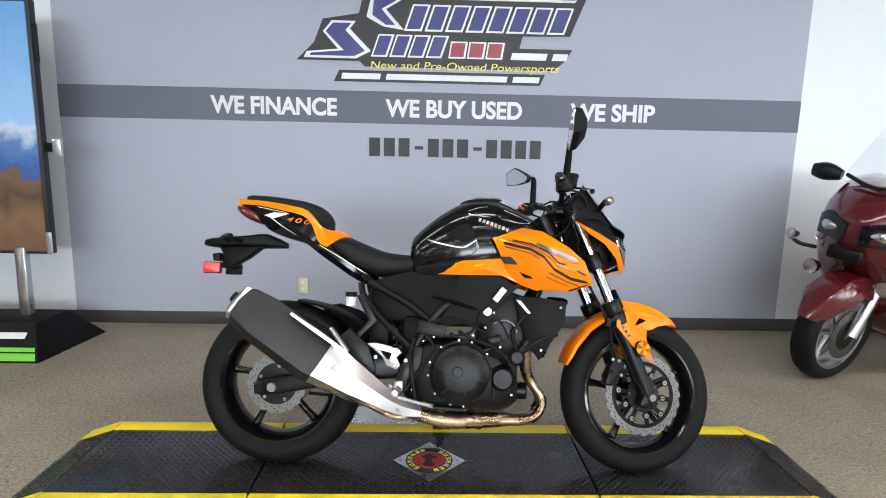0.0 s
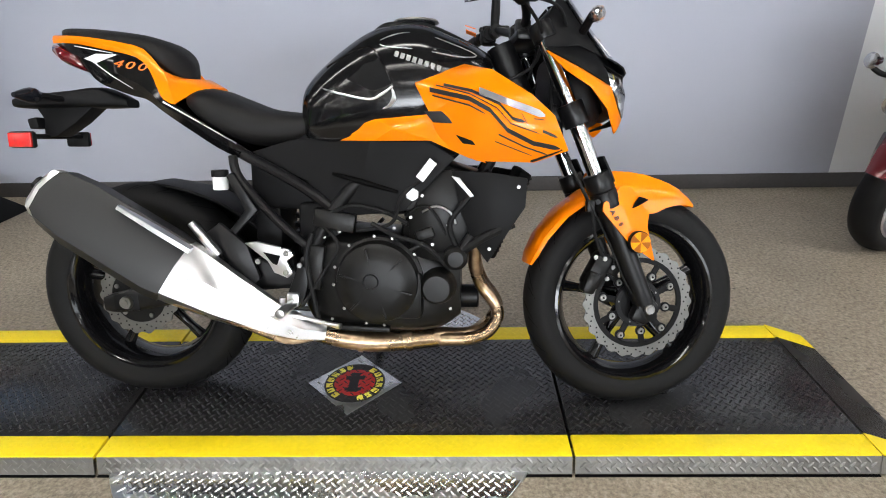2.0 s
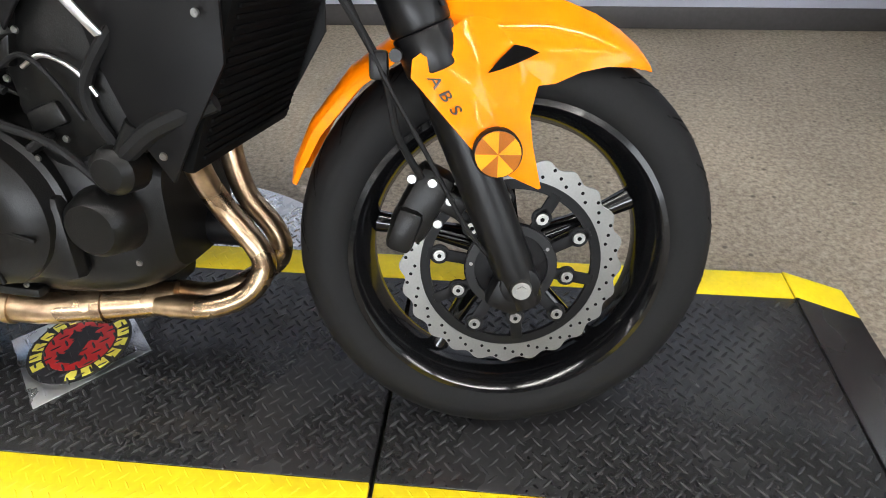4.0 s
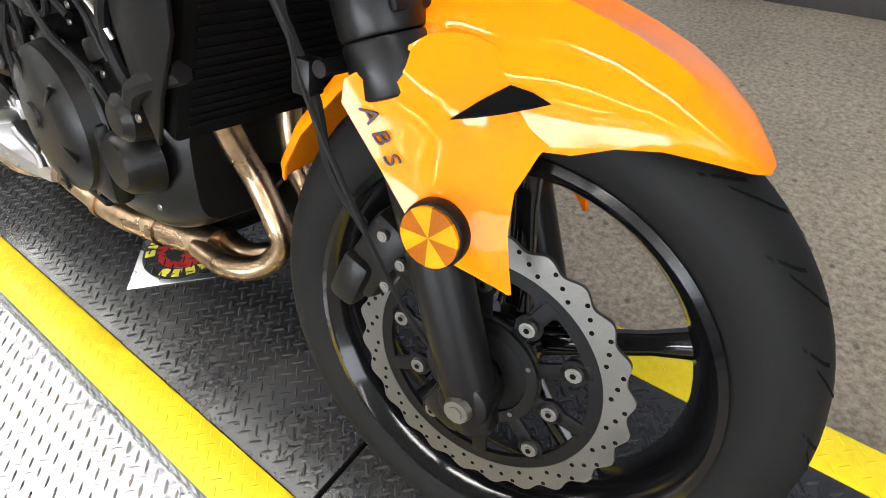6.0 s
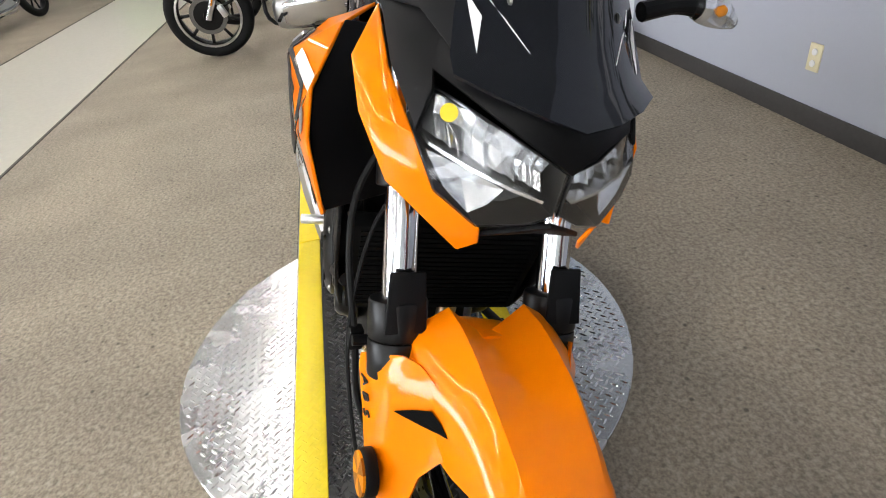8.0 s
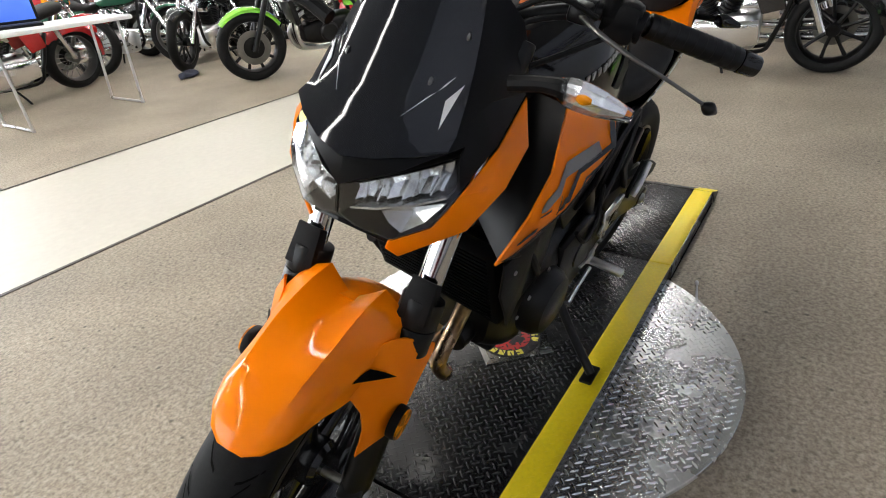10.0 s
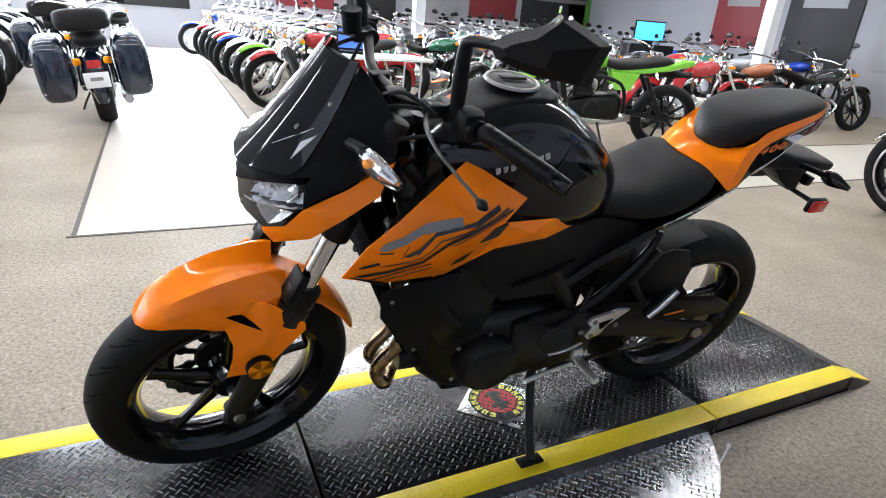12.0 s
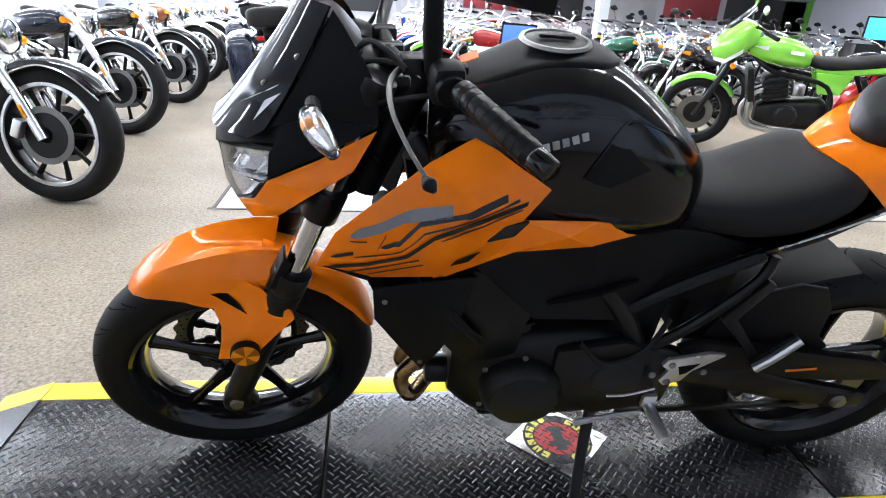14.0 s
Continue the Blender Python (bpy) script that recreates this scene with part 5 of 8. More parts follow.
for s in (-1, 1):
    P = SHROUD
    shroud = part("tank_shroud", panel(P, SHROUD_FACES, 0.005, s), ORANGE, bike, "glossy orange tank shroud with black stripes", None, 38)

    def band(line, w, lift=0.0032):
        pts = []
        for (xa, za), (xb, zb) in zip(line, line[1:]):
            pts += [(xa + (xb - xa) * k / 10, za + (zb - za) * k / 10) for k in range(10)]
        pts.append(line[-1])
        n = len(pts)
        ww = [w * min(1, (n - 1 - i) / 3 + 0.25) for i in range(n)]
        vs = [(x, on_panel(P, SHROUD_FACES, x, z + e * h, lift), z + e * h) for (x, z), h in zip(pts, ww) for e in (1, -1)]
        return panel(vs, [(2 * i, 2 * i + 2, 2 * i + 3, 2 * i + 1) for i in range(n - 1)], 0.0008, s, 0)
    for line, w in STRIPES:
        part("stripe", band(line, w), BLACKPRINT, shroud, "black zigzag stripe decal")
    part("stripe", band([(0.272, 0.850), (0.319, 0.833), (0.37, 0.814), (0.425, 0.793)], 0.0085), GREYPRINT if s > 0 else BRUSHED, shroud, "grey stripe decal")
    part("insert", panel([(x, y, z) for x, y, z in ((0.14, 0.182, 0.806), (0.192, 0.199, 0.806), (0.208, 0.201, 0.777), (0.162, 0.187, 0.78))], [(0, 1, 2, 3)], 0.006, s, 0.001), CHARCOAL, shroud, "dark grey insert between shroud and wing")
    part("vent", panel([(x, on_panel(P, SHROUD_FACES, x, z, 0.003), z) for x, z in ((0.216, 0.751), (0.256, 0.736), (0.264, 0.726), (0.234, 0.730))], [(0, 1, 2, 3)], 0.001, s, 0), MATTE, shroud, "black slot in the shroud")
    wing = part("side_wing", panel([(-0.118, 0.099, 0.749), (0.013, 0.150, 0.790), (0.146, 0.168, 0.800), (0.190, 0.178, 0.789), (0.231, 0.186, 0.757), (0.290, 0.180, 0.682), (0.246, 0.177, 0.695), (0.153, 0.172, 0.737), (0.012, 0.150, 0.737), (-0.116, 0.097, 0.738), (0.062, 0.168, 0.768)],
                                   [(0, 1, 10, 9), (1, 2, 10), (2, 3, 7, 10), (3, 4, 6, 7), (4, 5, 6), (10, 7, 8), (9, 10, 8)], 0.005, s), ORANGE, bike, "slim orange side wing below the tank", None, 12)
    part("side_panel", panel([(-0.36, 0.09, 0.700), (-0.22, 0.096, 0.740), (-0.115, 0.096, 0.748), (0.0, 0.142, 0.738), (0.15, 0.158, 0.735), (0.215, 0.16, 0.695), (0.14, 0.155, 0.62), (0.085, 0.15, 0.562), (-0.115, 0.125, 0.54), (-0.178, 0.104, 0.636), (-0.02, 0.15, 0.65)],
                             [(0, 1, 9), (1, 2, 10, 9), (2, 3, 10), (3, 4, 10), (4, 5, 6, 10), (6, 7, 10), (7, 8, 10), (8, 9, 10)], 0.006, s), MATTE, bike, "matte black side panel", None, 14)
    part("panel_slot", tube([(-0.10, s * 0.138, 0.655), (-0.02, s * 0.154, 0.635), (0.07, s * 0.157, 0.61)], [0.004, 0.008, 0.004], 8), GROOVE, bike)
    part("inner_cowl", panel([(0.298, 0.164, 0.906), (0.381, 0.202, 0.845), (0.432, 0.204, 0.796), (0.474, 0.189, 0.711), (0.40, 0.192, 0.684), (0.36, 0.08, 0.69), (0.33, 0.075, 0.80), (0.27, 0.07, 0.9)],
                             [(0, 1, 6, 7), (1, 2, 6), (2, 3, 5, 6), (3, 4, 5)], 0.005, s), MATTE, bike, "black inner cowl beside the radiator")

# seats and tail


def skin(rows, th=0.005, side=1, k=2):
    """A smooth shell through rows of corner points; side -1 mirrors it across the middle plane."""
    bm = rings(bm_new(), [smooth_line([Vector((x, side * y, z)) for x, y, z in row], k) for row in rows], closed_ring=False)
    bmesh.ops.recalc_face_normals(bm, faces=bm.faces)
    bmesh.ops.solidify(bm, geom=bm.faces[:], thickness=th)
    return bm


part("rider_seat", hull([(-0.505, 0.06, 0.852, 0.836), (-0.478, 0.112, 0.866, 0.81), (-0.436, 0.134, 0.876, 0.772), (-0.37, 0.135, 0.852, 0.735), (-0.29, 0.124, 0.823, 0.722), (-0.2, 0.102, 0.812, 0.732), (-0.15, 0.084, 0.812, 0.755), (-0.125, 0.05, 0.805, 0.77)], 2.7, 28), VINYL, bike, "black vinyl rider seat", None, 60)
pad = part("passenger_seat", hull([(-0.852, 0.02, 1.03, 1.012), (-0.828, 0.054, 1.037, 1.002), (-0.74, 0.08, 1.032, 0.987), (-0.63, 0.096, 1.018, 0.962), (-0.58, 0.098, 1.006, 0.935), (-0.545, 0.088, 0.992, 0.91), (-0.52, 0.062, 0.972, 0.894), (-0.502, 0.02, 0.945, 0.893)], 2.8, 28), VINYL, bike, "black vinyl passenger seat pad", None, 60)
# orange cowl: a hump between the seats and one flank on either side
HUMP = [[(-0.497, 0.137, 0.832), (-0.467, 0.096, 0.862), (-0.438, 0.05, 0.876), (-0.426, 0.0, 0.88)],
        [(-0.512, 0.131, 0.872), (-0.494, 0.098, 0.888), (-0.474, 0.05, 0.899), (-0.466, 0.0, 0.902)],
        [(-0.53, 0.118, 0.91), (-0.515, 0.088, 0.904), (-0.506, 0.05, 0.902), (-0.502, 0.0, 0.902)],
        [(-0.57, 0.107, 0.955), (-0.56, 0.085, 0.925), (-0.55, 0.05, 0.91), (-0.55, 0.0, 0.905)]]
part("tail_cowl", skin([[(x, -y, z) for x, y, z in row] + row[-2::-1] for row in HUMP], 0.006), ORANGE, bike, "glossy orange tail cowl between the seats", None, 50)
FLANK = [[(-0.887, 0.014, 1.022), (-0.82, 0.058, 1.014), (-0.737, 0.082, 1.004), (-0.61, 0.102, 0.98), (-0.57, 0.107, 0.957), (-0.53, 0.118, 0.91), (-0.512, 0.131, 0.872), (-0.498, 0.137, 0.836)],
         [(-0.885, 0.022, 1.012), (-0.805, 0.071, 1.003), (-0.715, 0.097, 0.987), (-0.606, 0.115, 0.963), (-0.568, 0.12, 0.935), (-0.538, 0.13, 0.888), (-0.52, 0.138, 0.857), (-0.499, 0.14, 0.833)],
         [(-0.882, 0.024, 1.0), (-0.79, 0.072, 0.992), (-0.69, 0.1, 0.971), (-0.602, 0.116, 0.95), (-0.565, 0.122, 0.917), (-0.544, 0.131, 0.872), (-0.526, 0.138, 0.842), (-0.5, 0.14, 0.83)]]
TAILSIDE = [[(-0.872, 0.026, 0.999), (-0.79, 0.069, 0.991), (-0.69, 0.097, 0.97), (-0.602, 0.113, 0.949), (-0.565, 0.119, 0.916), (-0.544, 0.128, 0.871), (-0.526, 0.134, 0.841), (-0.496, 0.137, 0.828), (-0.428, 0.136, 0.784), (-0.341, 0.128, 0.728), (-0.296, 0.11, 0.694)],
            [(-0.845, 0.036, 0.982), (-0.79, 0.068, 0.962), (-0.70, 0.1, 0.928), (-0.63, 0.117, 0.897), (-0.59, 0.122, 0.878), (-0.555, 0.128, 0.851), (-0.53, 0.133, 0.826), (-0.485, 0.136, 0.802), (-0.42, 0.134, 0.754), (-0.348, 0.124, 0.712), (-0.305, 0.108, 0.693)],
            [(-0.835, 0.03, 0.97), (-0.775, 0.052, 0.925), (-0.735, 0.07, 0.893), (-0.68, 0.086, 0.871), (-0.62, 0.1, 0.853), (-0.585, 0.104, 0.843), (-0.54, 0.11, 0.81), (-0.468, 0.112, 0.761), (-0.404, 0.11, 0.719), (-0.35, 0.106, 0.693), (-0.315, 0.1, 0.69)],
            [(-0.82, 0.0, 0.965), (-0.765, 0.0, 0.918), (-0.73, 0.0, 0.888), (-0.68, 0.0, 0.866), (-0.62, 0.0, 0.85), (-0.585, 0.0, 0.838), (-0.54, 0.0, 0.805), (-0.468, 0.0, 0.757), (-0.404, 0.0, 0.717), (-0.35, 0.0, 0.695), (-0.315, 0.0, 0.692)]]
for s in (-1, 1):
    part("tail_flank", skin(FLANK, 0.004, s), ORANGE, bike, "glossy orange flank along the passenger seat", None, 40)
    part("tail_side", skin(TAILSIDE, 0.004, s, 3), GLOSS, bike, "gloss black tail side below the orange flank", None, 30)
part("tail_light", hull([(-0.885, 0.028, 0.998, 0.972), (-0.85, 0.052, 0.992, 0.945), (-0.80, 0.06, 0.975, 0.925), (-0.77, 0.04, 0.955, 0.92)], 2.6, 20), surface("dark red tail lens", (0.12, 0.004, 0.008), 0.12, 0, 0.3, 500, 20, coat=0.8), bike, "dark red tail light under the tail")
for s in (-1, 1):
    on_tail = lambda x, z, lift=0.0025: (x, on_grid(TAILSIDE, x, z, lift) or 0.1, z)
    part("tail_decal", panel([on_tail(x, z) for x, z in ((-0.762, 0.952), (-0.72, 0.962), (-0.655, 0.957), (-0.70, 0.944), (-0.722, 0.938))], [(0, 1, 4), (1, 3, 4), (1, 2, 3)], 0.0012, s, 0), WHITE, bike, "white arrow decal on the tail")
    part("tail_decal", panel([on_tail(x, z) for x, z in ((-0.74, 0.946), (-0.722, 0.938), (-0.675, 0.905), (-0.62, 0.872), (-0.68, 0.905))], [(0, 1, 2, 4), (4, 2, 3)], 0.0012, s, 0), WHITE, bike, "white arrow decal on the tail")
    part("edge_line", tube([(x, s * y, z) for x, y, z in (on_tail(-0.79, 0.985), on_tail(-0.73, 0.973), on_tail(-0.668, 0.961))], 0.0014, 6), WHITE, bike, "thin pale line below the orange flank")
    for i in range(3):
        x = -0.668 + i * 0.034
        z = 0.936 - i * 0.005
        y = (on_grid(TAILSIDE, x + 0.015, z, 0.004) or 0.11)
        if s < 0:
            lettering("400"[i], 0.027, ORANGEPRINT, pose(x, -y, z - 0.008, 90, 0, 0) @ pose(0, 0, 0, 0, 0, -10), "number", bike, squeeze=1.75, shear=0.35)
        else:
            lettering("400"[2 - i], 0.027, ORANGEPRINT, pose(x + 0.03, y, z - 0.008, 90, 0, 180) @ pose(0, 0, 0, 0, 0, 10), "number", bike, squeeze=1.75, shear=0.35)
    part("silver_trim", tube([(-0.527, s * 0.139, 0.836), (-0.44, s * 0.141, 0.787), (-0.348, s * 0.132, 0.732)], 0.002, 6), BRUSHED, bike, "thin bright edge below the seat")
bracket = part("plate_bracket", join(hull([(-1.0, 0.05, 0.852, 0.832), (-0.97, 0.07, 0.862, 0.828), (-0.83, 0.06, 0.877, 0.83), (-0.76, 0.045, 0.884, 0.828), (-0.69, 0.03, 0.852, 0.83)], 4.0, 20, 2),
                                     plate([(-0.955, 0.84), (-0.78, 0.835), (-0.84, 0.788), (-0.90, 0.752), (-0.935, 0.75), (-0.93, 0.80)], -0.035, 0.035, 0.006),
                                     plate([(-0.968, 0.80), (-0.94, 0.805), (-0.935, 0.775), (-0.962, 0.772)], -0.05, 0.05, 0.004),
                                     cyl((-0.925, -0.105, 0.752), (-0.925, 0.105, 0.752), 0.007, n=10)), MATTE, bike, "black plastic number plate bracket")
for s in (-1, 1):
    rr_ = part("rear_reflector", box((-0.938, s * 0.108, 0.744), (0.07, 0.016, 0.044), 0.006), MATTE, bracket, "black reflector holder")
    part("lens", box((-0.938, s * 0.118, 0.744), (0.064, 0.008, 0.038), 0.003), REDLENS, rr_, "red side reflector")
    st = part("rear_signal", tube([(-0.85, s * 0.05, 0.85), (-0.86, s * 0.10, 0.855), (-0.865, s * 0.13, 0.855)], 0.009, 8), MATTE, bike, "rear turn signal stalk")
    part("lens", hull_path([((-0.866, s * 0.125, 0.855), 0.012, 0.014), ((-0.868, s * 0.15, 0.855), 0.018, 0.02), ((-0.872, s * 0.2, 0.853), 0.006, 0.006)], 2.2, 16), SMOKE, st)

# frame, swingarm, suspension
part("frame_spine", join(*[tube([(0.33, s * 0.05, 0.88), (0.2, s * 0.12, 0.76), (0.0, s * 0.13, 0.66), (-0.1, s * 0.125, 0.56), (-0.17, s * 0.12, 0.44), (-0.2, s * 0.115, 0.32)], 0.019, 12) for s in (-1, 1)],
                         *[tube([(0.33, s * 0.05, 0.80), (0.3, s * 0.1, 0.68), (0.2, s * 0.12, 0.56)], 0.015, 10) for s in (-1, 1)]), SATIN, bike, "black tubular trellis frame")
for s in (-1, 1):
    part("seat_rail", tube([(-0.10, s * 0.122, 0.56), (-0.2, s * 0.12, 0.63), (-0.34, s * 0.115, 0.705)], 0.014, 10), SATIN, bike)
    part("seat_rail", tube([(-0.17, s * 0.128, 0.46), (-0.25, s * 0.13, 0.53), (-0.35, s * 0.12, 0.64), (-0.37, s * 0.11, 0.70)], 0.012, 10), SATIN, bike)
for s in (-1, 1):
    sw = part("swingarm", hull_path([((-0.22, s * 0.10, 0.395), 0.02, 0.05), ((-0.38, s * 0.115, 0.375), 0.016, 0.042), ((-0.55, s * 0.122, 0.335), 0.015, 0.034), ((-0.70, s * 0.124, 0.306), 0.014, 0.03), ((-0.75, s * 0.124, 0.30), 0.012, 0.02)], 3.5, 16), SATIN, bike, "black steel swingarm")
    bolt(sw, (-0.683, s * 0.138, 0.307), 0.019, s)
    part("axle_plate", box((-0.685, s * 0.128, 0.307), (0.075, 0.022, 0.05), 0.006), MATTE, sw)
part("battery_box", box((-0.2, 0, 0.63), (0.28, 0.17, 0.15), 0.02), MATTE, bike, "matte black battery box under the seat")
part("intake_box", box((-0.15, 0, 0.5), (0.12, 0.2, 0.16), 0.02), MATTE, bike, "matte black box behind the engine")
part("inner_fender", box((-0.30, 0, 0.53), (0.08, 0.15, 0.2), 0.02), MATTE, bike, "black splash guard ahead of the rear wheel")
part("hugger_side", plate([(-0.30, 0.42), (-0.33, 0.52), (-0.39, 0.585), (-0.48, 0.615), (-0.54, 0.605), (-0.575, 0.55), (-0.585, 0.47), (-0.62, 0.44), (-0.60, 0.41), (-0.45, 0.40)], 0.084, 0.094, 0.004), MATTE, bike, "black inner guard beside the rear tyre")
part("sprocket_cover", plate([(-0.26, 0.45), (-0.12, 0.50), (0.02, 0.47), (0.02, 0.33), (-0.10, 0.27), (-0.25, 0.31)], 0.12, 0.15, 0.012), ENGINE, bike, "dark front sprocket cover")
shock = part("shock", cyl((-0.22, 0, 0.42), (-0.2, 0, 0.70), 0.022, n=16), SATIN, bike, "black rear shock")
for k in range(9):
    part("spring_coil", cyl((-0.219 + 0.0018 * k, 0, 0.45 + 0.025 * k), (-0.2185 + 0.0018 * k, 0, 0.46 + 0.025 * k), 0.034, n=16), SATIN, shock)
part("rear_hugger", join(hull_path([((-0.33, 0, 0.50), 0.07, 0.008), ((-0.42, 0, 0.565), 0.078, 0.008), ((-0.52, 0, 0.605), 0.078, 0.008), ((-0.62, 0, 0.625), 0.07, 0.007)], 3.0, 16)), MATTE, bike, "black rear wheel hugger")
chain = part("drive_chain", join(box((-0.43, 0.098, 0.415), (0.5, 0.013, 0.014), 0.003, pose(0, 0, 0, 0, -3, 0)), box((-0.43, 0.098, 0.235), (0.5, 0.013, 0.014), 0.003, pose(0, 0, 0, 0, 4, 0))), ENGINE, bike, "drive chain")
part("chain_guard", plate([(-0.25, 0.46), (-0.3, 0.48), (-0.5, 0.46), (-0.72, 0.43), (-0.78, 0.40), (-0.77, 0.37), (-0.66, 0.365), (-0.5, 0.375), (-0.3, 0.40)], 0.108, 0.13, 0.004), MATTE, bike, "black chain guard")
part("chain_sticker", box((-0.55, 0.132, 0.405), (0.07, 0.002, 0.006), 0, pose(0, 0, 0, 0, 6, 0)), ORANGEPRINT, bike)

# engine
eng = part("engine", hull([(-0.2, 0.09, 0.45, 0.27), (-0.16, 0.125, 0.49, 0.235), (-0.05, 0.14, 0.50, 0.222), (0.08, 0.14, 0.49, 0.218), (0.17, 0.125, 0.47, 0.228), (0.225, 0.09, 0.43, 0.26)], 4.5, 28), ENGINE, bike, "dark cast two-cylinder engine", None, 30)
part("cylinder_block", box((0.17, 0, 0.545), (0.17, 0.24, 0.17), 0.02, pose(0, 0, 0, 0, 18, 0)), ENGINE, eng)
part("cylinder_head", box((0.225, 0, 0.64), (0.17, 0.25, 0.055), 0.018, pose(0, 0, 0, 0, 18, 0)), ENGINE, eng)
part("oil_sump", box((0.05, 0, 0.20), (0.2, 0.16, 0.06), 0.018), ENGINE, eng)
part("crank_boss", moved(lathe([(0.0, -0.165), (0.034, -0.164), (0.042, -0.156), (0.046, -0.14), (0.052, -0.12)], 32), pose(0.165, 0, 0.36)), ENGINE, eng)
part("water_pump", join(moved(lathe([(0.0, -0.172), (0.02, -0.17), (0.03, -0.16), (0.034, -0.13)], 24), pose(0.215, 0, 0.44)), cyl((0.215, -0.15, 0.44), (0.255, -0.15, 0.50), 0.012, n=12)), ENGINE, eng)
for x, z, w, h, r in ((-0.10, 0.535, 0.11, 0.05, 10), (0.085, 0.60, 0.07, 0.07, 18), (0.135, 0.50, 0.05, 0.03, -20), (-0.155, 0.41, 0.04, 0.12, 8), (-0.06, 0.245, 0.2, 0.016, 2), (0.1, 0.46, 0.07, 0.014, -30)):
    part("casting_rib", box((x, -0.135, z), (w, 0.024, h), 0.006, pose(0, 0, 0, 0, r, 0)), ENGINE, eng)
for pts, r in (([(0.10, -0.15, 0.56), (0.14, -0.16, 0.575), (0.165, -0.155, 0.55), (0.19, -0.15, 0.50)], 0.0035), ([(-0.12, -0.14, 0.55), (-0.05, -0.15, 0.575), (0.03, -0.15, 0.56), (0.09, -0.145, 0.53)], 0.0055), ([(0.13, -0.152, 0.56), (0.165, -0.157, 0.575), (0.2, -0.157, 0.56), (0.215, -0.15, 0.53)], 0.003), ([(0.0, -0.155, 0.53), (0.06, -0.16, 0.50), (0.14, -0.155, 0.47), (0.2, -0.15, 0.41)], 0.006), ([(-0.16, -0.14, 0.50), (-0.175, -0.15, 0.44), (-0.165, -0.15, 0.36), (-0.15, -0.145, 0.26)], 0.007)):
    part("engine_hose", tube(pts, r, 8), BRUSHED if r == 0.003 else RUBBER, bike)
part("sensor_plug", join(cyl((0.106, -0.135, 0.604), (0.106, -0.158, 0.604), 0.017, n=6), cyl((0.106, -0.155, 0.604), (0.106, -0.163, 0.604), 0.009, n=12)), BOLT, eng, "silver hexagon plug")
cc = part("clutch_cover", join(moved(lathe([(0.0, -0.19), (0.06, -0.19), (0.088, -0.184), (0.104, -0.172), (0.11, -0.15), (0.118, -0.146), (0.118, -0.12)], 48), pose(0.012, 0, 0.376)),
                               moved(lathe([(0.0, -0.196), (0.018, -0.195), (0.022, -0.186), (0.022, -0.18)], 24), pose(0.0, 0, 0.385)),
                               box((0.085, -0.145, 0.34), (0.09, 0.04, 0.13), 0.018)), ENGINE, eng, "round clutch cover casting")
for i in range(6):
    part("cover_rib", moved(box((0.072, -0.187, 0), (0.05, 0.006, 0.006), 0.002), pose(0.012, 0, 0.376, 0, i * 60 + 15, 0)), ENGINE, cc)
for i in range(12):
    a = radians(i * 30 + 8 + (i * 37 % 11) - 5)
    bolt(eng, (0.012 + 0.12 * math.cos(a), -0.146, 0.376 + 0.12 * math.sin(a)), 0.0045)
part("generator_cover", join(moved(lathe([(0.0, 0.185), (0.05, 0.184), (0.072, 0.178), (0.085, 0.16), (0.09, 0.135), (0.09, 0.12)], 40), pose(0.075, 0, 0.35)), moved(lathe([(0.0, 0.155), (0.045, 0.154), (0.055, 0.14), (0.055, 0.12)], 32), pose(-0.115, 0, 0.395))), ENGINE, eng, "generator cover casting")
for x, z in ((0.16, 0.41), (0.16, 0.30), (0.0, 0.28), (0.0, 0.42), (0.08, 0.445), (0.08, 0.255), (-0.05, 0.44), (-0.17, 0.43), (-0.17, 0.34)):
    bolt(eng, (x, 0.142, z), 0.0065, 1)
for x, z in ((0.155, 0.475), (0.235, 0.475), (0.13, 0.60), (0.245, 0.585), (0.28, 0.655), (0.15, 0.655), (0.195, 0.525), (-0.165, 0.46), (-0.178, 0.39), (-0.165, 0.31), (-0.13, 0.49), (-0.09, 0.505), (0.055, 0.515), (-0.05, 0.545), (0.1, 0.545), (0.2, 0.30), (0.19, 0.37), (0.21, 0.42), (-0.12, 0.265), (0.0, 0.255), (0.07, 0.25), (0.12, 0.262)):
    bolt(eng, (x, -0.146 if z > 0.45 and x > 0.09 else -0.133 if z > 0.28 else -0.125, z), 0.0048)
for k in range(5):
    part("cooling_fin", box((0.155 + 0.008 * k, 0, 0.50 + 0.022 * k), (0.175, 0.252, 0.006), 0.002, pose(0, 0, 0, 0, 18, 0)), ENGINE, eng)
part("label_sticker", box((0.146, -0.2, 0.667), (0.022, 0.003, 0.056), 0.001, pose(0, 0, 0, 0, 38, 0)), WHITE, bike, "small white paper label")
part("silver_bracket", panel([(0.205, -0.176, 0.652), (0.225, -0.176, 0.648), (0.262, -0.176, 0.602), (0.252, -0.176, 0.598)], [(0, 1, 2, 3)], 0.004), BRUSHED, bike)
part("oil_filter", moved(lathe([(0.0, 0.05), (0.03, 0.05), (0.034, 0.046), (0.034, -0.03)], 28), pose(0.225, 0.03, 0.29, 0, 0, -90)), SATIN, bike, "black oil filter")
part("throttle_body", join(box((0.03, 0, 0.60), (0.16, 0.2, 0.11), 0.02), cyl((-0.03, -0.12, 0.585), (-0.03, 0.12, 0.585), 0.03, n=16)), MATTE, bike)
rad = part("radiator", box((0.345, 0, 0.55), (0.032, 0.30, 0.235), 0.008, pose(0, 0, 0, 0, 23, 0)), GROOVE, bike, "black radiator behind the front wheel")
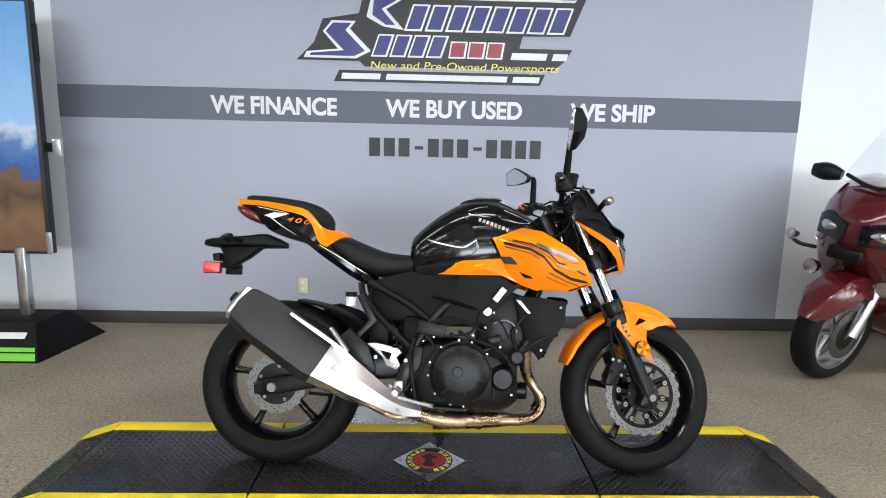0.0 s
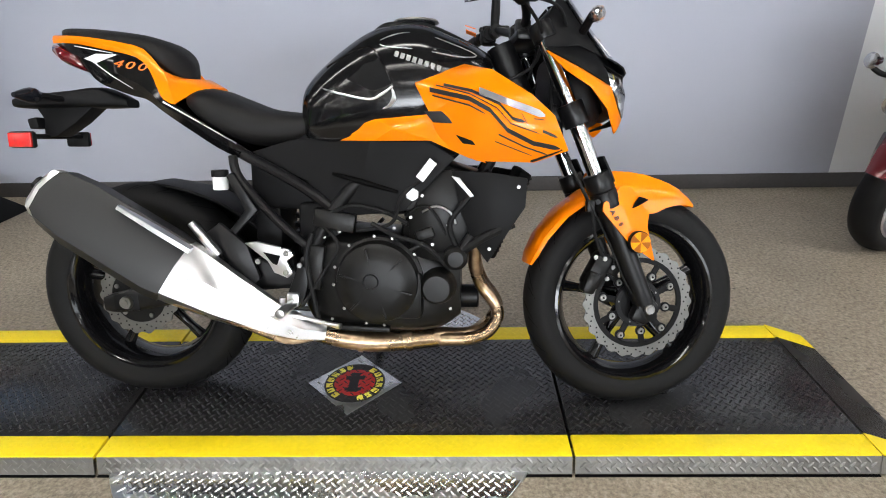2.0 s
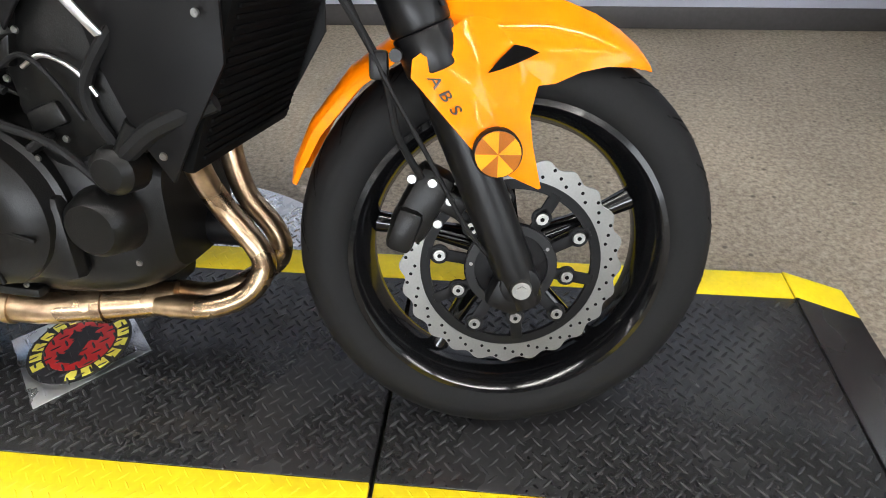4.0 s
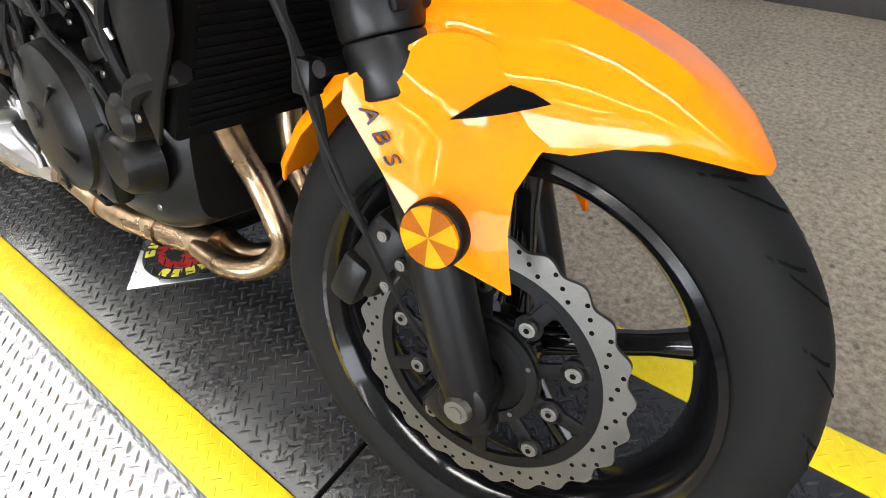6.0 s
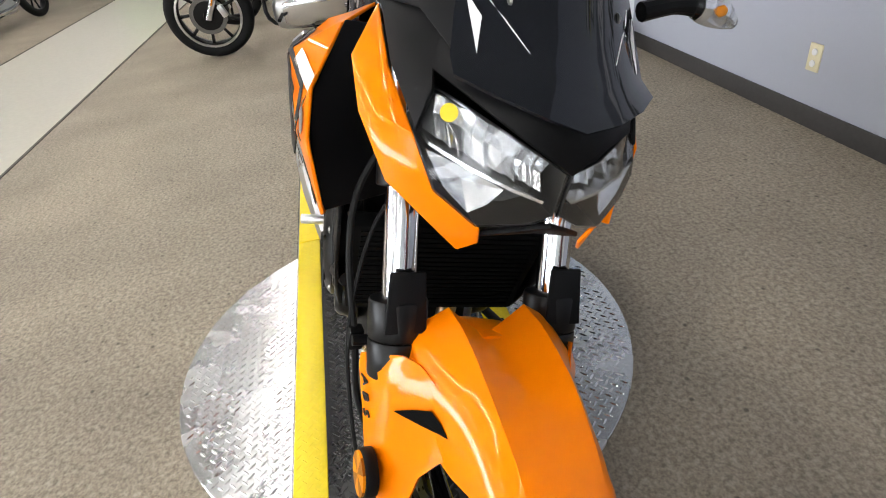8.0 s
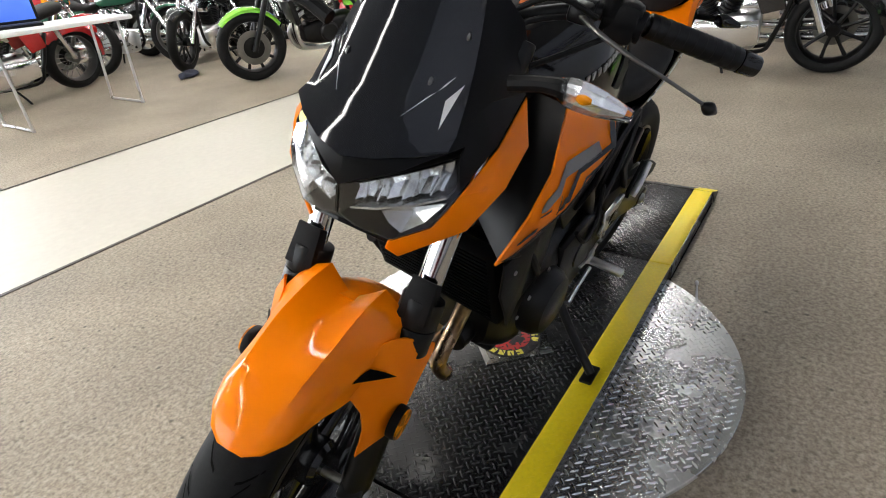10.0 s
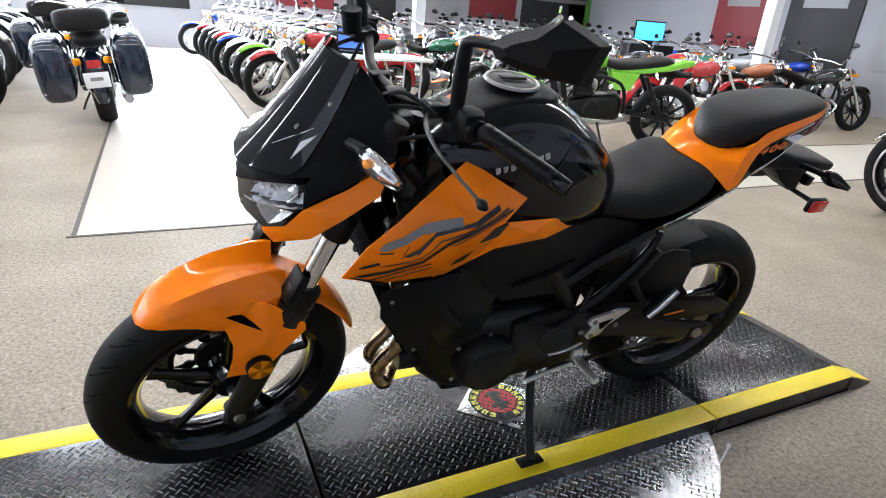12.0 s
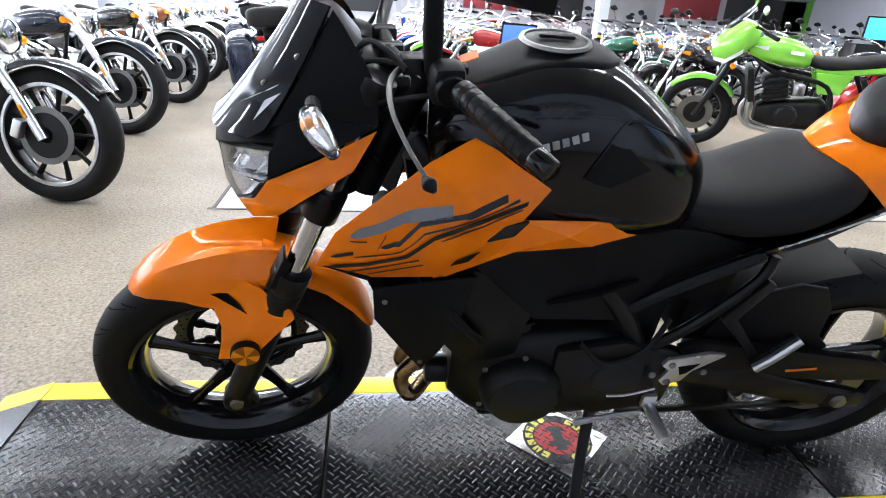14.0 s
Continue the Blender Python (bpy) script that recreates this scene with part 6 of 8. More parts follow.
for s in (-1, 1):
    part("radiator_cover", panel([(0.205, 0.15, 0.663), (0.30, 0.166, 0.66), (0.392, 0.168, 0.645), (0.388, 0.17, 0.574), (0.34, 0.168, 0.50), (0.295, 0.16, 0.43), (0.256, 0.156, 0.486), (0.225, 0.152, 0.57), (0.31, 0.172, 0.58)],
                                 [(0, 1, 8, 7), (1, 2, 3, 8), (3, 4, 8), (4, 5, 6, 8), (6, 7, 8)], 0.006, s), MATTE, bike, "matte black radiator side cover")
    bolt(rad, (0.37, s * 0.178, 0.625), 0.005, s)
    bolt(rad, (0.30, s * 0.176, 0.47), 0.005, s)
    part("engine_side", panel([(0.085, 0.132, 0.59), (0.122, 0.136, 0.655), (0.21, 0.138, 0.665), (0.262, 0.138, 0.49), (0.205, 0.134, 0.42), (0.10, 0.13, 0.44), (0.16, 0.142, 0.55)], [(0, 1, 6), (1, 2, 6), (2, 3, 6), (3, 4, 6), (4, 5, 6), (5, 0, 6)], 0.006, s), ENGINE, eng, "dark casting beside the cylinders")
for k in range(17):
    z = 0.457 + 0.0115 * k
    part("radiator_fin", box((0.363 + (z - 0.55) * 0.424, 0, z), (0.006, 0.27, 0.005), 0.001), GROOVE, rad)
for pts, r in (([(0.30, -0.12, 0.66), (0.25, -0.155, 0.60), (0.2, -0.15, 0.53), (0.22, -0.14, 0.46)], 0.008), ([(0.36, -0.15, 0.53), (0.29, -0.165, 0.50), (0.23, -0.15, 0.46), (0.17, -0.14, 0.44)], 0.012), ([(0.13, -0.15, 0.64), (0.08, -0.16, 0.60), (0.05, -0.155, 0.53), (-0.04, -0.15, 0.51)], 0.005), ([(-0.13, -0.14, 0.52), (-0.09, -0.15, 0.47), (-0.13, -0.15, 0.40), (-0.19, -0.15, 0.31)], 0.005), ([(0.3, 0.13, 0.66), (0.24, 0.155, 0.57), (0.18, 0.15, 0.50)], 0.009), ([(-0.02, 0.15, 0.50), (-0.08, 0.16, 0.45), (-0.16, 0.15, 0.48), (-0.2, 0.13, 0.55)], 0.006)):
    part("hose", tube(pts, r, 8), RUBBER, bike)

# exhaust
ex = part("exhaust", join(*[tube([(0.245, y0, 0.53), (0.262, y0 + d1, 0.46), (0.264, y0 + d1 * 2, 0.40), (0.282, y0 + d1 * 3, 0.34), (0.318, y0 + d1 * 3, 0.29), (0.328, y0 + d1 * 3, 0.25), (0.302, y0 + d1 * 2, 0.211), (0.25, y1, 0.197), (0.17, y1, 0.194)], 0.0185, 14) for y0, d1, y1 in ((-0.085, 0.018, -0.075), (0.055, -0.006, -0.03))],
                          tube([(0.19, -0.055, 0.196), (0.10, -0.08, 0.195), (0.0, -0.108, 0.197), (-0.08, -0.12, 0.205), (-0.17, -0.135, 0.23), (-0.21, -0.14, 0.245)], [0.026, 0.029, 0.03, 0.026, 0.024, 0.024], 16)), BRONZE, bike, "heat tinted exhaust headers and collector")
for ca, cb in (((0.075, -0.086, 0.195), (0.09, -0.083, 0.195)), ((-0.05, -0.115, 0.202), (-0.038, -0.113, 0.2))):
    part("pipe_clamp", cyl(ca, cb, 0.033, n=20), BRONZE, ex)


def prism_path(rows, section, bevel=0.004):
    """A faceted body along straight stretches: rows of centre, half width across, half height; section: corners of the cross-section."""
    pts = [Vector(r[0]) for r in rows]
    loops = []
    for i, (p, w, h) in enumerate(rows):
        d = (pts[min(i + 1, len(pts) - 1)] - pts[max(i - 1, 0)]).normalized()
        a = d.cross(Vector((0, 0, 1))).normalized()
        u = a.cross(d)
        loops.append([Vector(p) + a * w * x + u * h * z for x, z in section])
    bm = rings(bm_new(), loops)
    bmesh.ops.bevel(bm, geom=[e for e in bm.edges if e.calc_face_angle(0) > 0.3], offset=bevel, segments=2, affect="EDGES", profile=0.5, clamp_overlap=True)
    return bm


CAN = [(-0.35, 1.0), (0.5, 0.95), (1.0, 0.4), (1.0, -0.5), (0.5, -1.0), (-0.4, -1.0), (-1.0, -0.62), (-1.0, 0.3)]
part("link_pipe", prism_path([((-0.135, -0.137, 0.232), 0.026, 0.022), ((-0.20, -0.15, 0.245), 0.034, 0.032), ((-0.26, -0.165, 0.273), 0.042, 0.042), ((-0.38, -0.195, 0.347), 0.054, 0.066), ((-0.46, -0.21, 0.40), 0.06, 0.08), ((-0.50, -0.216, 0.424), 0.06, 0.084)], CAN), BRUSHED, ex, "bright cast aluminium exhaust link")
# Gold colour here stands for the floor mirrored in the link's shaded underside.
part("link_floor_tone", tube([(-0.165, -0.165, 0.222), (-0.23, -0.185, 0.222), (-0.33, -0.21, 0.272), (-0.43, -0.235, 0.318), (-0.49, -0.245, 0.338)], [0.006, 0.009, 0.009, 0.009, 0.006], 10), BRONZE, ex, "lower exhaust edge, gold for the mirrored floor")
part("muffler", prism_path([((-0.49, -0.218, 0.418), 0.061, 0.086), ((-0.52, -0.223, 0.438), 0.065, 0.09), ((-0.70, -0.244, 0.565), 0.064, 0.086), ((-0.757, -0.25, 0.606), 0.058, 0.074), ((-0.775, -0.252, 0.618), 0.048, 0.06)], CAN, 0.006), CHARCOAL, ex, "charcoal stubby muffler")
part("end_cap", prism_path([((-0.762, -0.2505, 0.609), 0.05, 0.068), ((-0.782, -0.2525, 0.622), 0.048, 0.062), ((-0.79, -0.2535, 0.628), 0.036, 0.046)], CAN, 0.003), BRUSHED, ex, "brushed silver muffler end cap")
part("outlet", cyl((-0.78, -0.2515, 0.627), (-0.80, -0.253, 0.641), 0.019, n=20), SATIN, ex)
part("heat_shield", prism_path([((-0.425, -0.262, 0.478), 0.015, 0.006), ((-0.50, -0.272, 0.53), 0.015, 0.006), ((-0.585, -0.28, 0.586), 0.008, 0.005)], [(-1, -1), (1, -1), (1, 1), (-1, 1)], 0.0015), BRUSHED, ex, "bright muffler heat shield strip")
part("exhaust_hanger", plate([(-0.44, 0.50), (-0.40, 0.53), (-0.33, 0.47), (-0.30, 0.38), (-0.33, 0.36), (-0.38, 0.42)], -0.155, -0.14, 0.003), SATIN, bike)

# footrests, pedal, stand
for s in (-1, 1):
    fb = part("footrest_bracket", plate([(-0.335, 0.478), (-0.30, 0.482), (-0.215, 0.462), (-0.205, 0.445), (-0.225, 0.43), (-0.21, 0.40), (-0.225, 0.385), (-0.26, 0.40), (-0.275, 0.43)], s * 0.150, s * 0.162, 0.003), BRUSHED if s < 0 else BRUSHED, bike, "silver heel guard plate")
    part("guard_slot", plate([(-0.285, 0.455), (-0.24, 0.445), (-0.25, 0.42), (-0.262, 0.425)], s * 0.1618, s * 0.1628, 0), GROOVE, fb)
    for x, z in ((-0.225, 0.45), (-0.228, 0.4), (-0.30, 0.43), (-0.19, 0.42)):
        bolt(fb, (x, s * 0.162, z), 0.008, s)
    part("footpeg", join(cyl((-0.215, s * 0.15, 0.315), (-0.22, s * 0.25, 0.315), 0.0125, n=14, bevel=0.003), box((-0.215, s * 0.145, 0.325), (0.035, 0.03, 0.04), 0.008)), BRUSHED, bike, "ribbed aluminium footpeg")
    part("peg_hanger", plate([(-0.17, 0.44), (-0.19, 0.44), (-0.235, 0.33), (-0.225, 0.30), (-0.195, 0.30), (-0.175, 0.36)], s * 0.13, s * 0.15, 0.004), SATIN, bike)
    pb = part("passenger_peg", join(plate([(-0.475, 0.525), (-0.46, 0.535), (-0.395, 0.455), (-0.405, 0.43), (-0.425, 0.44)], s * 0.145, s * 0.158, 0.003), plate([(-0.40, 0.46), (-0.30, 0.56), (-0.36, 0.66), (-0.38, 0.65), (-0.335, 0.56), (-0.42, 0.46)], s * 0.125, s * 0.142, 0.004)), SATIN, bike, "passenger footpeg on a bracket")
    part("peg_rubber", tube([(-0.47, s * 0.165, 0.53), (-0.43, s * 0.168, 0.48), (-0.405, s * 0.165, 0.445)], 0.010, 10), BRUSHED, pb)
part("brake_pedal", tube([(-0.235, -0.165, 0.29), (-0.20, -0.17, 0.285), (-0.13, -0.17, 0.268), (-0.085, -0.18, 0.262)], [0.006, 0.007, 0.006, 0.009], 8), BRUSHED, bike, "silver rear brake pedal")
part("master_cylinder", cyl((-0.245, -0.15, 0.33), (-0.25, -0.15, 0.27), 0.009, n=12), BRUSHED, bike)
part("shift_lever", tube([(-0.2, 0.165, 0.30), (-0.12, 0.17, 0.29), (-0.05, 0.175, 0.275)], [0.006, 0.006, 0.008], 8), BRUSHED, bike, "silver gear lever")
part("shift_rod", tube([(-0.21, 0.16, 0.375), (-0.15, 0.165, 0.36), (-0.11, 0.16, 0.35)], 0.004, 6), BRUSHED, bike)
part("brake_fluid_bottle", join(cyl((-0.405, -0.115, 0.612), (-0.405, -0.115, 0.648), 0.02, n=18, bevel=0.003)), WHITE, bike, "translucent white brake fluid bottle")
part("bottle_cap", cyl((-0.405, -0.115, 0.646), (-0.405, -0.115, 0.664), 0.022, n=18, bevel=0.002), MATTE, bike)
foot = BIKE.inverted() @ Vector((-0.045, 0.262, 0.004))
stand = part("side_stand", join(tube([(-0.12, 0.09, 0.27), tuple(Vector((-0.12, 0.09, 0.27)).lerp(foot, 0.5) + Vector((0.006, 0.004, 0))), tuple(foot + Vector((0, 0, 0.012)))], [0.015, 0.0125, 0.0125], 12)), SATIN, bike, "black side stand folded out")
part("stand_foot", moved(box((0, 0, 0.006), (0.075, 0.035, 0.010), 0.004), Matrix.Translation(foot) @ BIKE.to_3x3().inverted().to_4x4()), SATIN, stand)
part("stand_spring", cyl((-0.11, 0.105, 0.26), tuple(Vector((-0.12, 0.11, 0.25)).lerp(foot, 0.4)), 0.006, n=10), BRUSHED, stand)

# ---- other motorcycles of the showroom ----
CHROME2 = surface("bright chrome", (0.82, 0.82, 0.83), 0.14, 1.0, 0.06, 200, 9, spread=0.06)
PAINTS = {n: surface(n + " tank paint", c, 0.2, 0.15, 0.08, 500, 6, coat=1.0, spread=0.05) for n, c in
          (("red", (0.42, 0.012, 0.014)), ("lime", (0.22, 0.62, 0.04)), ("blue", (0.012, 0.05, 0.42)), ("silver", (0.5, 0.52, 0.55)), ("black", (0.01, 0.01, 0.012)),
           ("maroon", (0.1, 0.008, 0.012)), ("dark blue", (0.006, 0.012, 0.03)), ("copper", (0.35, 0.11, 0.04)), ("cream", (0.6, 0.55, 0.45)), ("green", (0.02, 0.13, 0.07)))}


def arc_shell(c, r, w, a0, a1, n=14, th=0.004, drop=0.035):
    """A mudguard: a rounded band about a wheel's centre from angle a0 to a1, degrees."""
    loops = []
    for k in range(n + 1):
        a = radians(a0 + (a1 - a0) * k / n)
        q = min(1.0, 0.45 + 2.2 * min(k, n - k) / n)
        loops.append([Vector((c[0] + (r - drop * e) * math.cos(a), c[1] + w * q * y, c[2] + (r - drop * e) * math.sin(a))) for y, e in ((-1, 1.0), (-0.92, 0.45), (-0.6, 0.08), (0, 0), (0.6, 0.08), (0.92, 0.45), (1, 1.0))])
    bm = rings(bm_new(), loops, closed_ring=False)
    bmesh.ops.recalc_face_normals(bm, faces=bm.faces)
    bmesh.ops.solidify(bm, geom=bm.faces[:], thickness=th)
    return bm


def street_wheel(name, parent, c, r, w, spokes, metal, wire=False, disc_y=None):
    rim = r * 0.74
    wheel = part(name, join(lathe([(rim + 0.004, -w * 0.4), (rim - 0.008, -w * 0.42), (rim - 0.02, -w * 0.2), (rim - 0.02, w * 0.2), (rim - 0.008, w * 0.42), (rim + 0.004, w * 0.4)], 48, True),
                            lathe([(0.0, -0.06), (0.045, -0.06), (0.05, -0.04), (0.05, 0.04), (0.045, 0.06), (0.0, 0.06)], 20)), metal, parent, xf=Matrix.Translation(c))
    part("tyre", lathe(tyre_profile(r, w, rim), 48), RUBBER, wheel, sharp=60)
    for i in range(spokes):
        a = 360 * i / spokes
        if wire:
            part("spoke", tube([(0.04, 0.03 * (1 if i % 2 else -1), 0), (rim - 0.012, 0, 0.03 * (1 if i % 4 < 2 else -1))], 0.0028, 5), CHROME2, wheel, xf=pose(0, 0, 0, 0, a, 0))
        else:
            part("spoke", tube([(0.04, 0, 0), (rim * 0.6, 0, 0.004), (rim - 0.01, 0, 0)], [0.02, 0.012, 0.016], 8, 3), metal, wheel, xf=pose(0, 0, 0, 0, a, 0))
    if disc_y is not None:
        part("brake_disc", lathe([(0.09, disc_y - 0.002), (0.145, disc_y - 0.002), (0.145, disc_y + 0.002), (0.09, disc_y + 0.002)], 40, True), STEEL, wheel)
        part("disc_carrier", lathe([(0.03, disc_y - 0.003), (0.092, disc_y - 0.001), (0.092, disc_y + 0.001), (0.03, disc_y + 0.003)], 24, True), SATIN, wheel)
    return wheel


def cruiser(m, label, paint, fenders=None, wire=True, bags=False, shield=False, big=False, group="showroom motorcycles"):
    """A chromed V-twin cruiser, heading +x from its middle, on the floor."""
    g = group_at("motorcycle", m, label, "motorcycle", group)
    p, f = PAINTS[paint], PAINTS[fenders or paint]
    fr, rr, fw = (0.36, 0.325, 0.13) if big else (0.33, 0.315, 0.10)
    fx, bx_ = 0.82, -0.78
    metal = STEEL if wire else SATIN
    street_wheel("front_wheel", g, (fx, 0, fr), fr, fw, 24 if wire else 9, metal if not big else SATIN, wire, None)
    if big:
        at = Matrix.Translation((fx, 0, fr))
        for s in (-1, 1):
            part("rim_lip", lathe([(fr * 0.745, s * 0.058), (fr * 0.7, s * 0.06), (fr * 0.69, s * 0.052), (fr * 0.745, s * 0.05)], 48, True), BRUSHED, g, "polished rim lip", at)
            part("brake_disc", lathe([(0.118, s * 0.077), (0.15, s * 0.077), (0.15, s * 0.073), (0.118, s * 0.073)], 40, True), STEEL, g, "steel brake disc", at)
            part("disc_carrier", lathe([(0.04, s * 0.08), (0.118, s * 0.076), (0.118, s * 0.072), (0.04, s * 0.07)], 24, True), SATIN, g, "", at)
            part("fork_reflector", box((fx - 0.075, s * 0.13, fr + 0.12), (0.012, 0.012, 0.07), 0.004, pose(0, 0, 0, 0, -28, 0)), AMBER, g, "amber fork reflector")
            part("caliper", box((fx - 0.13, s * 0.1, fr + 0.03), (0.05, 0.05, 0.1), 0.012, pose(0, 0, 0, 0, 20, 0)), BRUSHED, g)
            part("fender_trim", tube([(fx + 0.31, s * 0.085, fr + 0.2), (fx + 0.17, s * 0.1, fr + 0.31), (fx, s * 0.102, fr + 0.35), (fx - 0.2, s * 0.1, fr + 0.28)], 0.005, 6), CHROME2, g)
    street_wheel("rear_wheel", g, (bx_, 0, rr), rr, 0.16, 24 if wire else 9, metal, wire, -0.09)
    part("front_fender", arc_shell((fx, 0, fr), fr + 0.035, 0.085 if not big else 0.1, 38 if big else 45, 155 if big else 145, drop=0.045 if big else 0.035), f, g)
    part("rear_fender", arc_shell((bx_, 0, rr), rr + 0.05, 0.115, 35, 185 if not bags else 195, drop=0.09), f, g)
    tx, tz = fx - 0.36, 0.93
    for s in (-1, 1):
        leg = part("fork_leg", join(cyl((fx + 0.0, s * 0.095, fr - 0.02), (fx - 0.15, s * 0.095, fr + 0.26), 0.028, n=14), cyl((fx - 0.13, s * 0.095, fr + 0.22), (tx, s * 0.1, tz), 0.022 if not big else 0.034, n=14)), CHROME2, g)
        part("turn_signal", tube([(tx + 0.05, s * 0.1, 0.82), (tx + 0.06, s * 0.17, 0.83), (tx + 0.06, s * 0.21, 0.83)], [0.008, 0.02, 0.024], 10), AMBER if not bags else BRUSHED, g)
        part("tank_badge", box((0.2, s * 0.148, 0.8), (0.13, 0.006, 0.025), 0.002), CHROME2, g)
        part("grip", cyl((0.16, s * 0.3, 1.06), (0.06, s * 0.41, 1.04), 0.018, n=12), RUBBER, g)
        mir = part("mirror", tube([(0.2, s * 0.27, 1.07), (0.19, s * 0.33, 1.16), (0.18, s * 0.36, 1.2)], 0.006, 8), CHROME2, g)
        part("mirror_head", hull_path([((0.19, s * 0.3, 1.215), 0.008, 0.015), ((0.185, s * 0.36, 1.22), 0.014, 0.036), ((0.18, s * 0.42, 1.21), 0.008, 0.015)], 2.4, 14), CHROME2 if big else SATIN, mir)
    part("fork_brace", join(box((tx + 0.03, 0, tz - 0.02), (0.07, 0.24, 0.04), 0.012), box((tx + 0.09, 0, tz - 0.16), (0.07, 0.24, 0.04), 0.012)), CHROME2, g)
    hl = part("headlight", moved(lathe([(0.0, -0.12), (0.05, -0.11), (0.085, -0.06), (0.092, 0.0), (0.092, 0.02), (0.084, 0.025)], 28), pose(tx + 0.13, 0, tz - 0.09, 0, 0, -90)), CHROME2, g)
    part("lens", moved(lathe([(0.0, 0.034), (0.05, 0.03), (0.084, 0.02), (0.084, 0.014), (0.0, 0.01)], 28), pose(tx + 0.13, 0, tz - 0.09, 0, 0, -90)), MIRROR, hl)
    part("handlebar", tube([(0.06, -0.41, 1.04), (0.18, -0.3, 1.07), (0.33, -0.12, 1.03), (0.39, 0, 0.98), (0.33, 0.12, 1.03), (0.18, 0.3, 1.07), (0.06, 0.41, 1.04)], 0.0125, 10), CHROME2, g)
    part("fuel_tank", hull([(-0.1, 0.06, 0.8, 0.7), (-0.04, 0.11, 0.84, 0.68), (0.12, 0.15, 0.9, 0.68), (0.28, 0.15, 0.92, 0.7), (0.38, 0.11, 0.9, 0.74), (0.42, 0.05, 0.86, 0.78)], 2.3, 24), p, g)
    part("seat", hull([(-0.78, 0.07, 0.86, 0.8), (-0.7, 0.12, 0.87, 0.76), (-0.5, 0.13, 0.83, 0.72), (-0.38, 0.15, 0.78, 0.66), (-0.2, 0.15, 0.74, 0.64), (-0.08, 0.09, 0.76, 0.68)], 2.5, 22), VINYL, g)
    eng = part("engine", join(hull([(-0.28, 0.08, 0.42, 0.2), (-0.22, 0.13, 0.46, 0.16), (0.05, 0.14, 0.44, 0.15), (0.24, 0.12, 0.42, 0.16), (0.3, 0.06, 0.36, 0.2)], 3.5, 20)), BRUSHED, g, "chromed engine case")
    for t, x in ((24, 0.13), (-24, -0.06)):
        rot = pose(x, 0, 0.52, 0, t, 0)
        fins = [(0.0, -0.11)]
        for k in range(7):
            fins += [(0.056, -0.106 + 0.028 * k), (0.076, -0.104 + 0.028 * k), (0.076, -0.094 + 0.028 * k), (0.056, -0.092 + 0.028 * k)]
        cy_ = part("cylinder", moved(lathe(fins + [(0.0, 0.09)], 18), rot @ pose(0, 0, 0, 90)), SATIN, eng, "finned cylinder")
        part("rocker_cover", moved(box((0, 0, 0.12), (0.15, 0.14, 0.06), 0.02), rot), CHROME2, eng)
    part("air_cleaner", moved(lathe([(0.0, -0.2), (0.07, -0.198), (0.088, -0.18), (0.088, -0.13)], 28), pose(0.05, 0, 0.58)), CHROME2, g)
    part("primary_cover", hull_path([((-0.3, 0.15, 0.33), 0.03, 0.09), ((-0.15, 0.165, 0.32), 0.035, 0.1), ((0.1, 0.165, 0.31), 0.035, 0.11), ((0.2, 0.15, 0.31), 0.03, 0.08)], 3.0, 18), CHROME2, g)
    for k in (0, 1):
        part("exhaust_pipe", tube([(0.2 - 0.26 * k, -0.12, 0.46), (0.27 - 0.3 * k, -0.17, 0.36), (0.12 - 0.22 * k, -0.19, 0.24 + 0.09 * k), (-0.3, -0.2, 0.2 + 0.1 * k), (-0.5, -0.2, 0.2 + 0.1 * k), (-1.0, -0.21, 0.23 + 0.1 * k), (-1.08, -0.21, 0.235 + 0.1 * k)], [0.022, 0.024, 0.024, 0.03, 0.045, 0.045, 0.04], 14), CHROME2, g)
    part("frame_tube", join(tube([(0.42, 0, 0.86), (0.36, 0, 0.5), (0.3, 0.06, 0.22), (-0.28, 0.08, 0.16), (-0.4, 0.08, 0.3), (-0.5, 0.09, 0.62)], 0.018, 8), tube([(0.3, -0.06, 0.22), (-0.28, -0.08, 0.16), (-0.4, -0.08, 0.3), (-0.5, -0.09, 0.62)], 0.018, 8), tube([(0.42, 0, 0.78), (0.0, 0, 0.7), (-0.4, 0, 0.62), (-0.78, 0.1, 0.4)], 0.02, 8)), SATIN, g)
    for s in (-1, 1):
        part("side_cover", plate([(-0.2, 0.68), (-0.42, 0.66), (-0.46, 0.5), (-0.3, 0.46)], s * 0.12, s * 0.145, 0.01), p, g)
        part("rear_shock", join(cyl((-0.72, s * 0.14, 0.34), (-0.58, s * 0.14, 0.66), 0.026, n=12)), CHROME2, g)
        part("footpeg", cyl((0.22, s * 0.12, 0.3), (0.24, s * 0.28, 0.3), 0.015, n=10), RUBBER, g)
    part("tail_light", box((-1.08, 0, 0.56), (0.05, 0.12, 0.08), 0.02), REDLENS, g)
    part("side_stand", tube([(0.0, 0.12, 0.2), (-0.06, 0.19, 0.1), (-0.1, 0.24, 0.008)], 0.011, 8), SATIN, g)
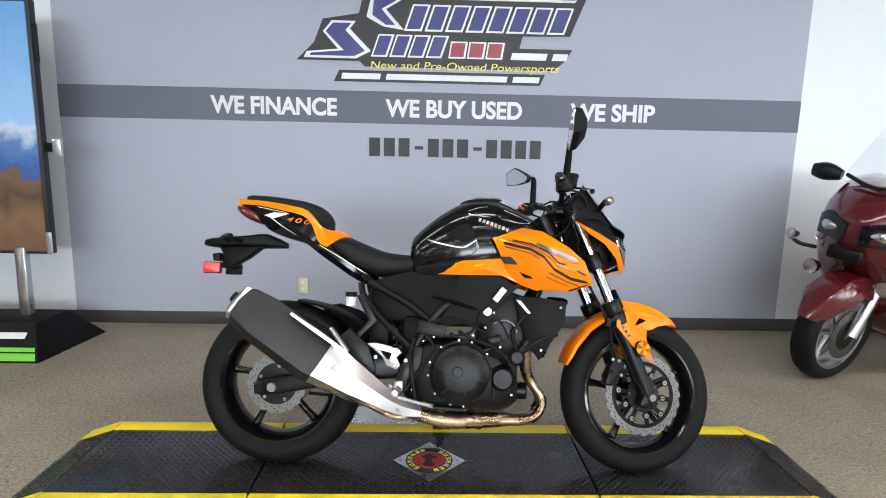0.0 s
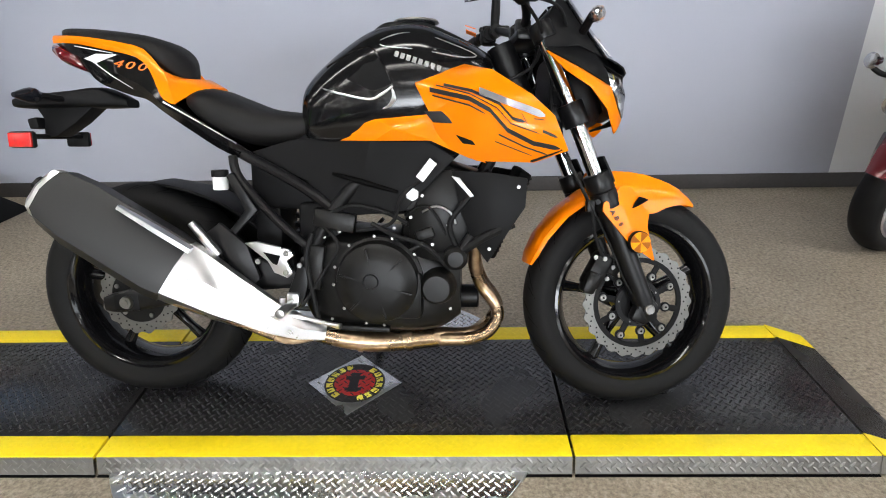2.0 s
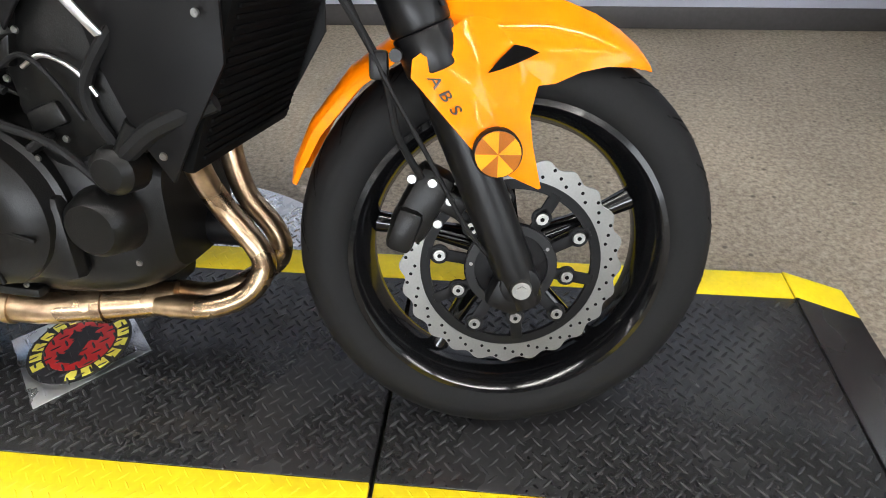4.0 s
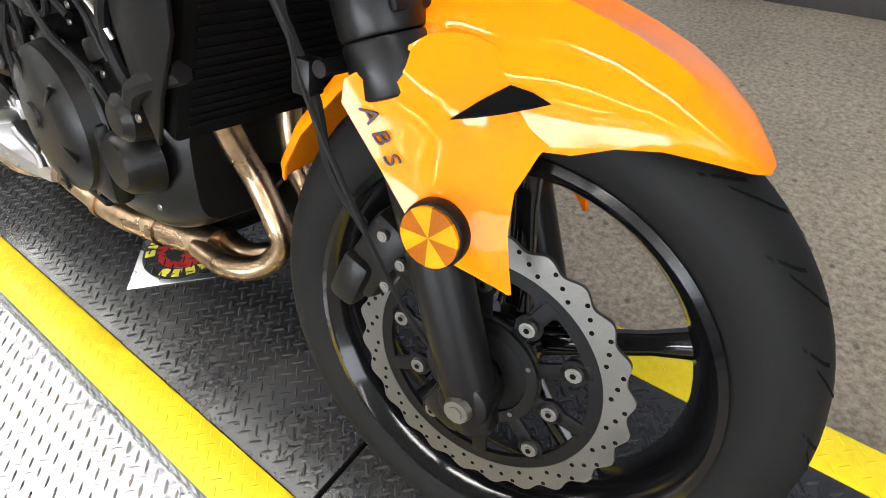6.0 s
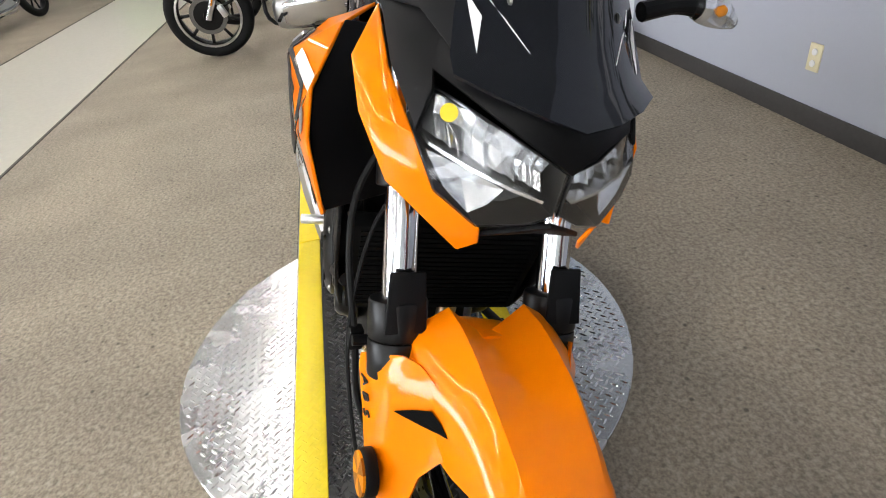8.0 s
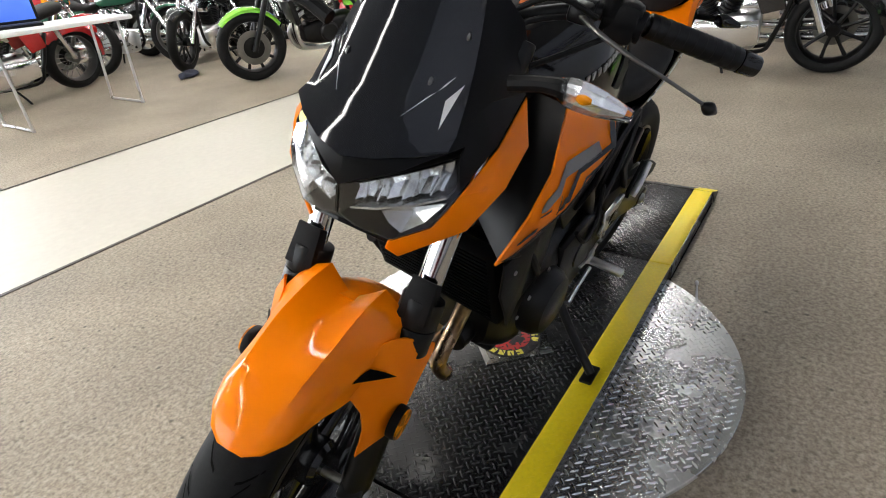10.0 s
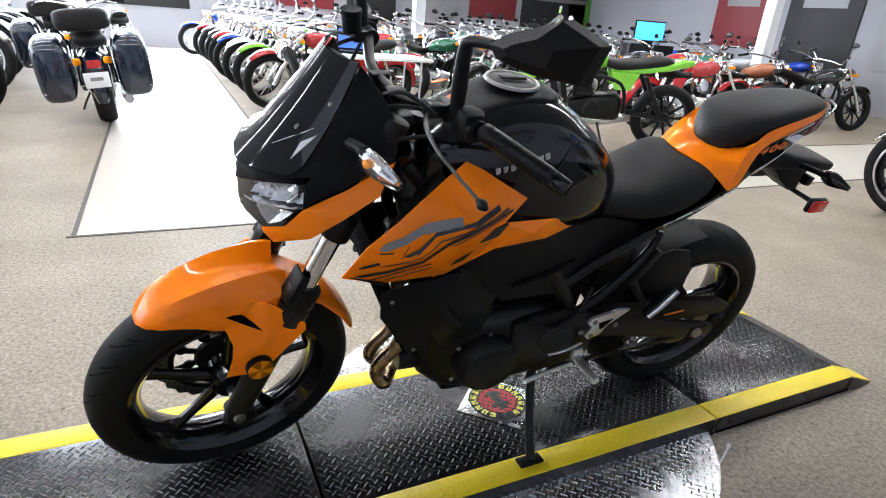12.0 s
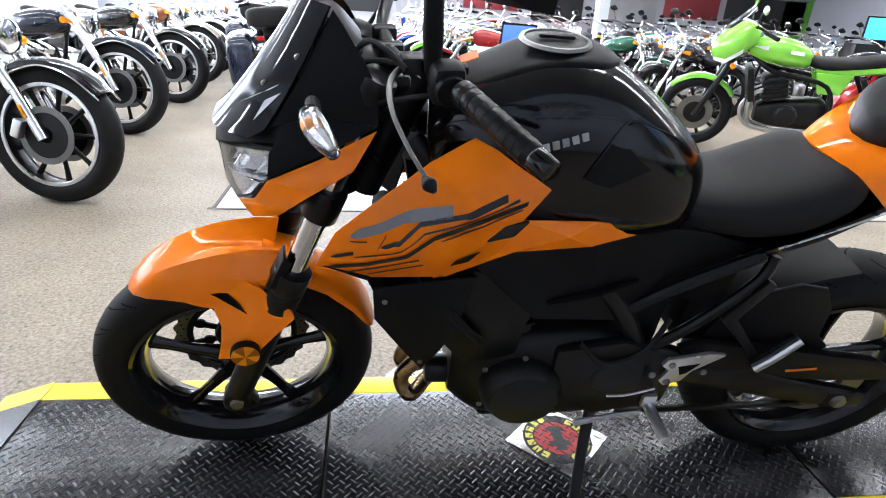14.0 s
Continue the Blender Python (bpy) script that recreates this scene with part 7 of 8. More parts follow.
    if bags:
        for s in (-1, 1):
            bg = part("saddlebag", hull([(-1.2, 0.09, 0.7, 0.32), (-1.15, 0.135, 0.78, 0.27), (-0.95, 0.145, 0.82, 0.27), (-0.7, 0.13, 0.82, 0.34), (-0.62, 0.08, 0.76, 0.44)], 4.0, 20), f, g, "hard saddlebag", Matrix.Translation((0, s * 0.31, 0)))
            part("lid_line", box((-0.92, s * 0.004, 0.6), (0.52, 0.294, 0.008), 0.002), BLACKPRINT, bg)
            part("bag_rail", tube([(-1.19, s * 0.1, 0.36), (-1.0, s * 0.118, 0.28), (-0.7, s * 0.11, 0.34)], 0.01, 8), CHROME2, bg)
            part("rear_signal", tube([(-1.16, s * 0.1, 0.6), (-1.18, s * 0.14, 0.6)], 0.03, 12), AMBER, g)
        part("plate", box((-1.2, 0, 0.44), (0.012, 0.2, 0.13), 0.004), WHITE, g, "white number plate")
        part("bar", box((-1.208, 0, 0.45), (0.004, 0.1, 0.03), 0), GREYPRINT, g)
        part("top_case", hull([(-1.15, 0.1, 0.98, 0.86), (-1.1, 0.2, 1.02, 0.84), (-0.9, 0.22, 1.02, 0.84), (-0.8, 0.15, 0.98, 0.86)], 4.0, 20), VINYL, g, "black studded luggage roll")
        part("rear_wing", arc_shell((bx_, 0, rr), rr + 0.075, 0.1, 110, 178, drop=0.06), f, g)
    if shield:
        part("windshield", panel([(0.5, -0.22, 1.0), (0.53, 0, 0.98), (0.5, 0.22, 1.0), (0.4, 0.2, 1.36), (0.42, 0, 1.42), (0.4, -0.2, 1.36)], [(0, 1, 4, 5), (1, 2, 3, 4)], 0.004), CLEAR, g, "clear windshield").visible_shadow = False
    return g


def at_floor(x, y, heading, lean=-7):
    return pose(x, y, FLOOR, 0, 0, heading) @ pose(0, 0, 0, lean)


red_c = cruiser(at_floor(-1.2, -6.1, 8), "red and chrome cruiser motorcycle on the carpet", "red")
cruiser(at_floor(-1.2, -7.15, 8), "lime green cruiser motorcycle in a row", "lime")
silver_c = cruiser(at_floor(-1.15, -8.1, 10), "silver cruiser motorcycle in a row", "silver")
blue_c = cruiser(at_floor(-1.1, -9.0, 10), "blue cruiser motorcycle in a row", "blue")
black_c = cruiser(at_floor(-1.1, -10.8, 12), "black and chrome cruiser motorcycle in a row", "black", wire=False)
copy_thing(red_c, at_floor(-1.1, -9.9, 10))
copy_thing(black_c, at_floor(-1.05, -11.7, 12))
copy_thing(red_c, at_floor(-1.0, -12.6, 10))
copy_thing(blue_c, at_floor(-0.75, -13.4, 10))
# the row across the aisle, front wheels to the aisle
big_black = cruiser(at_floor(2.86, -2.22, 168), "black touring cruiser with wide front fender", "black", wire=False, big=True, shield=False)
big_blue = cruiser(at_floor(3.16, -3.9, 170), "dark blue touring cruiser beside others", "dark blue", wire=False, big=True)
copper_c = cruiser(at_floor(3.4, -7.1, 168), "copper and cream touring cruiser with large fender", "copper", "cream", wire=True, big=True)
copy_thing(big_black, at_floor(3.22, -5.5, 168))
copy_thing(copper_c, at_floor(3.5, -8.3, 168))
copy_thing(big_blue, at_floor(3.6, -9.5, 168))
copy_thing(big_black, at_floor(3.7, -10.7, 168))
copy_thing(copper_c, at_floor(3.7, -11.9, 168))
# touring bike seen from behind at the aisle, and dark ones past it
bagger = cruiser(at_floor(1.32, -5.95, -86), "dark blue touring motorcycle with hard saddlebags", "dark blue", "dark blue", wire=False, bags=True)
copy_thing(bagger, at_floor(1.9, -8.6, -86))
copy_thing(black_c, at_floor(1.3, -11.2, -84))
copy_thing(big_black, at_floor(2.0, -12.6, -86))
# dark cruisers past the tail of the orange bike
copy_thing(big_black, at_floor(-4.3, -0.2, -92))
copy_thing(black_c, at_floor(-5.7, -0.2, -92))
copy_thing(big_blue, at_floor(-6.9, -0.1, -90))
# the far rows
cruiser(at_floor(-5.75, -4.55, 176), "red cruiser motorcycle with chrome engine", "red", "red", wire=False)
green_c = cruiser(at_floor(-2.9, -7.0, 120), "dark green cruiser motorcycle in a far row", "green")
copy_thing(black_c, at_floor(-3.6, -6.0, 30))
copy_thing(black_c, at_floor(-3.8, -6.6, 110))
copy_thing(red_c, at_floor(-2.0, -7.3, 120))
copy_thing(black_c, at_floor(-8.2, -4.4, 170))
cruiser(at_floor(-7.3, -4.9, 165), "orange and black motorcycle in a far row", "copper", "copper", wire=False)
rnd = random.Random(4)
kinds = [black_c, silver_c, black_c, red_c, green_c, silver_c, black_c, blue_c, copper_c]
n = 0
for y, x0, count in ((-6.9, -4.9, 8), (-8.9, -2.6, 11), (-10.9, -2.6, 10), (-12.9, -2.6, 7)):
    for i in range(count):
        copy_thing(kinds[n % len(kinds)], at_floor(x0 - 0.84 * i + rnd.uniform(-0.1, 0.1), y + rnd.uniform(-0.15, 0.15), 95 + rnd.uniform(-14, 14)))
        n += 1


def cafe_racer(m):
    """The lime green half-faired bike across the aisle."""
    g = group_at("motorcycle", m, "lime green cafe racer with white stripe and bikini fairing", "motorcycle", "showroom motorcycles")
    green = PAINTS["lime"]
    street_wheel("front_wheel", g, (0.7, 0, 0.3), 0.3, 0.12, 10, SATIN, False, 0.07)
    street_wheel("rear_wheel", g, (-0.7, 0, 0.31), 0.31, 0.16, 10, SATIN, False, -0.09)
    part("front_fender", arc_shell((0.7, 0, 0.3), 0.325, 0.075, 40, 150), green, g)
    for s in (-1, 1):
        part("fork_leg", cyl((0.7, s * 0.095, 0.28), (0.44, s * 0.095, 0.92), 0.024, n=14), SATIN, g)
        part("grip", cyl((0.34, s * 0.26, 1.0), (0.26, s * 0.37, 0.97), 0.017, n=12), RUBBER, g)
        mi = part("mirror", tube([(0.4, s * 0.22, 1.02), (0.41, s * 0.33, 1.12), (0.4, s * 0.37, 1.15)], 0.006, 8), SATIN, g)
        part("mirror_head", hull_path([((0.4, s * 0.34, 1.16), 0.01, 0.02), ((0.39, s * 0.39, 1.165), 0.016, 0.034), ((0.385, s * 0.44, 1.16), 0.008, 0.015)], 2.4, 14), CHROME2, mi)
        part("turn_signal", tube([(0.5, s * 0.12, 0.72), (0.5, s * 0.19, 0.72)], 0.02, 10), AMBER, g)
        part("stripe", panel([(0.02, 0.146, 0.86), (0.3, 0.152, 0.89), (0.38, 0.12, 0.88), (0.3, 0.155, 0.86), (0.02, 0.15, 0.835)], [(0, 1, 2, 3, 4)], 0.002, s, 0), WHITE, g, "white tank stripe")
        part("side_cover", plate([(-0.1, 0.72), (-0.36, 0.72), (-0.3, 0.56), (-0.14, 0.56)], s * 0.11, s * 0.14, 0.01), green, g)
    fair = part("fairing", hull([(0.36, 0.16, 1.02, 0.88), (0.46, 0.22, 1.06, 0.78), (0.56, 0.2, 1.02, 0.72), (0.64, 0.15, 0.94, 0.74), (0.68, 0.08, 0.88, 0.78)], 2.4, 24), green, g, "rounded green headlight fairing")
    part("stripe", join(*[panel([(0.655, 0.1, 0.77), (0.575, 0.185, 0.77), (0.46, 0.215, 0.86), (0.46, 0.216, 0.83), (0.57, 0.186, 0.74), (0.65, 0.1, 0.745)], [(0, 1, 4, 5), (1, 2, 3, 4)], 0.006, s, 0) for s in (-1, 1)]), WHITE, fair, "white fairing stripe")
    part("headlight", moved(lathe([(0.0, 0.05), (0.06, 0.045), (0.09, 0.03), (0.096, 0.0), (0.09, -0.02)], 28), pose(0.64, 0, 0.85, 0, 0, -90)), MIRROR, fair, "round headlight")
    part("fly_screen", panel([(0.58, -0.15, 1.0), (0.62, 0, 0.98), (0.58, 0.15, 1.0), (0.42, 0.13, 1.14), (0.43, 0, 1.17), (0.42, -0.13, 1.14)], [(0, 1, 4, 5), (1, 2, 3, 4)], 0.004), CLEAR, fair).visible_shadow = False
    part("handlebar", tube([(0.26, -0.37, 0.97), (0.38, -0.2, 1.02), (0.42, 0, 1.0), (0.38, 0.2, 1.02), (0.26, 0.37, 0.97)], 0.011, 10), SATIN, g)
    part("fuel_tank", hull([(-0.06, 0.07, 0.84, 0.74), (0.0, 0.12, 0.9, 0.72), (0.16, 0.16, 0.95, 0.73), (0.3, 0.15, 0.95, 0.76), (0.4, 0.09, 0.91, 0.8)], 2.4, 24), green, g)
    part("seat", hull([(-0.66, 0.08, 0.86, 0.79), (-0.55, 0.12, 0.87, 0.77), (-0.35, 0.13, 0.83, 0.74), (-0.15, 0.13, 0.82, 0.72), (-0.05, 0.09, 0.83, 0.75)], 2.5, 22), VINYL, g)
    part("tail_cowl", hull([(-0.86, 0.04, 0.86, 0.8), (-0.75, 0.09, 0.86, 0.78), (-0.6, 0.12, 0.82, 0.74), (-0.3, 0.12, 0.77, 0.7), (-0.1, 0.1, 0.76, 0.7)], 3.0, 20), green, g)
    part("engine", hull([(-0.26, 0.08, 0.46, 0.27), (-0.2, 0.115, 0.5, 0.25), (0.1, 0.12, 0.48, 0.25), (0.24, 0.08, 0.42, 0.28)], 3.5, 20), ENGINE, g, "black engine")
    part("cylinder_block", box((0.14, 0, 0.57), (0.18, 0.3, 0.2), 0.03, pose(0, 0, 0, 0, 12, 0)), ENGINE, g)
    for k in range(5):
        part("cooling_fin", box((0.125 + 0.007 * k, 0, 0.5 + 0.034 * k), (0.2, 0.32, 0.008), 0.002, pose(0, 0, 0, 0, 12, 0)), SATIN, g)
    for k in range(4):
        y = -0.105 + 0.07 * k
        part("header_pipe", tube([(0.22, y, 0.55), (0.3, y, 0.5), (0.31, y * 0.8, 0.38), (0.26, y * 0.5, 0.25), (0.1, y * 0.3 - 0.04, 0.2)], 0.017, 10), BRUSHED if k % 2 else SATIN, g)
    part("generator_cover", moved(lathe([(0.0, 0.15), (0.07, 0.148), (0.085, 0.135), (0.085, 0.1)], 28), pose(0.02, 0, 0.36)), SATIN, g)
    for s in (-1, 1):
        part("rear_shock", cyl((-0.62, s * 0.13, 0.36), (-0.42, s * 0.13, 0.7), 0.022, n=12), SATIN, g)
        part("footpeg", cyl((-0.28, s * 0.14, 0.34), (-0.28, s * 0.25, 0.34), 0.012, n=10), BRUSHED, g)
    part("radiator", box((0.33, 0, 0.58), (0.05, 0.34, 0.26), 0.01, pose(0, 0, 0, 0, 14, 0)), SATIN, g)
    part("frame_tube", join(*[tube([(0.4, s * 0.04, 0.84), (0.2, s * 0.12, 0.7), (-0.2, s * 0.13, 0.62), (-0.28, s * 0.12, 0.34)], 0.02, 8) for s in (-1, 1)]), SATIN, g)
    part("swingarm", join(*[tube([(-0.26, s * 0.1, 0.36), (-0.5, s * 0.12, 0.34), (-0.72, s * 0.12, 0.31)], 0.024, 8) for s in (-1, 1)]), SATIN, g)
    part("exhaust_pipe", tube([(0.25, -0.05, 0.5), (0.34, -0.06, 0.35), (0.24, -0.08, 0.2), (-0.1, -0.12, 0.18), (-0.3, -0.16, 0.22), (-0.5, -0.18, 0.26), (-0.6, -0.18, 0.28)], [0.02, 0.02, 0.02, 0.026, 0.05, 0.05, 0.04], 14), BRUSHED, g)
    part("tail_light", box((-0.85, 0, 0.78), (0.05, 0.1, 0.05), 0.015), REDLENS, g)
    part("side_stand", tube([(-0.05, 0.12, 0.24), (-0.1, 0.19, 0.1), (-0.12, 0.23, 0.008)], 0.011, 8), SATIN, g)
    return g


cafe_racer(at_floor(-3.5, -3.9, -28) @ Matrix.Diagonal((1.13, 1.13, 1.13, 1)))


def tourer(m):
    """The dark red faired touring bike beside the sign wall; its front axle stands at the origin."""
    g = group_at("motorcycle", m, "dark red full-faired touring motorcycle by the wall", "motorcycle", "showroom motorcycles")
    red = PAINTS["maroon"]
    street_wheel("front_wheel", g, (0, 0, 0.3), 0.3, 0.13, 6, BRUSHED, False, 0.075)
    street_wheel("rear_wheel", g, (-1.5, 0, 0.31), 0.31, 0.18, 6, BRUSHED, False, -0.09)
    part("front_fender", arc_shell((0, 0, 0.3), 0.35, 0.12, 20, 160, 16, 0.005, 0.12), red, g, "deep glossy red front fender")
    for s in (-1, 1):
        part("fork_leg", cyl((0.0, s * 0.1, 0.3), (-0.27, s * 0.1, 0.92), 0.03, n=14), BRUSHED, g)
    fair = part("fairing", hull([(0.08, 0.1, 0.98, 0.8), (0.02, 0.19, 1.06, 0.7), (-0.1, 0.29, 1.14, 0.6), (-0.25, 0.36, 1.2, 0.42), (-0.42, 0.38, 1.22, 0.25), (-0.7, 0.36, 1.1, 0.2), (-0.9, 0.3, 0.85, 0.22)], 2.6, 30, 5), red, g, "glossy dark red fairing")
    for s in (-1, 1):
        part("headlight", panel([(0.095, 0.04, 0.93), (0.06, 0.17, 0.97), (-0.02, 0.25, 0.93), (0.03, 0.22, 0.83), (0.1, 0.05, 0.82)], [(0, 1, 2, 3, 4)], 0.03, s), SMOKE, fair, "smoked twin headlight glass")
        part("headlight_bowl", hull_path([((0.075, s * 0.09, 0.885), 0.012, 0.012), ((0.068, s * 0.14, 0.89), 0.03, 0.03), ((0.03, s * 0.19, 0.89), 0.012, 0.012)], 2.4, 14), CHROME2, fair)
        part("fog_lamp", moved(lathe([(0.0, -0.05), (0.03, -0.045), (0.045, 0.0), (0.04, 0.015), (0.0, 0.012)], 24), pose(0.02, s * 0.2, 0.62, 0, 0, -90)), CHROME2, fair, "round chrome fog lamp")
        st = part("turn_signal", tube([(-0.05, s * 0.24, 0.72), (-0.02, s * 0.32, 0.72), (0.0, s * 0.36, 0.74)], 0.012, 8), SATIN, g)
        part("lens", moved(lathe([(0.0, -0.04), (0.028, -0.035), (0.036, 0.0), (0.03, 0.012), (0.0, 0.014)], 24), pose(0.01, s * 0.37, 0.77, 0, 0, -90)), CHROME2, st)
        mi = part("mirror", hull_path([((-0.28, s * 0.34, 1.13), 0.03, 0.03), ((-0.26, s * 0.42, 1.14), 0.05, 0.055), ((-0.26, s * 0.5, 1.14), 0.03, 0.04)], 2.6, 16), SATIN, g)
        part("chrome_trim", tube([(0.03, s * 0.21, 0.79), (-0.1, s * 0.29, 0.76), (-0.3, s * 0.375, 0.82)], 0.007, 8), CHROME2, fair)
        part("saddlebag", hull([(-2.0, 0.06, 0.68, 0.36), (-1.9, 0.12, 0.74, 0.3), (-1.6, 0.12, 0.76, 0.3), (-1.35, 0.07, 0.72, 0.42)], 3.2, 20), red, g, "", Matrix.Translation((0, s * 0.28, 0)))
    part("cowl_vent", box((0.1, 0, 0.76), (0.05, 0.18, 0.08), 0.02), SATIN, fair)
    part("windshield", panel([(-0.1, -0.24, 1.13), (-0.02, 0, 1.08), (-0.1, 0.24, 1.13), (-0.36, 0.22, 1.44), (-0.33, 0, 1.5), (-0.36, -0.22, 1.44)], [(0, 1, 4, 5), (1, 2, 3, 4)], 0.005), CLEAR, g, "clear tall windshield").visible_shadow = False
    part("shield_rail", tube([(-0.08, -0.2, 1.16), (-0.02, 0, 1.12), (-0.08, 0.2, 1.16)], 0.012, 8), SATIN, g)
    part("seat", hull([(-1.75, 0.12, 0.95, 0.78), (-1.5, 0.16, 0.9, 0.7), (-1.1, 0.17, 0.8, 0.64), (-0.85, 0.14, 0.84, 0.66)], 2.5, 20), VINYL, g)
    part("body", hull([(-2.0, 0.14, 0.8, 0.5), (-1.6, 0.18, 0.78, 0.4), (-1.0, 0.2, 0.7, 0.2), (-0.6, 0.24, 0.6, 0.18)], 3.0, 20), red, g)
    part("side_stand", tube([(-0.9, 0.15, 0.22), (-0.95, 0.25, 0.1), (-0.98, 0.3, 0.008)], 0.012, 8), SATIN, g)
    return g


tourer(pose(2.20, 1.06, FLOOR, 0, 0, 204) @ pose(0, 0, 0, -8))

# ---- display stand by the sign wall ----


def landscape():
    m, nt, p = nodes_of("printed landscape")
    co = nt.nodes.new("ShaderNodeTexCoord")
    sep = nt.nodes.new("ShaderNodeSeparateXYZ")
    nt.links.new(co.outputs["Object"], sep.inputs[0])
    nz = nt.nodes.new("ShaderNodeTexNoise")
    nz.inputs["Scale"].default_value, nz.inputs["Detail"].default_value = 7, 9
    nt.links.new(co.outputs["Object"], nz.inputs["Vector"])
    off = nt.nodes.new("ShaderNodeMath")
    off.operation, off.inputs[1].default_value, off.inputs[2].default_value = "MULTIPLY_ADD", 0.34, -0.17
    nt.links.new(nz.outputs["Fac"], off.inputs[0])
    add = nt.nodes.new("ShaderNodeMath")
    nt.links.new(sep.outputs["Z"], add.inputs[0])
    nt.links.new(off.outputs[0], add.inputs[1])
    rng = nt.nodes.new("ShaderNodeMapRange")
    rng.inputs["From Min"].default_value, rng.inputs["From Max"].default_value = 0.5, 2.0
    nt.links.new(add.outputs[0], rng.inputs["Value"])
    ramp = nt.nodes.new("ShaderNodeValToRGB")
    els = ramp.color_ramp.elements
    els[0].position, els[0].color = 0.0, (0.1, 0.06, 0.04, 1)
    els[1].position, els[1].color = 1.0, (0.12, 0.32, 0.62, 1)
    for pos, col in ((0.2, (0.2, 0.12, 0.07, 1)), (0.3, (0.09, 0.06, 0.04, 1)), (0.38, (0.16, 0.1, 0.06, 1)), (0.4, (0.04, 0.1, 0.3, 1)), (0.5, (0.1, 0.2, 0.42, 1)), (0.56, (0.5, 0.58, 0.68, 1)), (0.6, (0.28, 0.48, 0.72, 1))):
        e = els.new(pos)
        e.color = col
    nt.links.new(rng.outputs[0], ramp.inputs["Fac"])
    nt.links.new(ramp.outputs["Color"], p.inputs["Base Color"])
    p.inputs["Roughness"].default_value = 0.25
    return m


stand_ = group_at("display_stand", pose(0, 1.42, FLOOR), "tall framed landscape print on a black floor stand", "display")
part("base", join(panel([(-3.6, -0.30, 0.0), (-2.36, -0.30, 0.0), (-2.42, -0.2, 0.21), (-3.54, -0.2, 0.21), (-3.6, 0.3, 0.0), (-2.3, 0.3, 0.0), (-2.42, 0.1, 0.21), (-3.54, 0.1, 0.21)], [(0, 1, 2, 3), (3, 2, 6, 7), (1, 5, 6, 2), (4, 7, 6, 5), (0, 3, 7, 4)], 0.006)), MATTE, stand_, "black wedge-shaped stand base")
GREENP = surface("bright green print", (0.16, 0.55, 0.03), 0.4, 0, 0.06, 200, 6)
for k, (z0, z1) in enumerate(((0.012, 0.052), (0.06, 0.082))):
    f0, f1 = z0 / 0.21, z1 / 0.21
    part("green_stripe", panel([(-3.55, -0.304 + 0.1 * f0, z0), (-2.375 - 0.05 * f0, -0.304 + 0.1 * f0, z0), (-2.375 - 0.05 * f1, -0.304 + 0.1 * f1, z1), (-3.55, -0.304 + 0.1 * f1, z1)], [(0, 1, 2, 3)], 0.002, 1, 0), GREENP, stand_, "green stripe on the base")
part("bar", panel([(-2.86, -0.3 + 0.06, 0.115), (-2.47, -0.3 + 0.06, 0.115), (-2.455, -0.3 + 0.078, 0.16), (-2.84, -0.3 + 0.078, 0.16)], [(0, 1, 2, 3)], 0.004, 1, 0), WHITE, stand_, "white bar on the base")
for x in (-2.6, -3.4):
    part("post", box((x, 0, 0.38), (0.06, 0.05, 0.5), 0.004), BRUSHED, stand_, "aluminium post")
part("frame_edge", box((-3.0, 0.02, 1.33), (1.17, 0.055, 1.48), 0.006), BLACKPRINT, stand_, "black frame of the print")
part("print", box((-3.0, -0.012, 1.33), (1.13, 0.006, 1.44), 0), landscape(), stand_, "mountain lake landscape print")
part("bracket", join(box((-2.41, 0.015, 1.83), (0.02, 0.03, 0.22), 0.003), box((-2.39, 0.03, 1.235), (0.07, 0.02, 0.055), 0.003)), SATIN, stand_)
part("clip", join(box((-2.345, 0.03, 1.235), (0.05, 0.03, 0.1), 0.004), box((-2.418, -0.014, 0.66), (0.03, 0.012, 0.13), 0.002)), BRUSHED, stand_)

# ---- folding table with laptop, monitor, columns, wall panels ----
table = group_at("folding_table", pose(-1.27, -4.92, FLOOR), "white folding table with thin metal legs", "table")
part("tabletop", box((0, 0, 0.735), (1.22, 0.61, 0.035), 0.012), WHITE, table)
for sx in (-1, 1):
    for sy in (-1, 1):
        part("leg", cyl((sx * 0.5, sy * 0.24, 0.72), (sx * 0.48, sy * 0.26, 0.0), 0.012, n=10), BRUSHED, table)
    part("foot_bar", cyl((sx * 0.48, -0.28, 0.014), (sx * 0.48, 0.28, 0.014), 0.011, n=10), BRUSHED, table)
laptop = group_at("laptop", pose(-1.1, -5.0, FLOOR + 0.7525, 0, 0, 160), "open black laptop with lit blue screen", "laptop")
part("base", box((0, 0, 0.011), (0.38, 0.26, 0.022), 0.006), MATTE, laptop)
part("keyboard", box((0, 0.02, 0.0225), (0.33, 0.13, 0.003), 0.001), BLACKPRINT, laptop)
lid = part("lid", box((0, 0.19, 0.135), (0.38, 0.012, 0.25), 0.004, pose(0, 0, 0, -18)), MATTE, laptop)
part("screen", box((0, 0.181, 0.137), (0.335, 0.004, 0.2), 0.001, pose(0, 0, 0, -18)), SCREENBLUE, laptop, "lit blue screen")
desk = group_at("monitor_desk", pose(-8.0, -7.95, FLOOR, 0, 0, -20), "lit monitor on a small dark counter", "counter")
part("body", box((0, 0, 0.5), (0.9, 0.5, 1.0), 0.01), SATIN, desk)
part("monitor", box((0, 0, 1.24), (0.62, 0.05, 0.38), 0.01), MATTE, desk)
part("screen", box((0, 0.027, 1.24), (0.58, 0.006, 0.33), 0.001), TVBLUE, desk, "lit blue monitor screen")
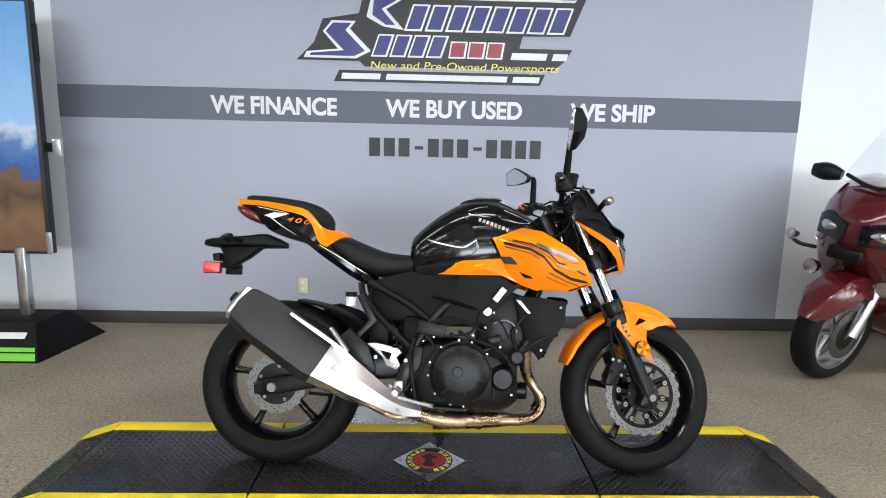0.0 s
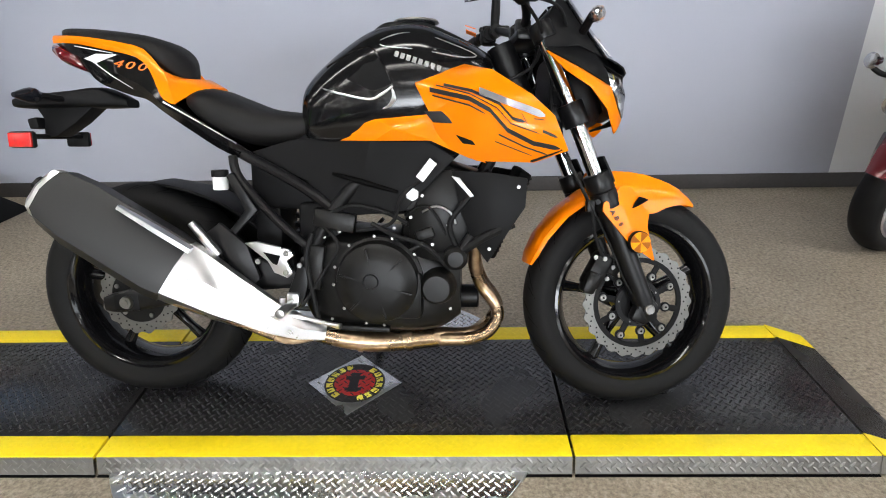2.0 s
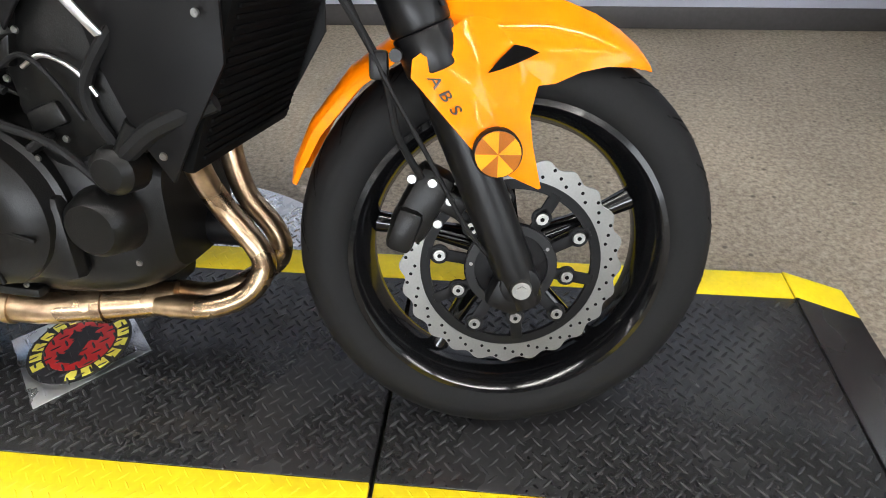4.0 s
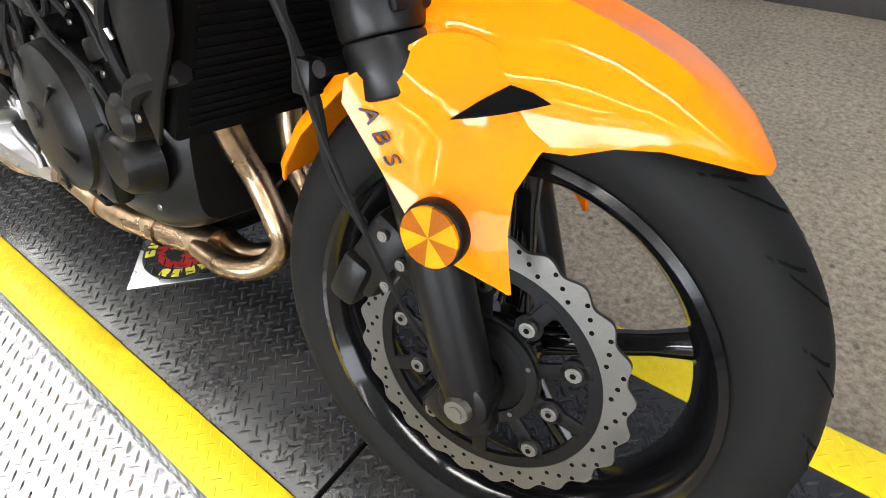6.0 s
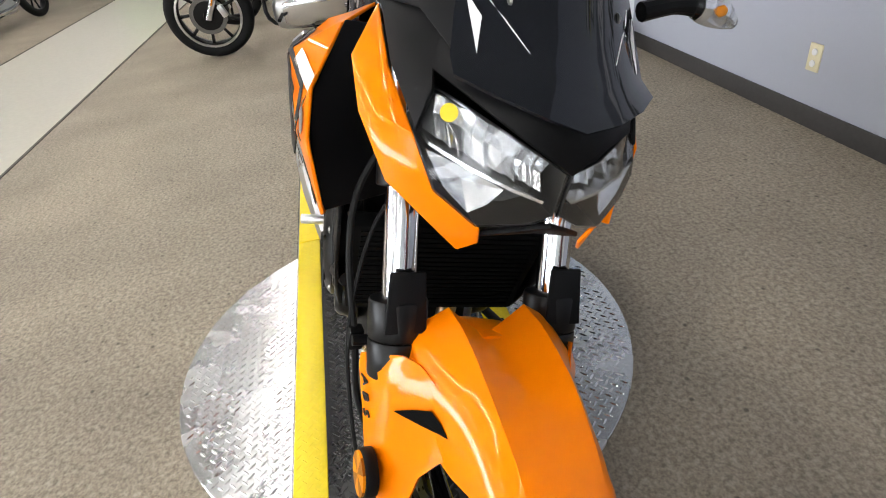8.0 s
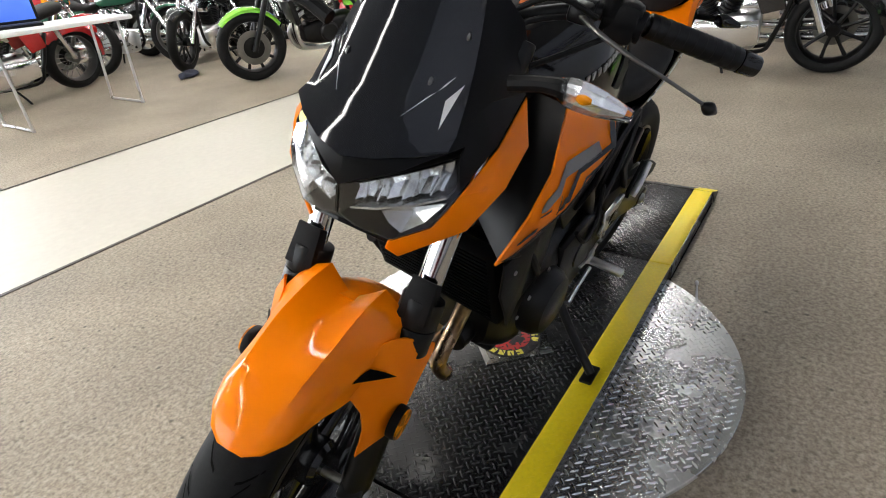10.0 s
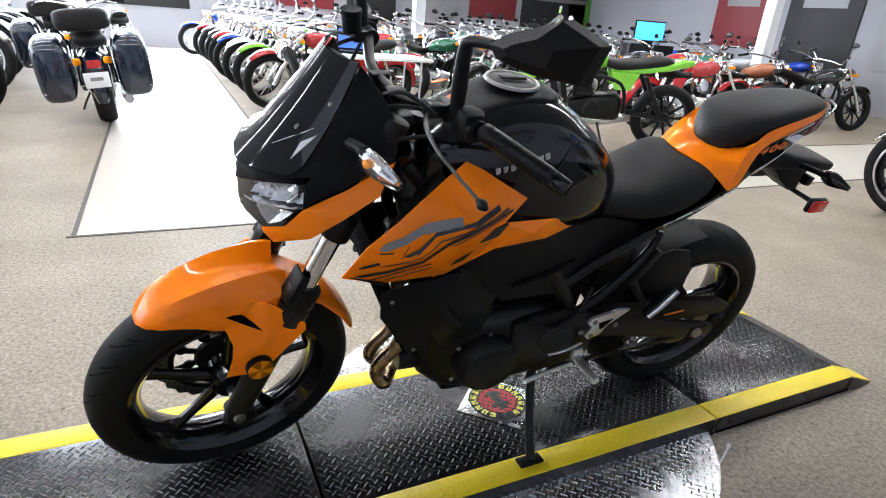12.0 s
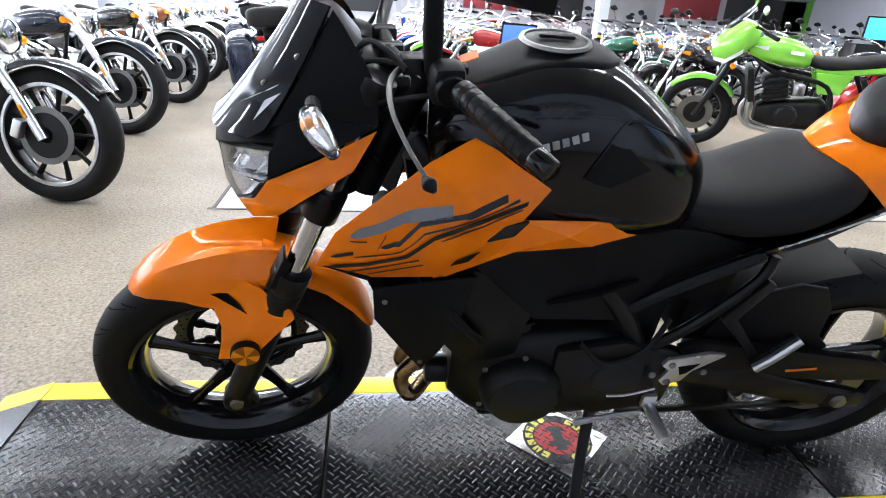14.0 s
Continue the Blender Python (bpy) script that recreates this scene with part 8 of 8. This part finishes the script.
part("monitor_foot", box((0, 0, 1.03), (0.2, 0.16, 0.06), 0.008), MATTE, desk)
for k, (x, y) in enumerate(((-3.8, -9.7), (-8.5, -5.75), (2.6, -11.8))):
    structure("column_%d" % (k + 1), box((x, y, (CEIL + FLOOR) / 2), (0.2, 0.2, CEIL - FLOOR), 0.01), WHITEWALL, "white painted square column")
PANELPAINT = {n: surface(n + " display panel", q, 0.6, 0, 0.12, 90, 3) for n, q in (("black", (0.014, 0.014, 0.015)), ("maroon", (0.2, 0.02, 0.025)), ("silver", (0.3, 0.3, 0.31)), ("lime", (0.1, 0.35, 0.03)))}
PANELS = (("black", 2.4, 1.2, -10.6), ("maroon", 1.6, 0.9, -8.4), ("silver", 1.8, 1.6, -6.5), ("black", 1.4, 1.5, -4.6), ("maroon", 1.5, 1.1, -2.8), ("silver", 1.4, 1.6, -1.0), ("black", 2.0, 1.6, 1.0), ("lime", 0.9, 1.8, -11.6))
for paint, y, w, h in (("black", -1.9, 1.5, 2.2), ("lime", -3.6, 0.9, 2.4), ("silver", -5.2, 1.6, 1.6), ("black", -7.2, 1.6, 2.0), ("maroon", -9.2, 1.5, 1.2)):
    sg = tagged(link("wall_panel", box((WX0 + 0.02, y, 1.6), (0.03, w, h), 0.004), PANELPAINT[paint]), "plain %s display panel on the end wall" % {"maroon": "dark red", "silver": "grey", "lime": "green"}.get(paint, paint), "panel")
    part("bar", box((WX0 + 0.04, y, 2.0), (0.006, w * 0.6, 0.16), 0), GREYPRINT, sg)
for paint, w, h, x in PANELS:
    sg = tagged(link("wall_panel", box((x, WY0 + 0.02, 1.55 + 0.1), (w, 0.03, h), 0.004), PANELPAINT[paint]), "plain %s display panel on the far wall" % {"maroon": "dark red", "silver": "grey", "lime": "green"}.get(paint, paint), "panel")
    part("bar", box((x, WY0 + 0.04, 1.9), (w * 0.6, 0.006, 0.12), 0), GREYPRINT, sg)

# small bits on the floor: crank handle of the turntable, a dark rag
crank = group_at("turntable_crank", pose(-0.66, 0.42, FLOOR) @ Matrix.Diagonal((0.6, 0.6, 0.6, 1)), "small bent steel locking handle beside the turntable", "handle")
part("rod", tube([(0.1, 0.02, 0.012), (0.05, 0.0, 0.012), (0.02, -0.01, 0.03), (-0.01, -0.02, 0.07)], 0.006, 8), BRUSHED, crank)
part("knob", hull_path([((-0.008, -0.018, 0.066), 0.006, 0.006), ((-0.014, -0.022, 0.078), 0.011, 0.011), ((-0.02, -0.026, 0.09), 0.005, 0.005)], 2.0, 12), BRUSHED, crank)
rag = tagged(link("rag", hull([(-0.12, 0.04, 0.03, 0), (-0.06, 0.09, 0.07, 0), (0.03, 0.1, 0.05, 0), (0.1, 0.06, 0.06, 0), (0.14, 0.02, 0.02, 0)], 2.2, 16), surface("dark blue cloth", (0.03, 0.035, 0.06), 0.9, 0, 0.5, 40, 8, 0.6), pose(-2.7, -5.3, FLOOR, 0, 0, 20)), "crumpled dark blue cloth lying on the carpet", "cloth")
